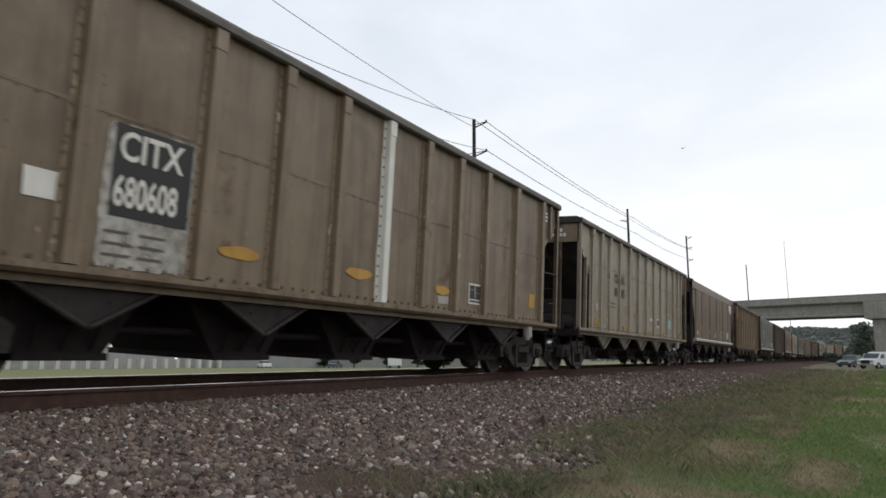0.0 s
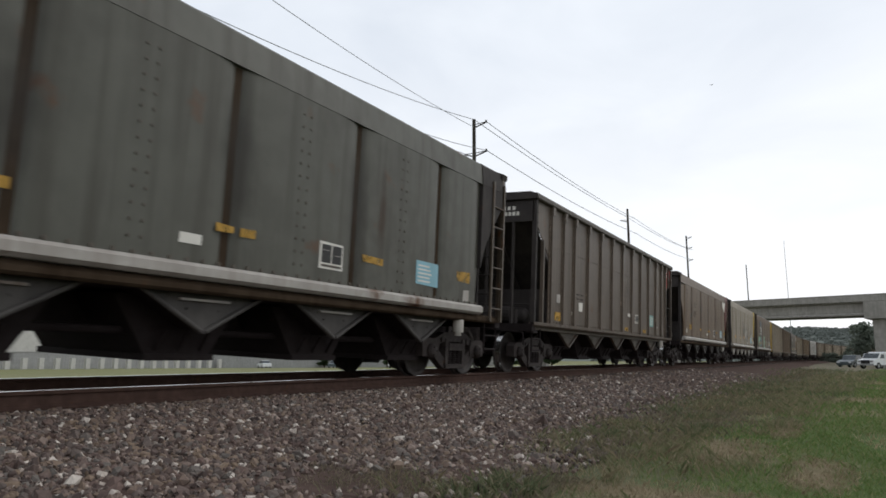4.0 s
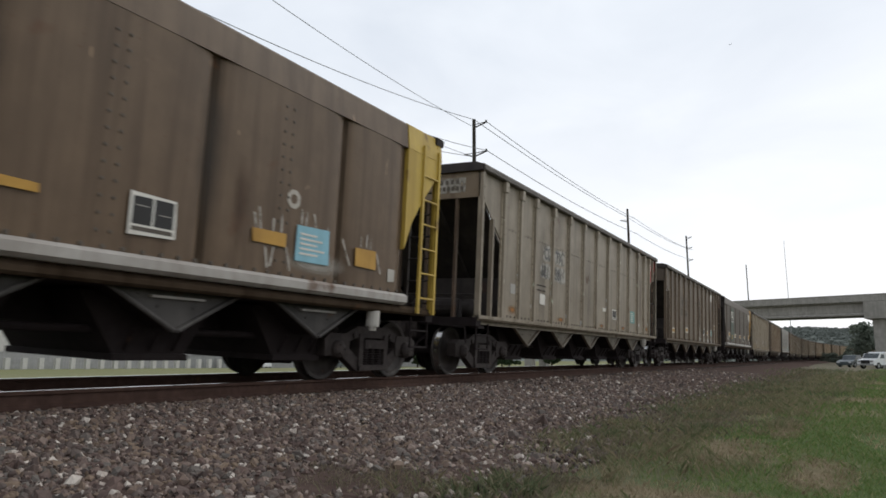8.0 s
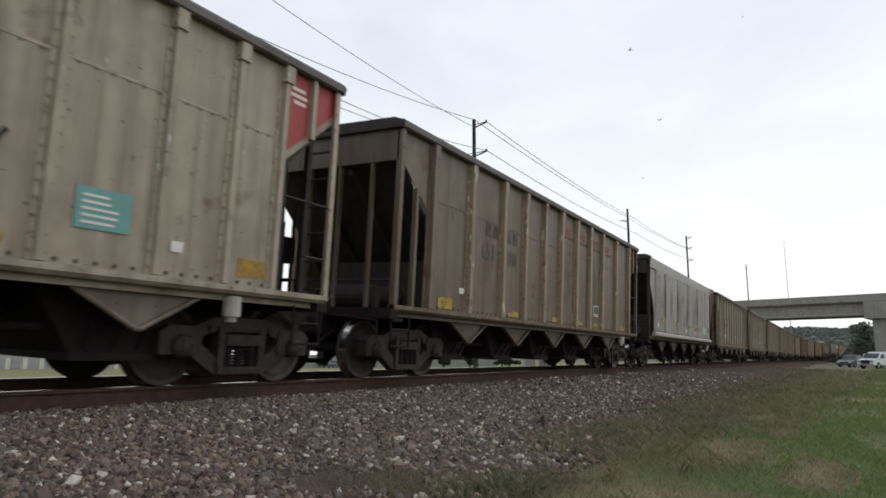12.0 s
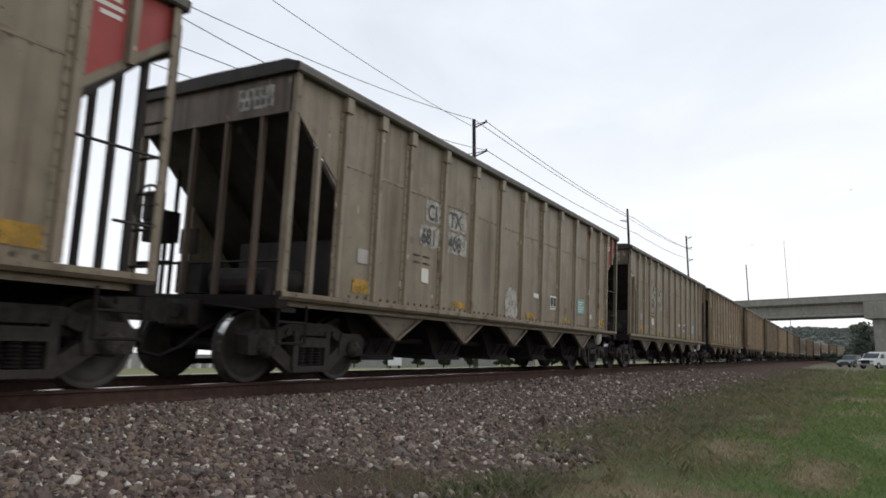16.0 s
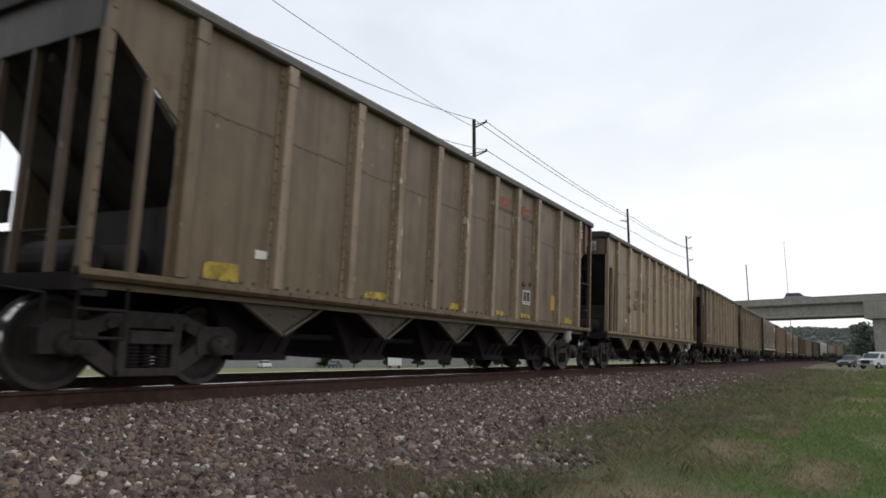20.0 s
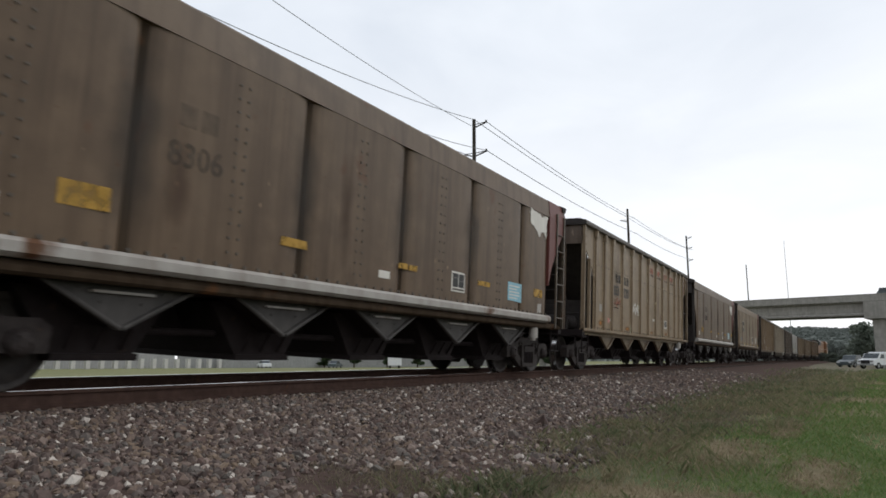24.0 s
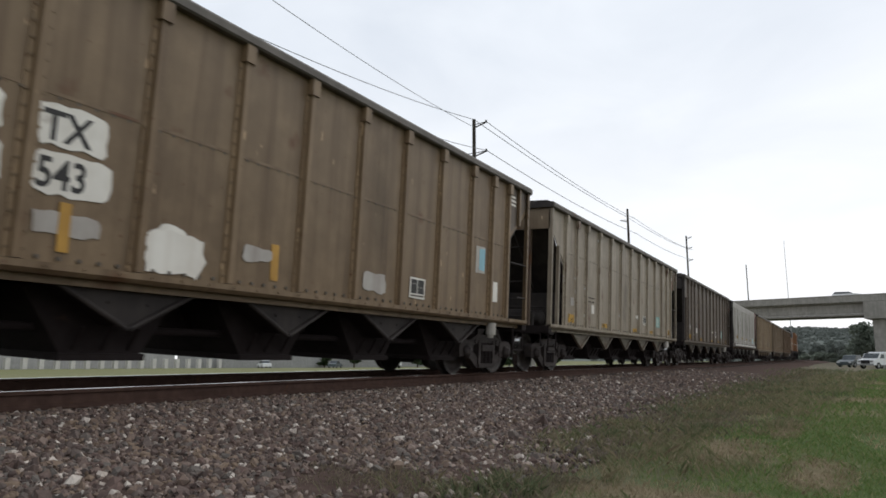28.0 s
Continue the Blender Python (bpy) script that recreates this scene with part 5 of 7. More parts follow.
def make_train():
    cars = []
    add = cars.append
    # leading car of the clip: black number panel and one white rib
    c = ribbed_car("grey-brown ribbed steel hopper car with black number panel and white rib", "grey", rear=PAINT["dark"], sooty=True, ribs=RIBS_WIDE)
    ragged(c, 2.72, 3.735, 1.18, 2.56, PALE_FILM, "dirty pale backing panel", 3, 1.4725, "backing_panel", 0.02)
    plate(c, 2.80, 3.70, 1.66, 2.55, BLACK, "black number panel", 1.476)
    words(c, "CITX", 2.85, 2.22, 0.40, WHITE, 1.481, 0.80)
    words(c, "680608", 2.83, 1.77, 0.42, WHITE, 1.481, 0.575)
    bars(c, 2.78, 1.50, 0.76, 3, FADED, 1.476, 0.11, 0.03, 2)
    for q in [k for k in c.children if k.name.startswith("side_rib") and abs(k.location.y - 7.245) < 0.01]:
        for o in (q, *q.children):
            o.material_slots[0].material = WHITE
        q["label"] = "white-painted side rib"
    plate(c, 2.02, 2.32, 1.69, 1.94, WHITE, "white card in a holder")
    for a, z, w in ((4.18, 1.52, 0.6), (6.43, 1.53, 0.6), (8.8, 1.5, 0.5)):
        blob(c, a + 0.28, z, w, 0.15, OCHRE, int(a * 9), "yellow reflector patch", name="reflector", teeth=0.12)
    load_box(c, 10.05, 1.34, 0.38)
    plate(c, 8.95, 9.3, 1.28, 1.40, SILL)
    plate(c, 12.9, 13.2, 1.45, 1.75, OCHRE)
    end_number(c)
    add(c)
    # 1
    c = ribbed_car("light tan ribbed steel hopper car with faded black lettering", "cream", rear=RED)
    words(c, "CE", 3.36, 2.66, 0.38, WORN, 1.476, 0.82)
    words(c, "68", 3.38, 2.24, 0.38, WORN, 1.476, 0.82)
    words(c, "FX", 4.12, 2.66, 0.38, WORN, 1.476, 0.9)
    words(c, "105", 4.08, 2.24, 0.38, WORN, 1.476, 0.82)
    usual_marks(c, 1, white=False)
    end_number(c)
    add(c)
    # 2
    c = smooth_car("dark brown smooth-sided hopper car with pale sill and maroon rear", "brown", MAROON)
    words(c, "50", 3.56, 2.28, 0.36, WORN, 1.535)
    words(c, "X", 3.52, 2.72, 0.34, WORN, 1.535)
    map_patch(c)
    panel_marks(c, 2)
    end_number(c)
    add(c)
    # 3
    c = ribbed_car("rust-brown ribbed hopper car with white spray-painted scrawl", "rust", "dark", rear=MAROON)
    glyph_bars(c, 3.05, 2.75, 0.36, 2, FADED)
    words(c, "62", 3.1, 2.34, 0.34, FADED)
    glyph_bars(c, 4.02, 2.62, 0.36, 2, FADED)
    for a, z0, z1 in ((1.15, 1.5, 2.1), (4.64, 1.42, 1.83), (7.33, 1.46, 1.8), (9.66, 1.25, 1.7), (13.1, 1.5, 2.1)):
        plate(c, a, a + 0.13, z0, z1, OCHRE, "yellow rub strip")
    strokes(c, [[(4.12, 2.09), (4.28, 2.10), (4.41, 1.98), (4.45, 1.82), (4.40, 1.75), (4.21, 1.69)], [(4.42, 1.94), (4.52, 1.62), (4.63, 1.43)], [(4.46, 2.06), (4.60, 2.12), (4.68, 2.13)]], 0.050, CHALK_FILM, "chalky white spray-painted stroke", 1.4755)
    strokes(c, [[(5.02, 1.72), (5.14, 1.86), (5.25, 1.93), (5.20, 1.66), (5.17, 1.24)], [(5.16, 1.42), (5.33, 1.69), (5.58, 1.84)]], 0.042, CHALK_FILM, "chalky white spray-painted stroke", 1.4755)
    strokes(c, [[(6.21, 1.69), (6.29, 1.84), (6.53, 1.89), (6.79, 1.81), (6.80, 1.56), (6.74, 1.27)], [(6.28, 1.97), (6.36, 2.11), (6.57, 2.14), (6.72, 2.02), (6.80, 1.84)], [(6.82, 1.90), (6.85, 2.11), (6.98, 2.17), (7.04, 2.01), (7.05, 1.43)]], 0.042, CHALK_FILM, "chalky white spray-painted stroke", 1.4755)
    strokes(c, [[(7.36, 1.27), (7.48, 1.36), (7.63, 1.35), (7.81, 1.22)], [(7.50, 1.96), (7.59, 1.60)]], 0.034, CHALK_FILM, "chalky white spray-painted stroke", 1.4755)
    load_box(c, 9.88, 1.46, 0.36)
    plate(c, 10.98, 11.5, 1.54, 1.86, WHITE, "white panel")
    plate(c, 7.65, 7.94, 1.51, 1.63, WHITE)
    end_number(c)
    add(c)
    # 4
    c = smooth_car("dark grey-green smooth-sided hopper car with white label", "green", END_DARK)
    plate(c, 2.85, 3.4, 2.3, 2.85, PLATE, "white number label", 1.534)
    bars(c, 2.90, 2.68, 0.46, 3, BLACK, 1.538, 0.13, 0.06, 3)
    panel_marks(c, 4)
    end_number(c)
    add(c)
    # 5
    c = ribbed_car("dark weathered ribbed hopper car with red rear panel", "dark", rear=RED)
    usual_marks(c, 5)
    end_number(c)
    add(c)
    # 6
    c = smooth_car("brown smooth-sided hopper car with pale sill and ragged white patch", "brown", MAROON)
    words(c, "8297", 3.0, 2.30, 0.36, STENCIL_GHOST, 1.535)
    glyph_bars(c, 3.1, 2.72, 0.34, 2, STENCIL_GHOST, 1.535)
    map_patch(c)
    panel_marks(c, 6)
    end_number(c)
    add(c)
    # 7
    c = smooth_car("beige smooth-sided hopper car with pale sill and yellow rear", "cream", YELLOW, PALE_SILL, PALE_SILL)
    words(c, "54", 4.2, 2.30, 0.36, FADED, 1.535)
    soft_mark(c, 6.2, 10.1, 1.20, 3.0, SCOUR, "pale scoured patch", 1.5336, "pale_patch")
    soft_mark(c, 10.0, 13.3, 1.10, 2.9, SCOUR, "pale scoured patch", 1.5336, "pale_patch")
    soft_mark(c, 8.72, 9.28, 1.78, 2.12, SOOT_SPOT, "dark grime over the service panel", 1.5342)
    for a, b, z0, z1 in ((2.0, 2.5, 1.7, 1.9), (4.6, 5.1, 1.72, 1.84), (6.72, 7.23, 1.80, 1.92), (9.82, 10.36, 1.82, 1.93), (12.3, 12.75, 1.70, 1.88)):
        plate(c, a, b, z0, z1, OCHRE, "yellow reflector patch", 1.535)
    load_box(c, 8.79, 1.50, 0.38, 1.535)
    p = plate(c, 11.07, 11.75, 1.52, 1.94, BLUE, "light blue service panel", 1.535)
    plate(c, 13.09, 13.45, 1.51, 1.70, WHITE, "small white panel", 1.535)
    end_number(c)
    add(c)
    # 8
    c = smooth_car("brown smooth-sided hopper car with mint graffiti and blue field", "brown", YELLOW, ladder=YELLOW)
    plate(c, 2.80, 4.05, 1.42, 3.58, NAVY, "dull blue painted field", 1.534)
    plate(c, 2.78, 3.90, 2.08, 2.50, BLACK, "black painted band", 1.537)
    plate(c, 2.78, 3.82, 2.46, 3.08, WHITE, "white number panel", 1.540)
    words(c, "CITX", 2.92, 2.80, 0.34, BLACK, 1.545, 0.8)
    words(c, "601152", 2.86, 2.50, 0.33, BLACK, 1.545, 0.8)
    strokes(c, [ring(1.64, 1.93, 0.16, 0.24)], 0.10, MINT, "mint spray-painted letter", 1.537)
    strokes(c, [[(1.93, 2.20), (1.95, 1.95), (1.94, 1.70)], [(2.12, 2.22), (2.14, 1.95), (2.20, 1.68), (2.30, 1.45)], [(2.52, 2.22), (2.34, 2.02), (2.22, 1.92), (2.40, 1.75), (2.58, 1.55)]], 0.085, MINT, "mint spray-painted letter", 1.538)
    strokes(c, [ring(2.32, 1.62, 0.20, 0.16, 12, 180, 380)], 0.06, MINT, "mint spray-painted stroke", 1.542)
    strokes(c, [ring(1.64, 1.93, 0.28, 0.37, 18, 30, 330)], 0.012, BLACK, "thin black outline", 1.544)
    plate(c, 2.02, 2.46, 1.58, 1.78, OCHRE, "yellow reflector patch", 1.544)
    blob(c, 3.02, 2.10, 0.42, 0.30, MINT, 83, "mint spray-painted stroke", 1.542)
    strokes(c, [[(5.92, 2.25), (6.12, 2.28), (6.20, 2.10), (6.05, 1.85), (5.98, 1.60), (6.02, 1.36)], [(6.35, 2.25), (6.45, 2.0), (6.30, 1.80)], [(6.62, 1.98), (6.48, 1.72), (6.40, 1.40)], [(6.90, 1.95), (6.98, 1.65), (6.88, 1.36), (6.60, 1.32), (6.40, 1.30)], [(6.90, 2.28), (7.05, 2.26)]], 0.11, MINT, "mint spray-painted letter", 1.537)
    bars(c, 3.0, 1.75, 0.9, 2, OCHRE, 1.538, 0.12, 0.06, 3)
    strokes(c, [[(10.43, 1.84), (10.40, 1.95), (10.38, 2.02)], [(10.50, 1.84), (10.47, 2.0), (10.45, 2.10)], [(10.70, 1.82), (10.70, 2.0)], [(10.84, 1.80), (10.83, 2.08)], [(10.58, 1.66), (10.62, 1.50), (10.64, 1.40)], [(10.72, 1.66), (10.68, 1.42)], [(10.92, 1.70), (10.98, 1.55), (11.02, 1.40)], [(11.18, 2.0), (11.18, 2.2)], [(11.26, 2.0), (11.27, 2.18)], [(11.45, 1.98), (11.43, 2.10), (11.40, 2.18)], [(11.68, 1.96), (11.70, 2.06)], [(12.0, 1.95), (12.08, 1.80), (12.2, 1.60)], [(12.42, 1.9), (12.42, 2.04)], [(12.55, 1.9), (12.56, 2.10)], [(12.64, 1.9), (12.66, 2.05)], [(12.80, 1.85), (12.86, 1.70), (12.92, 1.56)]], 0.018, CHALK_FILM, "thin white paint drip", 1.534)
    strokes(c, [ring(11.02, 2.30, 0.09, 0.09, 10)], 0.03, CHALK, "white sprayed ring", 1.534)
    soft_mark(c, 10.8, 12.2, 1.36, 1.75, SCOUR, "pale scoured patch", 1.5336, "pale_patch")
    for a, b, z0, z1 in ((1.95, 2.45, 1.62, 1.72), (4.7, 5.1, 1.70, 1.81), (7.4, 7.93, 1.71, 1.81), (10.36, 10.92, 1.68, 1.84), (12.30, 12.78, 1.62, 1.88)):
        plate(c, a, b, z0, z1, OCHRE, "yellow reflector patch", 1.551)
    load_box(c, 8.78, 1.52, 0.40, 1.552)
    p = plate(c, 11.09, 11.72, 1.54, 2.0, BLUE, "light blue service panel", 1.551)
    print_lines(p, 11.12, 1.58, 0.56, 1.552, 8)
    plate(c, 13.12, 13.30, 1.48, 1.66, PLATE, "small faded panel", 1.536)
    add(c)
    # 9
    c = ribbed_car("pale tan ribbed hopper car with white number plates", "cream", rear=RED)
    split_number(c, "CI", "681", "TX", "381")
    usual_marks(c, 9, mark=WORN_ORANGE)
    end_number(c, SILL)
    add(c)
    # 10
    c = ribbed_car("dark brown ribbed hopper car with pale band and white patch", "dusk", "dark", rear=RED)
    split_number(c, "CE", "67", "FX", "830", False, mat=FADED)
    map_patch(c, 10.72, 3.30, 0.92, 0.48, 1.477)
    for i in range(6, 11):
        ragged(c, RIBS[i] + 0.15, RIBS[i + 1] - 0.15, 1.18, 1.37, PALE_FILM, "scuffed pale band", i, 1.4725, "pale_band", 0.04)
    for a, b, z0, z1 in ((1.3, 1.8, 1.45, 1.57), (4.2, 4.75, 1.55, 1.68), (9.56, 10.14, 1.58, 1.72), (11.93, 12.42, 1.92, 2.10)):
        plate(c, a - 0.06, b + 0.06, z0 - 0.05, z1 + 0.05, WHITE, "white reflector border", 1.4745)
        plate(c, a, b, z0, z1, OCHRE, "yellow reflector patch", 1.477)
    load_box(c, 8.76, 1.50, 0.34, 1.477)
    p = plate(c, 10.92, 11.46, 1.52, 1.83, TEAL, "teal service panel", 1.477)
    print_lines(p, 10.94, 1.53, 0.5, 1.478, 10)
    plate(c, 12.82, 13.04, 1.56, 1.75, WHITE, "small white panel", 1.477)
    add(c)
    # 11
    c = smooth_car("dark grey-brown smooth-sided hopper car with white panel and green patch", "dark", OCHRE)
    plate(c, 2.92, 4.08, 1.45, 3.55, TEAL_DARK, "dull green painted field", 1.533)
    plate(c, 2.90, 3.86, 2.66, 3.30, WHITE, "white number panel", 1.536)
    words(c, "CITX", 2.98, 3.00, 0.36, BLACK, 1.541, 0.76)
    words(c, "680091", 2.96, 2.71, 0.33, BLACK, 1.541, 0.70)
    bars(c, 2.95, 1.75, 0.8, 2, OCHRE, 1.538, 0.14, 0.06, 2)
    map_patch(c)
    soft_mark(c, 10.6, 11.4, 1.4, 2.2, SCOUR_THIN, "pale scoured patch", 1.5345, "pale_patch")
    soft_mark(c, 11.1, 11.7, 2.4, 2.9, SCOUR_THIN, "pale scoured patch", 1.5345, "pale_patch")
    soft_mark(c, 10.75, 11.6, 1.36, 2.35, SCOUR_THIN, "pale scoured patch", 1.5347, "pale_patch")
    soft_mark(c, 11.4, 11.9, 2.30, 3.1, SCOUR_THIN, "pale scoured patch", 1.5347, "pale_patch")
    for a, b, z0, z1 in ((1.70, 2.30, 1.76, 1.92), (4.40, 5.0, 1.76, 1.90), (7.0, 7.55, 1.77, 1.90), (9.64, 10.21, 1.77, 1.91), (12.23, 12.88, 1.76, 2.03)):
        plate(c, a - 0.05, b + 0.05, z0 - 0.05, z1 + 0.05, WHITE, "white reflector border", 1.536)
        plate(c, a, b, z0, z1, OCHRE, "yellow reflector patch", 1.539)
    plate(c, 1.28, 1.48, 1.50, 1.68, WHITE, "small white panel", 1.536)
    load_box(c, 8.95, 1.50, 0.36, 1.536)
    plate(c, 12.98, 13.22, 1.40, 1.60, WHITE, "small white panel", 1.536)
    end_number(c)
    add(c)
    # 12
    c = ribbed_car("pale tan ribbed hopper car with black lettering and scrawl", "ivory", "cream", rear=RED)
    split_number(c, "CE", "67", "FX", "974", False)
    scribble(c, 6.6, 1.75, 1.0, 0.45, BLACK, 12, 4, 0.02)
    scribble(c, 10.08, 2.0, 0.6, 0.42, BLACK, 13, 3, 0.022)
    usual_marks(c, 12)
    add(c)
    # 13
    c = ribbed_car("grey-brown ribbed hopper car with worn stencil and orange blocks", "dusk", "dark", rear=MAROON, rib_tone="grey", ribs=RIBS_WIDE)
    glyph_bars(c, 3.10, 2.70, 0.38, 2, FADED)
    glyph_bars(c, 4.05, 2.70, 0.38, 2, FADED)
    words(c, "651", 2.98, 2.26, 0.46, FADED, 1.474, 0.86)
    words(c, "810", 4.02, 2.24, 0.46, FADED, 1.474, 0.86)
    stencils(c, RIBS_WIDE[5:9])
    usual_marks(c, 13, mark=YELLOW_FILM, box=10.0, wide=True, teal=False)
    add(c)
    # 14
    c = smooth_car("silver-grey smooth-sided hopper car with pale sill", "silver", MAROON)
    for y in (1.3, 4.6, 8.2):
        soft_mark(c, y, y + 1.6, 1.4, 3.5, SOOT_THIN, "grimy film down a panel", 1.5336)
    panel_marks(c, 14)
    end_number(c)
    add(c)
    # 15 to 18: pale ribbed cars with white plates
    for k, num, blotch in ((15, "325", 0), (16, "377", 1), (17, "408", 2), (18, "331", 0)):
        c = ribbed_car("grey-tan ribbed hopper car with white number plates", "putty", "end", rear=RED)
        split_number(c, "CI", "681", "TX", num, blotch != 1, mat=CHALK if blotch == 1 else None)
        if blotch == 1:
            for i, (y0, y1, z1) in enumerate(((4.10, 4.80, 1.75), (5.10, 5.93, 2.18), (6.23, 7.06, 2.10), (7.36, 8.19, 1.92), (8.49, 9.20, 1.66))):
                ragged(c, y0, y1, 1.17, z1 - 0.12, PALE_FILM, "large pale painted-over patch", 160 + i, 1.4725, "pale_patch", 0.05)
                blob(c, (y0 + y1) / 2, z1 - 0.16, (y1 - y0) * 0.9, 0.42, PALE_FILM, 165 + i, "large pale painted-over patch", x=1.4732, name="pale_patch", teeth=0.1)
                soft_mark(c, y0 - 0.1, y1 + 0.1, 1.14, z1 + 0.25, SCOUR_THIN, "thin pale overspray", 1.4742, "pale_patch")
        if blotch == 2:
            ragged(c, 6.52, 7.12, 1.18, 1.70, PALE_FILM, "white painted-over patch", 171, 1.4755, "pale_patch", 0.05)
            blob(c, 6.80, 1.66, 0.46, 0.28, PALE_FILM, 172, "white painted-over patch", x=1.476, teeth=0.15)
        usual_marks(c, k)
        end_number(c, SILL)
        add(c)
    # 19 to 24: ribbed cars with orange blocks
    for k, tone, wide, num in ((19, "tan", 0, ("652", "201")), (20, "taupe", 1, None), (21, "taupe", 1, None), (22, "tan", 1, ("651", "481")), (23, "brown", 1, None), (24, "grey", 0, None)):
        ribs = RIBS_WIDE if wide else RIBS
        look_of = "weathered %s ribbed hopper car with " + ("rust-stained sill" if k == 20 else "orange stencil blocks")
        c = ribbed_car(look_of % {"tan": "tan", "brown": "brown", "grey": "grey-brown", "taupe": "taupe-brown"}[tone], tone, "char" if tone == "taupe" else "", rear=MAROON, ribs=ribs, rib_tone=("grey" if k == 21 else "tan") if wide else "")
        d = 0.06 if wide else 0.0
        if k in (19, 22, 23, 24):
            low = 0.30 if k == 22 else 0.0
            film = STENCIL_GHOST if k != 22 else STENCIL_DARK
            glyph_bars(c, 3.16 + d, 2.66 - low, 0.36, 2, film)
            glyph_bars(c, 4.08 + d, 2.66 - low, 0.36, 2, film)
            if num:
                words(c, num[0], 3.05 + d, 2.24 - low, 0.44, film, 1.474, 0.80)
                words(c, num[1], 4.04 + d, 2.24 - low, 0.44, film, 1.474, 0.80)
        if k == 20:
            soft_mark(c, 1.1, 2.6, 1.13, 1.38, RUST_LOW, "orange rust stain along the sill", 1.4748)
            soft_mark(c, 2.3, 4.6, 1.13, 1.34, RUST_LOW, "orange rust stain along the sill", 1.4752)
        if k != 20:
            stencils(c, RIBS_WIDE[6:8] if k == 21 else RIBS_WIDE[5:9] if wide else None)
        usual_marks(c, k, mark=WORN_ORANGE if k == 20 else YELLOW_FILM, teal=k in (19, 24), box=9.92, wide=bool(wide), white=False)
        if k == 22:
            plate(c, 1.90, 2.34, 1.18, 1.33, FADED, "dark painted-out panel")
            plate(c, 12.10, 12.42, 1.50, 1.86, OCHRE, "yellow painted patch")
        if k == 21:
            blob(c, 10.02, 1.92, 0.30, 0.14, SOOT_SPOT, 211, "dark sprayed scrawl", name="graffiti")
            blob(c, 10.34, 1.94, 0.22, 0.16, SOOT_SPOT, 212, "dark sprayed scrawl", name="graffiti")
            plate(c, 11.62, 11.92, 1.48, 1.82, OCHRE, "yellow painted patch")
        if tone != "taupe":
            end_number(c, SILL)
        add(c)
    # 25
    c = smooth_car("brown smooth-sided hopper car with white sill and maroon rear", "brown", MAROON)
    words(c, "8306", 3.0, 2.30, 0.36, STENCIL_GHOST, 1.535)
    glyph_bars(c, 3.1, 2.72, 0.34, 2, STENCIL_GHOST, 1.535)
    map_patch(c)
    panel_marks(c, 25)
    end_number(c)
    add(c)
    # 26
    c = ribbed_car("tan ribbed hopper car with black stencil and red scrawl", "tan", rear=MAROON)
    glyph_bars(c, 3.14, 2.66, 0.38, 2, STENCIL_BLACK)
    glyph_bars(c, 4.08, 2.66, 0.38, 2, STENCIL_BLACK)
    words(c, "653", 2.93, 2.27, 0.42, BLACK, 1.474, 0.98)
    words(c, "320", 4.05, 2.27, 0.42, BLACK, 1.474, 0.98)
    scribble(c, 3.28, 2.06, 0.80, 0.26, STENCIL_RED, 26, 7, 0.014)
    scribble(c, 5.55, 1.98, 0.75, 0.40, WHITE, 27, 5, 0.022)
    blob(c, 2.45, 1.46, 0.2, 0.14, PINK, 262, "small pink paint spot")
    stencils(c)
    usual_marks(c, 26, box=10.0, white=False, teal=False, mark=WORN_ORANGE)
    add(c)
    # 27
    c = smooth_car("dark brown smooth-sided hopper car with white sill", "brown", MAROON)
    words(c, "8309", 3.0, 2.30, 0.36, STENCIL_DARK, 1.535)
    glyph_bars(c, 3.1, 2.72, 0.34, 2, WORN, 1.535)
    map_patch(c)
    panel_marks(c, 27)
    end_number(c)
    add(c)
    # 28
    c = smooth_car("umber smooth-sided hopper car with pale number bars", "umber", MAROON, PAINT["umber"])
    ragged(c, 2.70, 3.80, 2.68, 2.98, PALE_FILM, "pale number backing", 281, 1.534, "number_plate", 0.02)
    ragged(c, 2.68, 3.96, 2.26, 2.58, PALE_FILM, "pale number backing", 282, 1.534, "number_plate", 0.02)
    glyph_bars(c, 2.78, 2.71, 0.32, 4, STENCIL_BLACK, 1.539)
    words(c, "653604", 2.76, 2.28, 0.36, FADED, 1.540, 0.84)
    plate(c, 1.98, 2.47, 1.60, 1.84, NAVY, "dark painted-out panel", 1.533)
    for a, b, z0, z1 in ((3.81, 4.26, 1.32, 1.44), (5.52, 6.03, 1.29, 1.44), (7.5, 7.9, 1.32, 1.43), (10.0, 10.4, 1.32, 1.43), (12.7, 13.1, 1.34, 1.46)):
        plate(c, a, b, z0, z1, YELLOW, "yellow reflector patch", 1.533)
    load_box(c, 8.75, 1.50, 0.50, 1.533)
    p = plate(c, 11.24, 11.86, 1.56, 2.03, PLATE, "pale service panel", 1.533)
    print_lines(p, 11.26, 1.60, 0.56, 1.533, 28)
    end_number(c)
    add(c)
    # 29
    c = ribbed_car("brown ribbed hopper car with white plates and patches", "umber", "soot", rear=PAINT["dark"], sooty=True)
    split_number(c, "CI", "681", "TX", "543", low=0.42, da=0.0, dc=0.0, plate_mat=WHITE)
    plate(c, 2.60, 3.10, 2.20, 2.55, SILL, "pale painted-over patch")
    plate(c, 2.62, 3.00, 1.77, 2.06, SILL, "pale painted-over patch")
    plate(c, 1.06, 1.22, 1.25, 2.15, OCHRE, "yellow rub strip")
    blob(c, 1.38, 1.74, 0.42, 0.40, SILL, 290, "white painted-over patch", teeth=0.15)
    plate(c, 1.78, 2.06, 1.66, 1.91, WHITE, "white card in a holder")
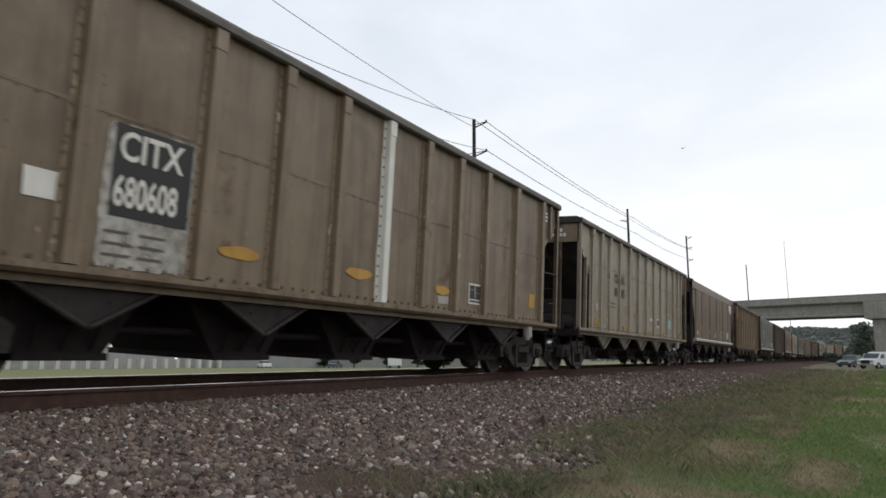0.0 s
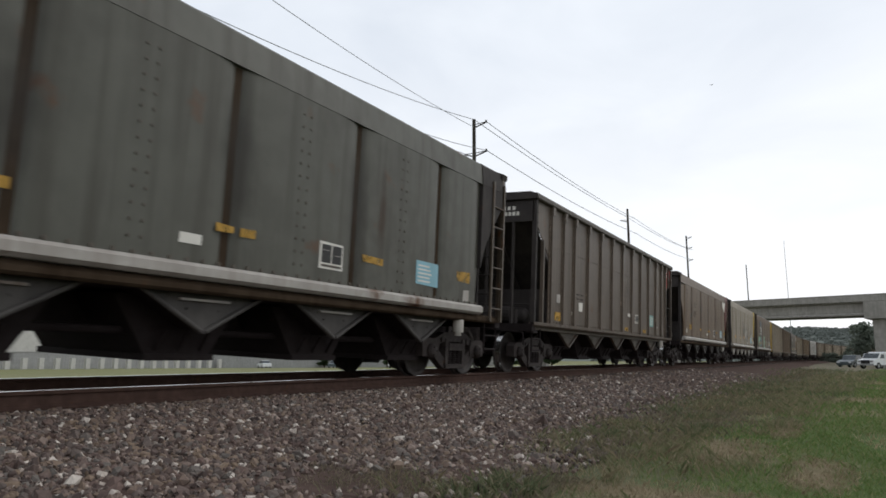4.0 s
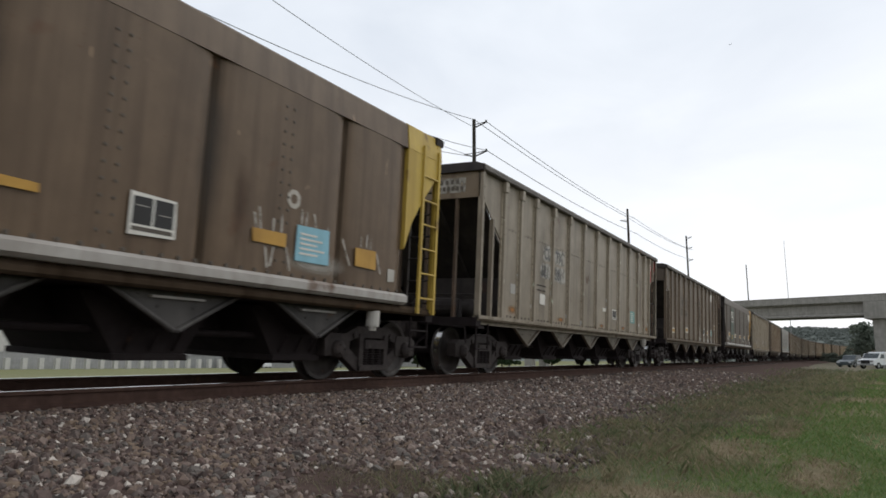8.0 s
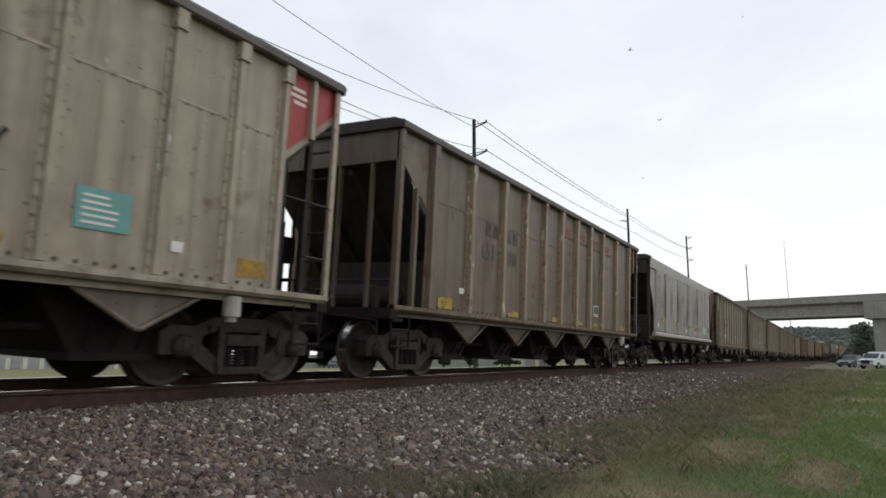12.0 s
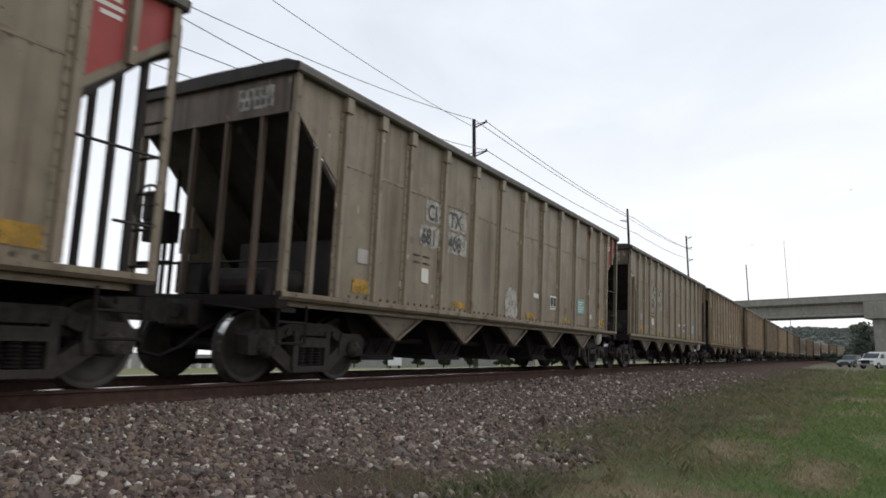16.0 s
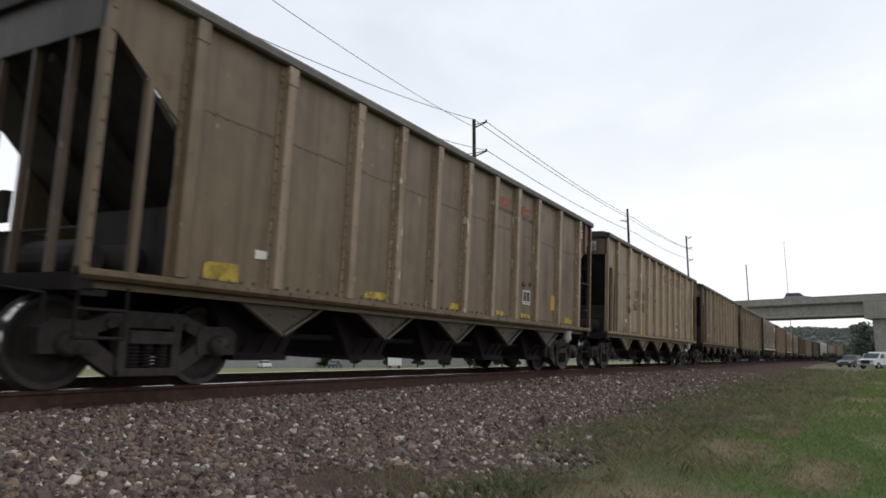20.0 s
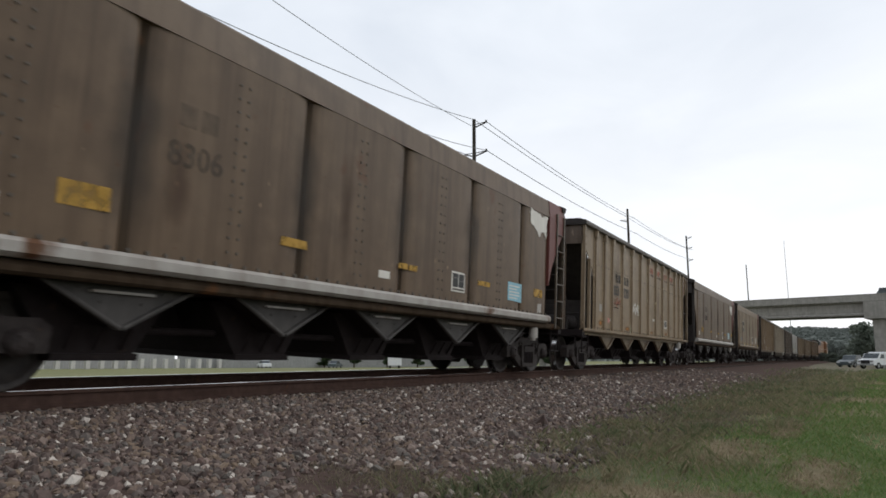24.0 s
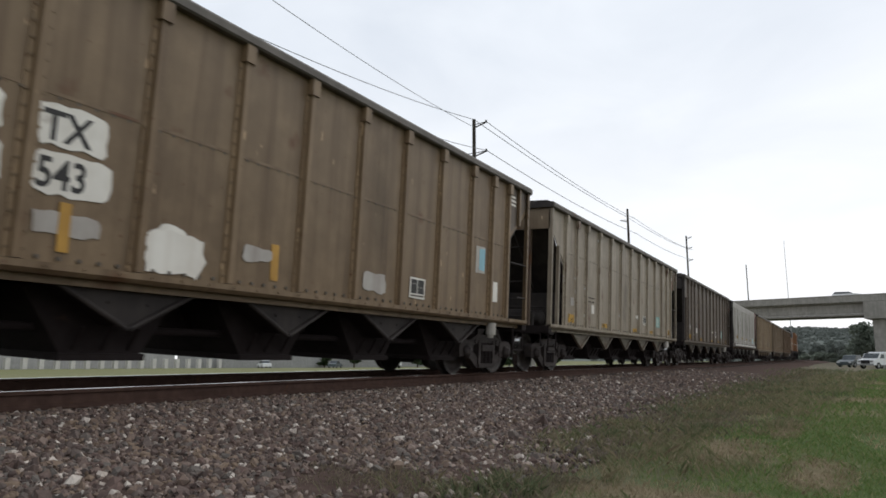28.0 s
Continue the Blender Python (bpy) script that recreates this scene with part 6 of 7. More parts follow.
    blob(c, 3.10, 1.48, 0.36, 0.60, SILL, 292, "white painted-over patch", teeth=0.15)
    ragged(c, 3.98, 4.60, 1.40, 1.60, SILL, "pale painted-over patch", 294, rough=0.025)
    plate(c, 4.20, 4.31, 1.25, 1.70, OCHRE, "yellow rub strip", 1.477)
    ragged(c, 5.06, 5.80, 1.16, 1.60, WHITE, "white painted-over patch", 291, 1.476, "pale_patch", 0.05)
    blob(c, 5.36, 1.58, 0.46, 0.20, WHITE, 297, "white painted-over patch", teeth=0.2)
    ragged(c, 6.34, 6.80, 1.45, 1.62, SILL, "pale painted-over patch", 295, rough=0.025)
    plate(c, 6.80, 6.92, 1.25, 1.70, OCHRE, "yellow rub strip")
    ragged(c, 8.66, 9.2, 1.30, 1.58, SILL, "pale painted-over patch", 296, rough=0.025)
    plate(c, 12.14, 12.50, 1.95, 2.45, PLATE)
    plate(c, 12.26, 12.50, 2.0, 2.42, BLUE, "", 1.476)
    plate(c, 12.8, 13.1, 1.45, 1.85, WHITE)
    plate(c, 9.9, 10.3, 1.30, 1.60, WHITE)
    load_box(c, 9.88, 1.29, 0.34, 1.478)
    end_number(c)
    add(c)
    # 30 to 35: last cars
    for k, tone, kind in ((30, "cream", "r"), (31, "dark", "r"), (32, "silver", "s"), (33, "tan", "r"), (34, "grey", "r"), (35, "brown", "r")):
        lab = {"cream": "pale", "dark": "dark", "silver": "silver-grey", "tan": "tan", "grey": "grey-brown", "brown": "brown"}[tone]
        if kind == "r":
            c = ribbed_car("%s ribbed steel hopper car near the train's tail" % lab, tone, rear=MAROON)
        else:
            c = smooth_car("%s smooth-sided hopper car near the train's tail" % lab, tone, MAROON)
        (usual_marks if kind == "r" else panel_marks)(c, k)
        add(c)
    return cars


def make_locomotive():
    c = thing("locomotive", "orange and black diesel locomotive pushing at the train's tail", "locomotive")
    LL = 21.0
    part("frame", Build().box(-1.5, 1.5, 0.2, LL - 0.2, 1.25, 1.55).box(-1.1, 1.1, 7.5, 13.5, 0.45, 1.25).mesh("frame", UNDER), c)
    hood = Build().prism([(-0.95, 1.55), (0.95, 1.55), (0.95, 4.15), (0.75, 4.4), (-0.75, 4.4), (-0.95, 4.15)], "y", 0.9, 15.6)
    part("long_hood", hood.mesh("long_hood", LAMP_ORANGE), c)
    part("hood_end", Build().box(-0.96, 0.96, 0.86, 0.899, 1.56, 4.16).mesh("hood_end", END_PAINT), c, None, "grimy dark brown hood end")
    part("radiator", Build().prism([(-1.5, 3.5), (1.5, 3.5), (1.5, 4.3), (1.2, 4.6), (-1.2, 4.6), (-1.5, 4.3)], "y", 1.2, 4.8).mesh("radiator", BLACK), c)
    part("cab", Build().prism([(-1.5, 1.55), (1.5, 1.55), (1.5, 4.1), (1.2, 4.6), (-1.2, 4.6), (-1.5, 4.1)], "y", 15.6, 18.2).mesh("cab", LAMP_ORANGE), c)
    for s in (-1, 1):
        for y in (15.9, 17.0):
            part("cab_window", Build().box(s * 1.5 - 0.02, s * 1.5 + 0.02, y, y + 0.8, 3.1, 3.9).mesh("cab_window", BLACK), c)
        part("handrail", Build().rod((s * 1.48, 0.4, 2.6), (s * 1.48, 15.4, 2.6), 0.025).mesh("handrail", WHITE), c)
    part("nose", Build().prism([(18.2, 1.55), (20.2, 1.55), (20.2, 2.9), (19.6, 3.3), (18.2, 3.4)], "x", -1.2, 1.2).mesh("nose", LAMP_ORANGE), c)
    for s in (-0.6, 0.6):
        part("windscreen", Build().box(s - 0.5, s + 0.5, 18.19, 18.23, 3.45, 4.1).mesh("windscreen", BLACK), c)
    for y in (0, LL):
        m = None if y == 0 else pose(0, LL, 0, 0, 0, 180)
        part("coupler", shared("coupler", coupler_mesh), c, m)
        part("pilot", Build().box(-1.45, 1.45, 0.0, 0.25, 0.25, 1.3).mesh("pilot", BLACK), c, m)
    for y in (2.6, 4.4, LL - 4.4, LL - 2.6):
        truck(c, y)
    return c


TRAIN = make_train()
LOCO = make_locomotive()

# ---- surroundings ----
CONCRETE = surface("pale_concrete", (0.235, 0.222, 0.20), (0.165, 0.156, 0.142), (0.30, 0.285, 0.26), rough=0.85, grain=2.0, streak=0.5, bump=0.2)
POLE_WOOD = surface("creosoted_pole_wood", (0.035, 0.029, 0.025), (0.020, 0.017, 0.015), (0.06, 0.05, 0.042), rough=0.85, grain=6.0, streak=0.6)
WIRE = surface("dull_wire", (0.20, 0.20, 0.21), (0.16, 0.16, 0.17), (0.24, 0.24, 0.25), rough=0.6, bump=0)
BARK = surface("bark", (0.05, 0.04, 0.03), (0.03, 0.024, 0.018), (0.08, 0.065, 0.05), rough=0.9, grain=10)
WALL_GREY = surface("grey_siding", (0.26, 0.26, 0.25), (0.19, 0.19, 0.185), (0.32, 0.32, 0.31), rough=0.8, grain=3, streak=0.4)
POST_WHITE = surface("white_post_paint", (0.42, 0.41, 0.375), (0.33, 0.32, 0.30), (0.52, 0.51, 0.48), rough=0.7, grain=5)
CAR_WHITE = surface("white_vehicle_paint", (0.62, 0.63, 0.63), (0.55, 0.56, 0.56), (0.70, 0.70, 0.70), rough=0.35, grain=3, bump=0.02)
CAR_DARK = surface("dark_vehicle_paint", (0.05, 0.065, 0.07), (0.035, 0.045, 0.05), (0.08, 0.10, 0.105), rough=0.3, grain=3, bump=0.02)
CAR_GLASS = surface("vehicle_glass", (0.04, 0.05, 0.055), (0.03, 0.035, 0.04), (0.06, 0.07, 0.075), rough=0.08, grain=2, bump=0)
RUBBER = surface("tyre_rubber", (0.02, 0.02, 0.02), (0.014, 0.014, 0.014), (0.03, 0.03, 0.03), rough=0.9, grain=20)


def leaf_material(name, *cols):
    m = bpy.data.materials.new(name)
    n, l, p = nodes_of(m)
    g = n.new("ShaderNodeNewGeometry")
    r = n.new("ShaderNodeValToRGB")
    e = r.color_ramp.elements
    while len(e) < len(cols):
        e.new(0.5)
    for i, (el, c) in enumerate(zip(e, cols)):
        el.position, el.color = i / (len(cols) - 1), (*c, 1)
    l.new(g.outputs["Random Per Island"], r.inputs["Fac"])
    l.new(r.outputs[0], p.inputs["Base Color"])
    p.inputs["Roughness"].default_value = 0.8
    p.inputs["Specular IOR Level"].default_value = 0.15
    # thin leaves let some light through
    tr = n.new("ShaderNodeBsdfTranslucent")
    l.new(r.outputs[0], tr.inputs["Color"])
    mx = n.new("ShaderNodeMixShader")
    mx.inputs["Fac"].default_value = 0.38
    l.new(p.outputs[0], mx.inputs[1])
    l.new(tr.outputs[0], mx.inputs[2])
    l.new(mx.outputs[0], n["Material Output"].inputs["Surface"])
    return m


LEAF = leaf_material("tree_leaf", (0.020, 0.034, 0.016), (0.035, 0.055, 0.024), (0.055, 0.078, 0.034))
# distance haze is mixed into these two leaf colours
LEAF_FAR = leaf_material("far_leaf_haze_tint", (0.130, 0.146, 0.132), (0.138, 0.154, 0.138), (0.148, 0.163, 0.146))
LEAF_HAZE = leaf_material("leaf_haze_tint", (0.130, 0.150, 0.120), (0.150, 0.172, 0.138), (0.172, 0.195, 0.155))
GRASS = leaf_material("grass_blade", (0.102, 0.155, 0.047), (0.124, 0.190, 0.056), (0.158, 0.222, 0.074), (0.28, 0.25, 0.135))
DRY = leaf_material("dry_blade", (0.19, 0.16, 0.085), (0.33, 0.27, 0.16), (0.42, 0.35, 0.23), (0.12, 0.14, 0.05))
WEED = leaf_material("weed_leaf", (0.110, 0.096, 0.066), (0.125, 0.128, 0.072), (0.150, 0.122, 0.084), (0.24, 0.195, 0.13))

TUFT = leaf_material("weed_tuft_leaf", (0.100, 0.126, 0.064), (0.126, 0.150, 0.076), (0.156, 0.162, 0.092), (0.24, 0.21, 0.135))
CLUMP = leaf_material("long_grass_leaf", (0.136, 0.152, 0.076), (0.164, 0.182, 0.089), (0.207, 0.202, 0.117), (0.280, 0.232, 0.150))
STRAW = leaf_material("straw_leaf", (0.185, 0.148, 0.094), (0.265, 0.215, 0.140), (0.320, 0.260, 0.175), (0.190, 0.175, 0.100))
LOW_WEED = leaf_material("low_weed_leaf", (0.170, 0.136, 0.106), (0.185, 0.158, 0.114), (0.175, 0.160, 0.108), (0.27, 0.22, 0.16))


def blades(name, spots, mat, seed):
    """Thin grass blades in one mesh. spots: x, y, z, height, width."""
    r = np.random.default_rng(seed)
    p = np.array(spots, float)
    n = len(p)
    a = r.uniform(0, 2 * np.pi, n)
    lean = r.uniform(0.4, 1.5, n) * p[:, 3]
    b = r.uniform(0, 2 * np.pi, n)
    side = np.stack([np.cos(a), np.sin(a), np.zeros(n)], 1) * p[:, 4][:, None]
    tip = np.stack([np.cos(b) * lean, np.sin(b) * lean, p[:, 3]], 1)
    mid = tip * np.array([0.35, 0.35, 0.6])
    base = p[:, :3]
    v = np.stack([base - side, base + side, base + mid + side * 0.7, base + tip, base + mid - side * 0.7], 1).reshape(-1, 3)
    f = (np.arange(n)[:, None] * 5 + np.arange(5)[None]).tolist()
    me = bpy.data.meshes.new(name)
    me.from_pydata(v.tolist(), [], f)
    me.materials.append(mat)
    return me


def in_bare(u, s):
    rag = 0.45 * noise.noise((u * 2.6, s * 2.6, 1.0)) + 0.25 * noise.noise((u * 6.0, s * 6.0, 4.0))
    return max(1.15 + rag - math.hypot((u - a) / ru, (s - b) / rs) for a, b, ru, rs in BARE)


def grass_edge(s):
    """Where the mown grass begins, metres right of the track."""
    return 5.55 + 0.065 * max(0.0, s - 9.0) + 0.25 * noise.noise((s * 0.8, 7.0, 2.5))


def build_grass():
    r = np.random.default_rng(23)
    green, dry, weed = [], [], []
    for s0, s1, per, h, w in ((-3.0, 1.8, 260, 0.03, 0.005), (1.8, 6.0, 1700, 0.026, 0.0028), (6.0, 12.0, 800, 0.034, 0.0045), (12.0, 30.0, 170, 0.06, 0.009), (30.0, 80.0, 24, 0.09, 0.02)):
        u1 = 8.2 + 0.06 * s1 + (4.0 if s1 > 12 else 0)
        n = int((s1 - s0) * (u1 - 4.3) * per)
        for u, s in zip(r.uniform(4.3, u1, n), r.uniform(s0, s1, n)):
            k = noise.noise((u * 0.55, s * 0.35, 1.7)) + 0.5 * noise.noise((u * 1.7, s * 1.3, 9.2))
            edge = min(1.0, max(0.0, (u - grass_edge(s) + 0.55 - 0.7 * k) / 1.9)) ** 1.1
            x = r.uniform()
            if x > 0.05 + 0.95 * edge:
                continue
            hh, ww = h * r.uniform(0.5, 1.7), w * r.uniform(0.6, 1.3)
            spot = (*uv_to_world(u, s, ground_z(u, s) + 0.01), hh, ww)
            bare = in_bare(u, s)
            if bare > 0 and r.uniform() < 0.3 + 0.8 * min(1.0, bare):
                if r.uniform() < 0.10:
                    dry.append((*spot[:3], hh * 0.4, ww * 0.7))
                continue
            if k < -0.36 + 0.45 * (1 - edge) or (bare > -0.2 and r.uniform() < 0.4):
                if r.uniform() < 0.5:
                    dry.append(spot)
            else:
                green.append(spot)
    # rank weeds and dead stalks along the foot of the ballast
    for s, u, k in ((8.5, 5.6, 60), (10.2, 5.9, 70), (12.6, 5.4, 70), (14.8, 5.9, 120), (16.0, 5.6, 90), (19.0, 5.9, 140), (23.0, 5.7, 150), (28.0, 6.0, 150), (34.0, 5.8, 160), (41.0, 6.1, 160), (52.0, 6.0, 160)):
        for _ in range(k * (8 if s < 25 else 3)):
            uu, sv = u + r.normal(-0.35, 0.5), s + r.normal(0, 1.3)
            weed.append((*uv_to_world(uu, sv, ground_z(uu, sv)), (0.02 + 0.09 * r.uniform() ** 2) * (1 + 0.04 * max(0, s - 15)), 0.004 + 0.0003 * s))
    # low dusky growth between the loose stones and the grass
    low, tuft = [], []
    for s0, s1, n in ((3.4, 7.0, 6500), (7.0, 12.0, 6000), (12.0, 26.0, 5200), (26.0, 60.0, 3000)):
        for sv, a in zip(r.uniform(s0, s1, n), r.uniform(-0.3, 1.7, n)):
            f = shoulder_foot(sv)
            uu = f + a * (grass_edge(sv) - f)
            k = noise.noise((uu * 1.6, sv * 1.1, 4.4))
            if a < 0.25 and r.uniform() > 0.25 + 1.6 * max(0.0, a):
                continue
            at = uv_to_world(uu, sv, ground_z(uu, sv) + 0.012)
            grow = 1 + 0.025 * sv
            if k > 0.16:
                tuft.append((*at, r.uniform(0.03, 0.11) * grow, 0.003 + 0.0004 * sv))
            elif k > -0.3:
                low.append((*at, r.uniform(0.015, 0.06) * grow, 0.0032 + 0.0004 * sv))
    for _ in range(1400):
        uu, sv = r.normal(4.55, 0.30), r.normal(3.85, 0.28)
        low.append((*uv_to_world(uu, sv, ground_z(uu, sv) + 0.035), r.uniform(0.008, 0.04), 0.0035))
    # matted straw over the worn places, ragged clumps of longer grass round them
    straw, clump = [], []
    for a, b, ru, rs in BARE:
        for _ in range(int(5200 * ru * rs / (1 + 0.02 * b * b)) + 500):
            q, d = r.uniform(0, 2 * math.pi), 1.35 * math.sqrt(r.uniform())
            uu, sv = a + ru * d * math.cos(q), b + rs * d * math.sin(q)
            if r.uniform() < 0.25 + 0.6 * noise.noise((uu * 4.0, sv * 3.0, 8.0)):
                continue
            straw.append((*uv_to_world(uu, sv, ground_z(uu, sv) + 0.008), r.uniform(0.012, 0.05), 0.0022 + 0.0003 * sv))
    for s0, s1, n in ((3.6, 6.5, 80), (6.5, 12.0, 170), (12.0, 22.0, 170), (22.0, 45.0, 150)):
        for sv in r.uniform(s0, s1, n):
            uu = grass_edge(sv) + r.uniform(-0.75, 1.2)
            if in_bare(uu, sv) > 0.25 or noise.noise((uu * 0.9, sv * 0.6, 2.2)) < -0.12:
                continue
            tall, reach = r.uniform(0.05, 0.13) * (1 + 0.012 * sv), r.uniform(0.05, 0.16) * (1 + 0.03 * sv)
            for _ in range(int(r.uniform(28, 60))):
                du, ds = r.normal(0, reach), r.normal(0, reach * 1.4)
                spot = (*uv_to_world(uu + du, sv + ds, ground_z(uu + du, sv + ds) + 0.01), tall * r.uniform(0.4, 1.1), 0.0022 + 0.0004 * sv)
                (straw if r.uniform() < 0.30 else clump).append(spot)
    thing("grass", "ragged clumps of longer dull green grass", "grass", kind="stuff", me=blades("grass_clumps", clump, CLUMP, 7))
    thing("grass", "matted dead straw over worn earth", "dry grass", kind="stuff", me=blades("straw", straw, STRAW, 8))
    thing("weeds", "dull green weed tufts between stones and grass", "weeds", kind="stuff", me=blades("weed_tufts", tuft, TUFT, 6))
    thing("weeds", "low grey-green weeds creeping over loose stones", "weeds", kind="stuff", me=blades("low_weeds", low, LOW_WEED, 4))
    thing("grass", "short green grass with clover and bare spots", "grass", kind="stuff", me=blades("grass", green, GRASS, 1))
    thing("grass", "dry straw-coloured grass among bare earth", "dry grass", kind="stuff", me=blades("dry_grass", dry, DRY, 2))
    thing("weeds", "dark rank weeds along the foot of the ballast", "weeds", kind="stuff", me=blades("weeds", weed, WEED, 3))


def crown(name, clumps, per, leaf, mat, seed):
    r = np.random.default_rng(seed)
    pts, fs = [], []
    for cx, cy, cz, rx, rz in clumps:
        for _ in range(per):
            d = r.normal(size=3)
            d /= np.linalg.norm(d)
            d *= r.uniform(0.55, 1.08)
            c = np.array((cx + d[0] * rx, cy + d[1] * rx, cz + d[2] * rz))
            a, b = r.normal(size=3), r.normal(size=3)
            a /= np.linalg.norm(a)
            b -= a * (a @ b)
            b /= np.linalg.norm(b)
            s = leaf * r.uniform(0.6, 1.4)
            i = len(pts)
            pts += [tuple(c - a * s), tuple(c + b * s * 0.6), tuple(c + a * s), tuple(c - b * s * 0.6)]
            fs.append((i, i + 1, i + 2, i + 3))
    me = bpy.data.meshes.new(name)
    me.from_pydata(pts, [], fs)
    me.materials.append(mat)
    return me


def make_tree(x, y, z, h, w, label, mat, seed, leaf=0.3, n=14):
    r = random.Random(seed)
    t = thing("tree", label, "tree", "trees beyond the track")
    t.matrix_basis = pose(x, y, z)
    b = Build()
    b.rod((0, 0, -0.3), (0, 0, h * 0.45), 0.05 * w, 8, 0.03 * w)
    for _ in range(6):
        a = r.uniform(0, 6.28)
        b.rod((0, 0, h * r.uniform(0.25, 0.45)), (0.32 * w * math.cos(a), 0.32 * w * math.sin(a), h * r.uniform(0.55, 0.8)), 0.02 * w, 5, 0.006 * w)
    part("trunk", b.mesh("trunk", BARK), t)
    cl = []
    for _ in range(n):
        a, d = r.uniform(0, 6.28), r.uniform(0, 0.36) * w
        cz = h * r.uniform(0.30, 0.86)
        k = 1.0 - 0.5 * abs(cz / h - 0.5)
        cl.append((d * math.cos(a), d * math.sin(a), cz, w * 0.20 * k, h * 0.13))
    part("crown", crown("crown", cl, 130, leaf, mat, seed), t)
    return t


def make_bridge():
    br = thing("overpass", "pale concrete road overpass with parapet and girders", "bridge", kind="structure")
    br.matrix_basis = pose(0, 136, 0, 0, 0, -11)
    b = Build()
    b.box(-75, 60, -4.6, 4.6, 9.6, 10.1)
    part("deck", b.mesh("deck", CONCRETE), br)
    for y in (-4.7, 4.4):
        b = Build().box(-75, 60, y, y + 0.3, 9.55, 10.72)
        b.box(-75, 60, y - 0.06, y + 0.36, 10.62, 10.72)
        part("parapet", b.mesh("parapet", CONCRETE), br)
    for y in (-3.6, -1.2, 1.2, 3.6):
        g = Build().prism([(y - 0.45, 7.3), (y + 0.45, 7.3), (y + 0.45, 7.5), (y + 0.12, 7.7), (y + 0.12, 9.2), (y + 0.5, 9.35), (y + 0.5, 9.6), (y - 0.5, 9.6), (y - 0.5, 9.35), (y - 0.12, 9.2), (y - 0.12, 7.7), (y - 0.45, 7.5)], "x", -75, 60)
        part("girder", g.mesh("girder", CONCRETE), br)
    for x in (7.2, -27.0, 41.0, -61.0):
        p = Build().box(x - 1.9, x + 1.9, -4.9, 4.9, 6.7, 9.5)
        part("pier_cap", p.mesh("pier_cap", CONCRETE), br)
        for y in (-3.0, 3.0):
            c = Build().box(x - 0.95, x + 0.95, y - 0.8, y + 0.8, -2.4, 6.7)
            part("pier_column", c.mesh("pier_column", CONCRETE), br)
    return br


def make_pole(x, y, top, arms, label):
    t = thing("utility_pole", label, "utility pole", "poles beside the track")
    t.matrix_basis = pose(x, y, 0)
    base = ground_z(x - TRACK_X, y)
    part("pole", Build().rod((0, 0, base - 0.4), (0, 0, top), 0.17 if y < 140 else 0.13, 10, 0.12 if y < 140 else 0.09).mesh("pole", POLE_WOOD), t)
    for dz, l0, l1 in arms:
        b = Build()
        z = top - dz
        if l1:
            b.rod((0, 0, z - 0.25), (l1, 0, z), 0.05, 6, 0.04)
            b.rod((0, 0, z - 0.02), (l1 * 0.95, 0, z + 0.02), 0.03, 5)
            for i in range(3):
                b.rod((l1 * 0.96, 0, z + 0.05 * i), (l1 * 0.96, 0, z + 0.05 * i + 0.03), 0.07, 8)
        if l0:
            b.rod((0, 0, z - 0.25), (-l0, 0, z), 0.05, 6, 0.04)
            b.rod((0, 0, z - 0.02), (-l0 * 0.95, 0, z + 0.02), 0.03, 5)
        part("bracket_arm", b.mesh("bracket_arm", POLE_WOOD), t)
    return t


def wire(p, q, sag, r=0.021):
    b = Build()
    k = 24
    pts = []
    for i in range(k + 1):
        u = i / k
        v = Vector(p).lerp(Vector(q), u)
        v.z -= sag * 4 * u * (1 - u)
        pts.append(v)
    ring4 = [(v.x + r * math.cos(a), v.y, v.z + r * math.sin(a)) for v in pts for a in (0.0, 1.57, 3.14, 4.71)]
    b.solid(ring4, [(4 * i + j, 4 * i + (j + 1) % 4, 4 * i + 4 + (j + 1) % 4, 4 * i + 4 + j) for i in range(k) for j in range(4)])
    thing("overhead_wire", "thin grey overhead power line strung between poles", "wire", "lines between the poles", me=b.mesh("overhead_wire", WIRE))


def make_wheels(t, places, r, w):
    for x, y in places:
        b = Build().lathe([(-w / 2, r * 0.6), (-w / 2, r), (w / 2, r), (w / 2, r * 0.6)], 18, (x, y, r))
        k = part("wheel", b.mesh("wheel", RUBBER), t)
        b = Build().lathe([(-w / 2 + 0.01, 0.001), (-w / 2 + 0.01, r * 0.6), (w / 2 - 0.01, r * 0.6), (w / 2 - 0.01, 0.001)], 12, (x, y, r))
        part("rim", b.mesh("rim", WALL_GREY), k)


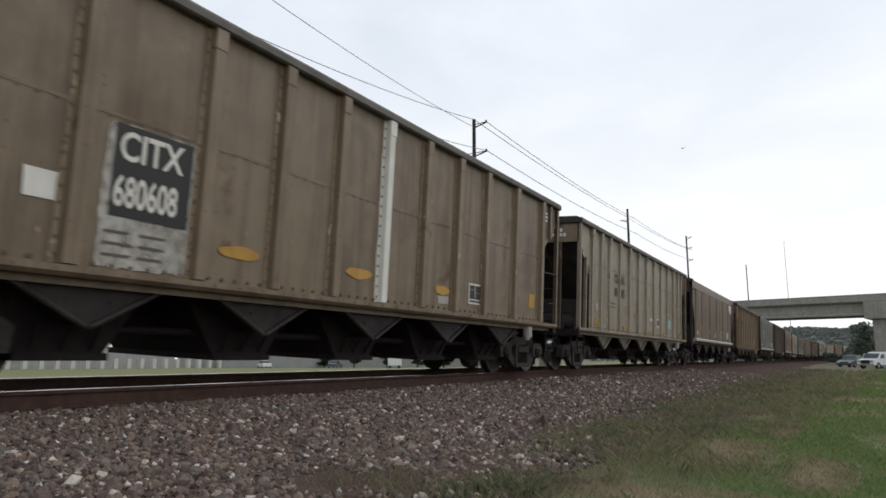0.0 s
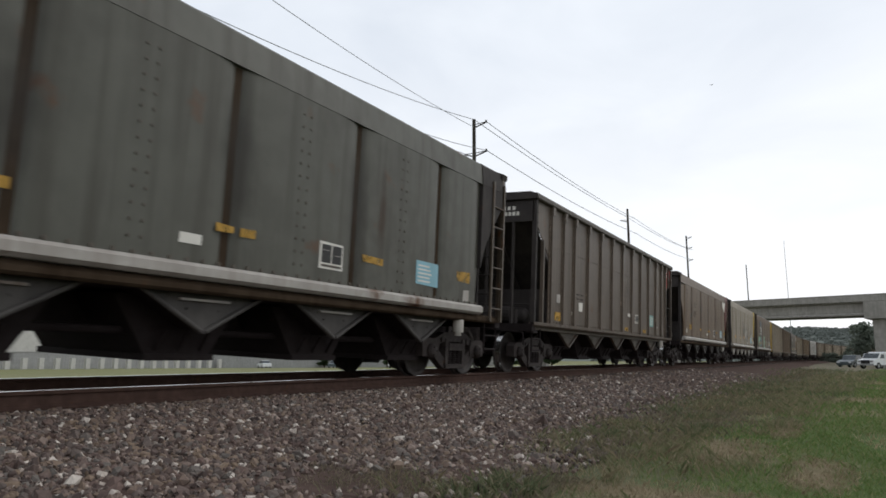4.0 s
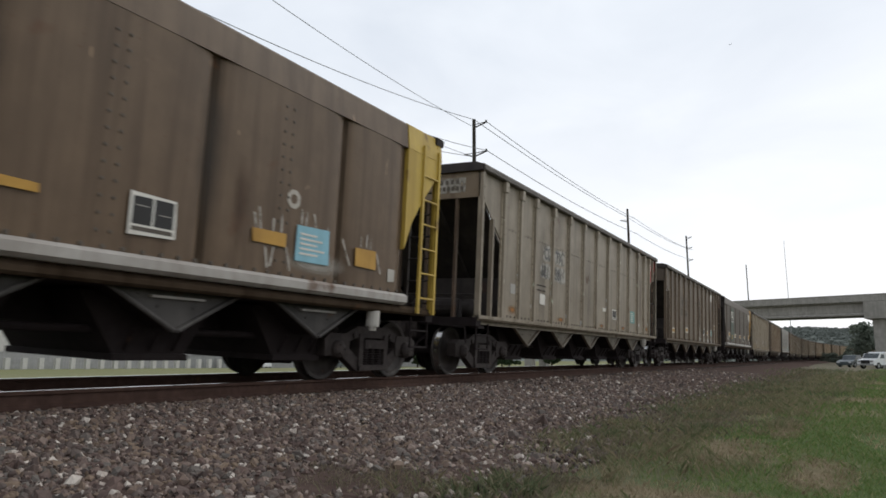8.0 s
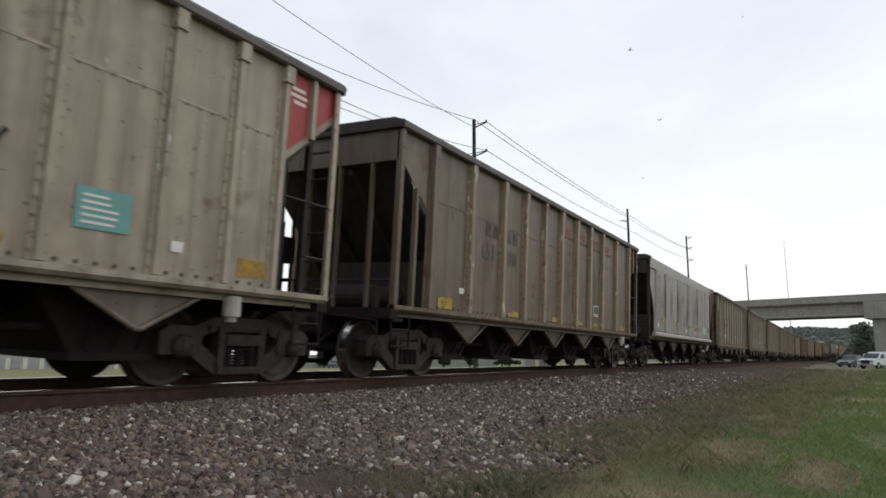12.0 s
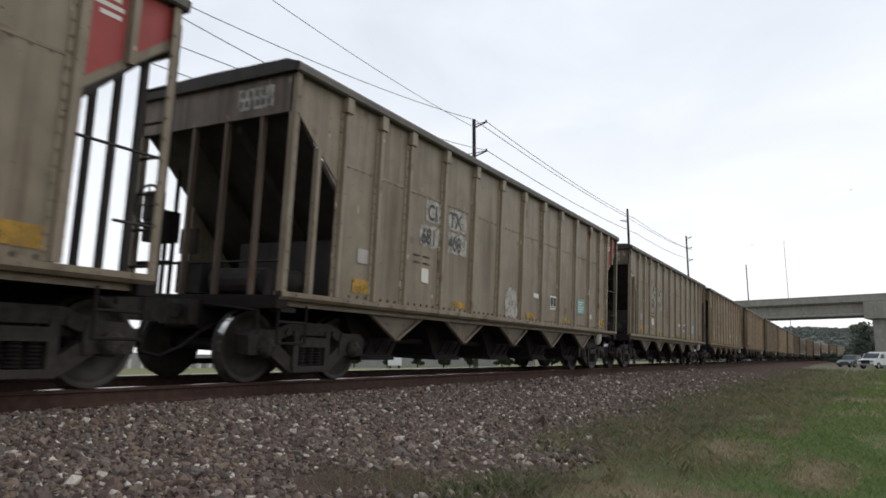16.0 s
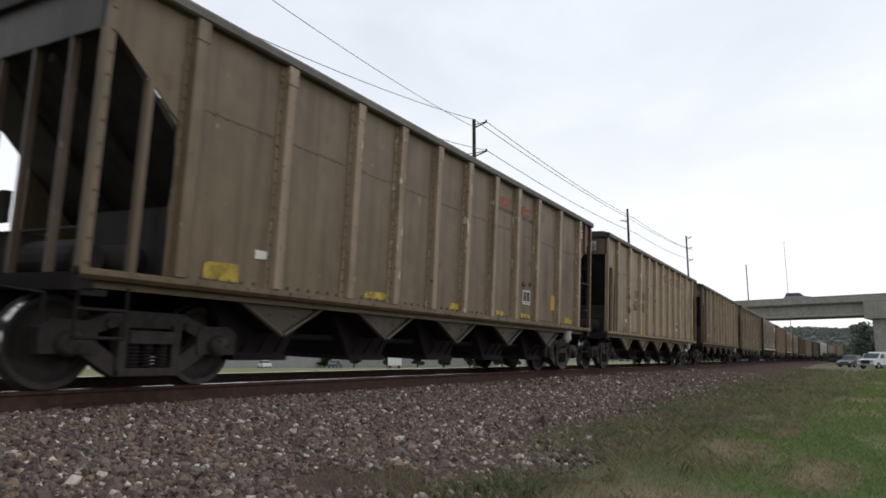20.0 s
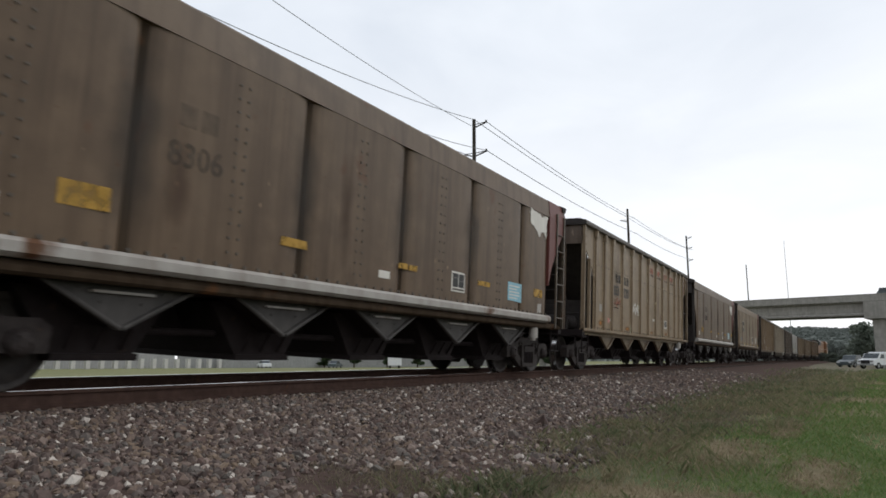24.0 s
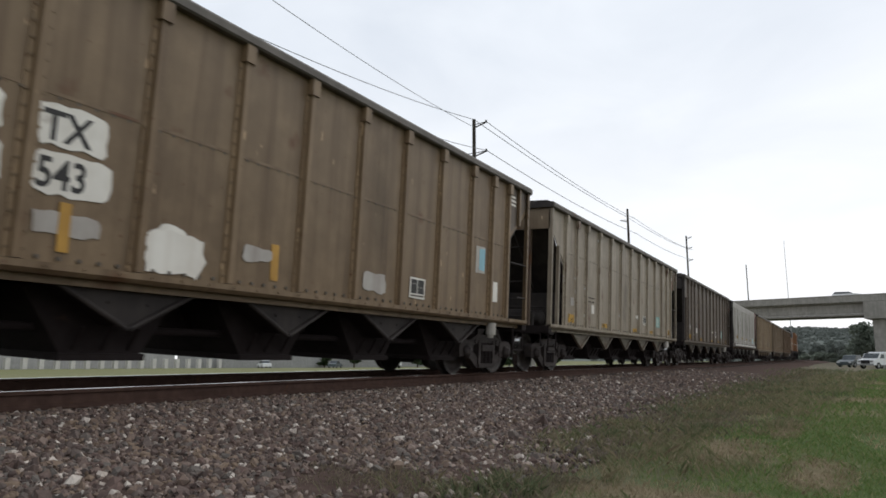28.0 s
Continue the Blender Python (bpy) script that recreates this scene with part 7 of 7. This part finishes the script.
def make_truck_van(x, y, rz, label):
    t = thing("parked_van", label, "van", "parked vehicles")
    t.matrix_basis = pose(x, y, ground_z(x - TRACK_X, y) + 0.02, 0, 0, rz)
    part("cab", Build().prism([(0.0, 0.42), (2.5, 0.42), (2.5, 1.78), (1.55, 1.80), (1.0, 1.18), (0.05, 1.02)], "x", -0.95, 0.95).mesh("cab", CAR_WHITE), t)
    part("box", Build().prism([(2.5, 0.5), (5.6, 0.5), (5.6, 1.85), (5.4, 1.95), (2.55, 1.95), (2.45, 1.80)], "x", -0.99, 0.99).mesh("box", CAR_WHITE), t)
    part("windscreen", Build().prism([(1.02, 1.22), (1.52, 1.76), (1.48, 1.79), (0.98, 1.22)], "x", -0.85, 0.85).mesh("windscreen", CAR_GLASS), t)
    for s in (-1, 1):
        part("side_window", Build().prism([(1.35, 1.2), (2.2, 1.2), (2.2, 1.68), (1.65, 1.68)], "x", s * 0.955 - 0.01, s * 0.955 + 0.01).mesh("side_window", CAR_GLASS), t)
        part("headlight", Build().box(s * 0.7 - 0.15, s * 0.7 + 0.15, -0.02, 0.05, 0.75, 0.95).mesh("headlight", WALL_GREY), t)
    part("grille", Build().box(-0.5, 0.5, -0.03, 0.02, 0.6, 1.0).mesh("grille", RUBBER), t)
    part("bumper", Build().box(-0.95, 0.95, -0.12, 0.02, 0.4, 0.58).mesh("bumper", WALL_GREY), t)
    make_wheels(t, ((-0.85, 0.95), (0.85, 0.95), (-0.85, 4.5), (0.85, 4.5)), 0.37, 0.26)
    return t


def make_sedan(x, y, rz, label, mat):
    t = thing("parked_car", label, "car", "parked vehicles")
    t.matrix_basis = pose(x, y, ground_z(x - TRACK_X, y) + 0.02, 0, 0, rz)
    part("body", Build().prism([(-2.2, 0.3), (2.2, 0.3), (2.25, 0.7), (1.1, 0.92), (-1.7, 0.95), (-2.2, 0.85)], "x", -0.88, 0.88).mesh("body", mat), t)
    part("cabin", Build().prism([(-1.55, 0.93), (1.0, 0.9), (0.35, 1.42), (-0.9, 1.45)], "x", -0.74, 0.74).mesh("cabin", CAR_GLASS), t)
    part("roof", Build().prism([(-0.92, 1.44), (0.38, 1.41), (0.30, 1.47), (-0.85, 1.50)], "x", -0.70, 0.70).mesh("roof", mat), t)
    for s in (-1, 1):
        part("headlight", Build().box(s * 0.65 - 0.14, s * 0.65 + 0.14, 2.2, 2.26, 0.55, 0.68).mesh("headlight", CAR_WHITE), t)
    make_wheels(t, ((-0.8, 1.35), (0.8, 1.35), (-0.8, -1.35), (0.8, -1.35)), 0.32, 0.2)
    return t


def build_distance():
    make_bridge()
    p1 = (-20.0, 39.0, 16.2)
    poles = [(-20.0, 1.0, 16.0), p1, (-20.0, 78.2, 17.6), (-20.0, 115.0, 20.2), (-14.0, 142.5, 18.3)]
    for i, (x, y, z) in enumerate(poles):
        make_pole(x, y, z, [(0.35, 0.0, 0.95), (2.35, 0.75, 0.95)] if i < 2 else [(1.3, 0.9, 0.0)] if i == 2 else [(0.3, 0.0, 0.8), (2.0, 0.0, 0.8), (4.0, 0.0, 0.8)] if i == 3 else [], "dark timber utility pole with bracket arms" if i < 3 else "thin distant utility pole with short arms")
    x0, y0 = -20.0, 1.0
    for dx, z1, z0, sag in ((0.0, 15.65, 17.4, 0.92), (0.0, 16.2, 12.85, 0.9), (0.92, 13.9, 13.58, 1.7), (-0.72, 13.9, 10.9, 0.12), (0.0, 13.6, 10.3, 1.09)):
        wire((x0 + dx, 39.0, z1), (x0 + dx, y0, z0), sag)
    for dx, z1, z2, sag in ((0.0, 16.2, 16.6, 0.3), (0.92, 15.9, 16.3, 0.4), (0.92, 13.9, 14.6, 0.4)):
        wire((x0 + dx, 39.0, z1), (x0 + dx, 78.2, z2), sag, 0.030)
        wire((x0 + dx, 78.2, z2), (x0 + dx, 115.0, z2 + 1.5), sag, 0.030)
    mast = thing("radio_mast", "thin pale radio mast beyond the overpass", "mast")
    mast.matrix_basis = pose(-10.0, 200.0, 0)
    part("shaft", Build().rod((0, 0, -2), (0, 0, 31.5), 0.12, 6, 0.05).mesh("shaft", WALL_GREY), mast)
    make_truck_van(2.75, 94.0, -32, "white van parked on the grass before the overpass")
    make_sedan(1.45, 98.5, 158, "dark sedan parked on the grass before the overpass", CAR_DARK)
    # trees and bushes in leaf colours paled for haze
    make_tree(5.2, 172.0, -1.4, 10.0, 7.6, "dense green tree beyond the overpass, leaves paled for haze", LEAF_HAZE, 4, 0.35, 18)
    make_tree(10.5, 176.0, -1.4, 8.4, 7.0, "dense green tree beyond the overpass, leaves paled for haze", LEAF_HAZE, 5, 0.35, 14)
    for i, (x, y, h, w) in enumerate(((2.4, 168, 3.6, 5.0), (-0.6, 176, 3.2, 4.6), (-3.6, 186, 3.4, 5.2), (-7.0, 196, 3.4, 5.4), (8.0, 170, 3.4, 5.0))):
        make_tree(x, y, -1.6, h, w, "dull green bush at the foot of the bank, leaves paled for haze", LEAF_HAZE, 80 + i, 0.26, 12)
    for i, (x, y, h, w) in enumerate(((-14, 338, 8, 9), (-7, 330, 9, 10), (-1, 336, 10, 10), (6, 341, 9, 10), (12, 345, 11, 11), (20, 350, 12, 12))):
        make_tree(x, y, -2.6, h, w, "green tree at the foot of the hill, leaves paled for haze", LEAF_FAR, 60 + i, 0.55, 14)
    # wooded hill closing the view
    pts, fs = [], []
    nx, ny = 90, 16
    for j in range(ny):
        for i in range(nx):
            x, y = -420 + 840 * i / (nx - 1), 620 + 22 * j
            prof = math.sin(math.pi * min(1, j / 9) / 2)
            pts.append((x, y, (-5 if j == 0 else -3) + prof * (33.5 + 4 * noise.noise((x * 0.012, 0.3, 2.0))) + 1.6 * noise.noise((x * 0.09, y * 0.09, 5.0))))
    for j in range(ny - 1):
        for i in range(nx - 1):
            a = j * nx + i
            fs.append((a, a + 1, a + nx + 1, a + nx))
    me = bpy.data.meshes.new("hill")
    me.from_pydata(pts, [], fs)
    me.polygons.foreach_set("use_smooth", [True] * len(fs))
    # the hill's green is greyed for haze as well
    me.materials.append(surface("hill_woods_haze_tint", (0.13, 0.148, 0.128), (0.11, 0.126, 0.112), (0.15, 0.165, 0.145), rough=0.95, grain=0.3, bump=0))
    thing("hill", "low wooded hill on the skyline", "hill", kind="structure", me=me)
    rr = np.random.default_rng(8)
    cl = []
    for _ in range(9000):
        x, j = rr.uniform(-200, 160), 12 * rr.uniform() ** 0.7
        prof = math.sin(math.pi * min(1, j / 9) / 2)
        z = -3 + prof * (33.5 + 4 * noise.noise((x * 0.012, 0.3, 2.0)))
        cl.append((x, 620 + 22 * j, z + rr.uniform(-1.0, 0.8) + (1.2 * rr.uniform() ** 3 if j > 8 else 0.0), rr.uniform(1.6, 3.4)))
    thing("woods", "green woods on the far hill, paled for haze", "woods", kind="stuff", me=scatter("woods", len(cl), *icosa(), cl, LEAF_FAR))
    # far side of the line: long low building, fence posts, trailer, cars and shrubs
    b = Build()
    shed = thing("long_shed", "long low grey shed with pale roof edge", "shed")
    shed.matrix_basis = pose(-112, 74, ground_z(-104, 74) - 0.1)
    part("wall", Build().box(-9, 0, -30, 16, 0, 2.9).mesh("wall", WALL_GREY), shed)
    part("upper_wall", Build().box(-9, 0.1, -30, 2, 2.9, 7.4).mesh("upper_wall", POST_WHITE), shed)
    part("roof", Build().prism([(-9.5, 7.4), (0.5, 7.4), (0.5, 7.6), (-4.5, 8.8), (-9.5, 7.6)], "y", -30.5, 2.5).mesh("roof", CONCRETE), shed)
    wall = thing("boundary_wall", "long low grey boundary wall across the far grass", "wall", kind="structure", me=Build().box(-0.2, 0.2, 0, 78, -0.2, 2.5).box(-0.3, 0.3, 0, 78, 2.5, 2.65).mesh("boundary_wall", WALL_GREY))
    wall.matrix_basis = pose(-112.4, 91, ground_z(-104, 91), 0, 0, -28)
    post = Build().box(-0.35, 0.35, -0.35, 0.35, -0.2, 1.75).mesh("fence_post", POST_WHITE)
    for i in range(22):
        o = thing("fence_post", "square white post beside the far grass", "post", "row of white posts", me=post)
        y = 44 + 2.55 * i
        o.matrix_basis = pose(-108, y, ground_z(-100, y))
    tr = thing("trailer", "white box trailer standing on far grass", "trailer")
    tr.matrix_basis = pose(-78, 116, ground_z(-70, 116), 0, 0, 35)
    part("box", Build().box(-1.3, 1.3, -5, 5, 0.6, 2.6).mesh("box", CAR_WHITE), tr)
    make_wheels(tr, ((-0.9, -3), (0.9, -3), (-0.9, 3), (0.9, 3)), 0.45, 0.3)
    make_sedan(-101, 103, 60, "white car parked across the far grass", CAR_WHITE)
    make_sedan(-90, 112, 20, "dark car parked across the far grass", CAR_DARK)
    for i, (x, y, h, w) in enumerate(((-92, 121, 3.2, 4.0), (-86, 125, 3.0, 3.5), (-70, 122, 3.0, 4.0), (-66, 126, 3.4, 4.0), (-104, 112, 3.4, 3.6), (-58, 128, 3.0, 5), (-50, 131, 3.2, 5), (-97, 117, 2.6, 3.2), (-80, 128, 3.0, 4.2), (-75, 131, 2.7, 3.4), (-62, 133, 2.8, 4.6))):
        make_tree(x, y, ground_z(x + 7.35, y), h, w, "small dark shrub across the far grass", LEAF, 30 + i, 0.22, 9)


BIRD = surface("dark_feathers", (0.022, 0.024, 0.026), (0.014, 0.015, 0.016), (0.04, 0.042, 0.045), rough=0.8, grain=20, bump=0)


def make_bird(span):
    t = thing("bird", "small dark bird in flight against the sky", "bird", "birds in flight")
    s = span
    part("body", Build().lathe([(-0.30 * s, 0.005), (-0.18 * s, 0.05 * s), (0.0, 0.075 * s), (0.14 * s, 0.05 * s), (0.22 * s, 0.035 * s), (0.28 * s, 0.004)], 10).mesh("body", BIRD), t)
    for d in (-1, 1):
        part("wing", Build().prism([(-0.12 * s, 0.03 * s * d), (0.10 * s, 0.03 * s * d), (0.04 * s, 0.5 * s * d), (-0.06 * s, 0.46 * s * d)], "z", 0.0, 0.012 * s).mesh("wing", BIRD), t, pose(0, 0, 0.02 * s, 18 * d, 0, 0))
    part("tail", Build().prism([(-0.28 * s, -0.02 * s), (-0.28 * s, 0.02 * s), (-0.46 * s, 0.08 * s), (-0.46 * s, -0.08 * s)], "z", -0.005, 0.008).mesh("tail", BIRD), t)
    return t


def make_road_car(label, mat, top=1.65):
    t = thing("road_car", label, "car", "traffic on the overpass")
    part("body", Build().prism([(-2.3, 0.3), (2.3, 0.3), (2.3, 0.8), (1.2, 1.0), (-2.2, 1.05)], "y", -0.9, 0.9).mesh("body", mat), t)
    part("cabin", Build().prism([(-2.1, 1.03), (1.0, 0.98), (0.3, top - 0.03), (-1.8, top + 0.03)], "y", -0.8, 0.8).mesh("cabin", CAR_GLASS), t)
    for x in (-1.4, 1.4):
        for y in (-0.75, 0.75):
            b = Build().lathe([(-0.1, 0.001), (-0.1, 0.33), (0.1, 0.33), (0.1, 0.001)], 14)
            part("wheel", b.mesh("wheel", RUBBER), t, pose(x, y, 0.33, 0, 0, 90))
    return t


build_grass()
build_distance()
BIRDS = [make_bird(0.46), make_bird(0.45), make_bird(0.5), make_bird(0.5), make_bird(0.45), make_bird(0.42), make_bird(0.42)]
TRAFFIC = [make_road_car("grey car driving over the overpass", WALL_GREY), make_road_car("dark car driving over the overpass", CAR_DARK), make_road_car("low white car driving over the overpass", CAR_WHITE, 1.36)]

# ---- what moves ----
SPEED, PITCH = 16.85, 16.18
FIRST = 1.0                         # where the first car's leading end stands at the start
SHIFT = {2: -0.16, 3: 0.14, 4: -0.08, 6: 0.2, 7: 0.05, 10: 0.1, 13: -0.11, 16: -0.05, 17: 0.04, 21: -0.04, 22: -0.09, 23: 0.08, 29: 0.19, 30: -0.07}
DRIFT = ((0, 0), (1, 0.15), (2, 0.3), (3, 0.42), (6, 0.43), (12, 0.48), (16, 0.38), (18, 0.27), (20, 0.17), (22, 0), (24, -0.24), (26, -0.4), (28, -0.55))

FLIGHTS = ((21.0, (-4.24, 18.16, 7.49), (-20.36, -9.89, 2.16)), (25.0, (-13.03, 48.06, 23.60), (-20.46, -12.13, 1.39)), (10.0, (-20.70, 40.97, 20.07), (1.09, 19.60, 0.75)), (10.4, (-10.03, 57.44, 14.42), (14.87, -0.75, 7.63)), (2.0, (-9.55, 65.40, 23.31), (0.10, 4.31, 2.94)), (8.8, (-20.05, 24.32, 17.66), (3.14, 7.88, 0.0)), (11.8, (-5.82, 41.61, 18.99), (-18.78, -9.45, 0.0)))


def gone(t):
    """Metres that the train has run at t seconds: an even pace, at last a little slower."""
    return SPEED * t + float(np.interp(t, [a for a, _ in DRIFT], [b for _, b in DRIFT]))


def motions():
    for k, car in enumerate(TRAIN + [LOCO]):
        rows = []
        for i in range(29):
            s = FIRST + PITCH * k + SHIFT.get(k, 0.0) - gone(i)
            x, y, h = along(s)
            x2, y2, _ = along(s + LB)
            h = -math.degrees(math.atan2(x2 - x, y2 - y))
            rows.append((float(i), pose(x, y, 0, 0, CANT, h)))
        walk(car, rows)
    # straight flights: a place at one moment and metres a second
    for bird, (t0, p, v) in zip(BIRDS, FLIGHTS):
        h = math.degrees(math.atan2(v[1], v[0]))
        walk(bird, [(t, pose(p[0] + v[0] * (t - t0), p[1] + v[1] * (t - t0), p[2] + v[2] * (t - t0), 0, 0, h)) for t in (0.0, 28.0)])
    # cars on the bridge, which lies 11 degrees off square to the track
    c, s = math.cos(radians(-11)), math.sin(radians(-11))
    for car, (t0, x0, v, wait) in zip(TRAFFIC, ((20.0, -4.8, 10.8, 0.0), (23.5, 3.9, 10.8, 7.0), (28.0, 2.8, 10.8, 14.0))):
        rows = []
        for i in range(57):
            t = i / 2
            u = min(57.0 - wait, max(-52.0 - wait, x0 + v * (t - t0)))
            rows.append((t, pose(u * c - -2.0 * s, 136 + u * s + -2.0 * c, 10.1, 0, 0, -11)))
        walk(car, rows)


motions()
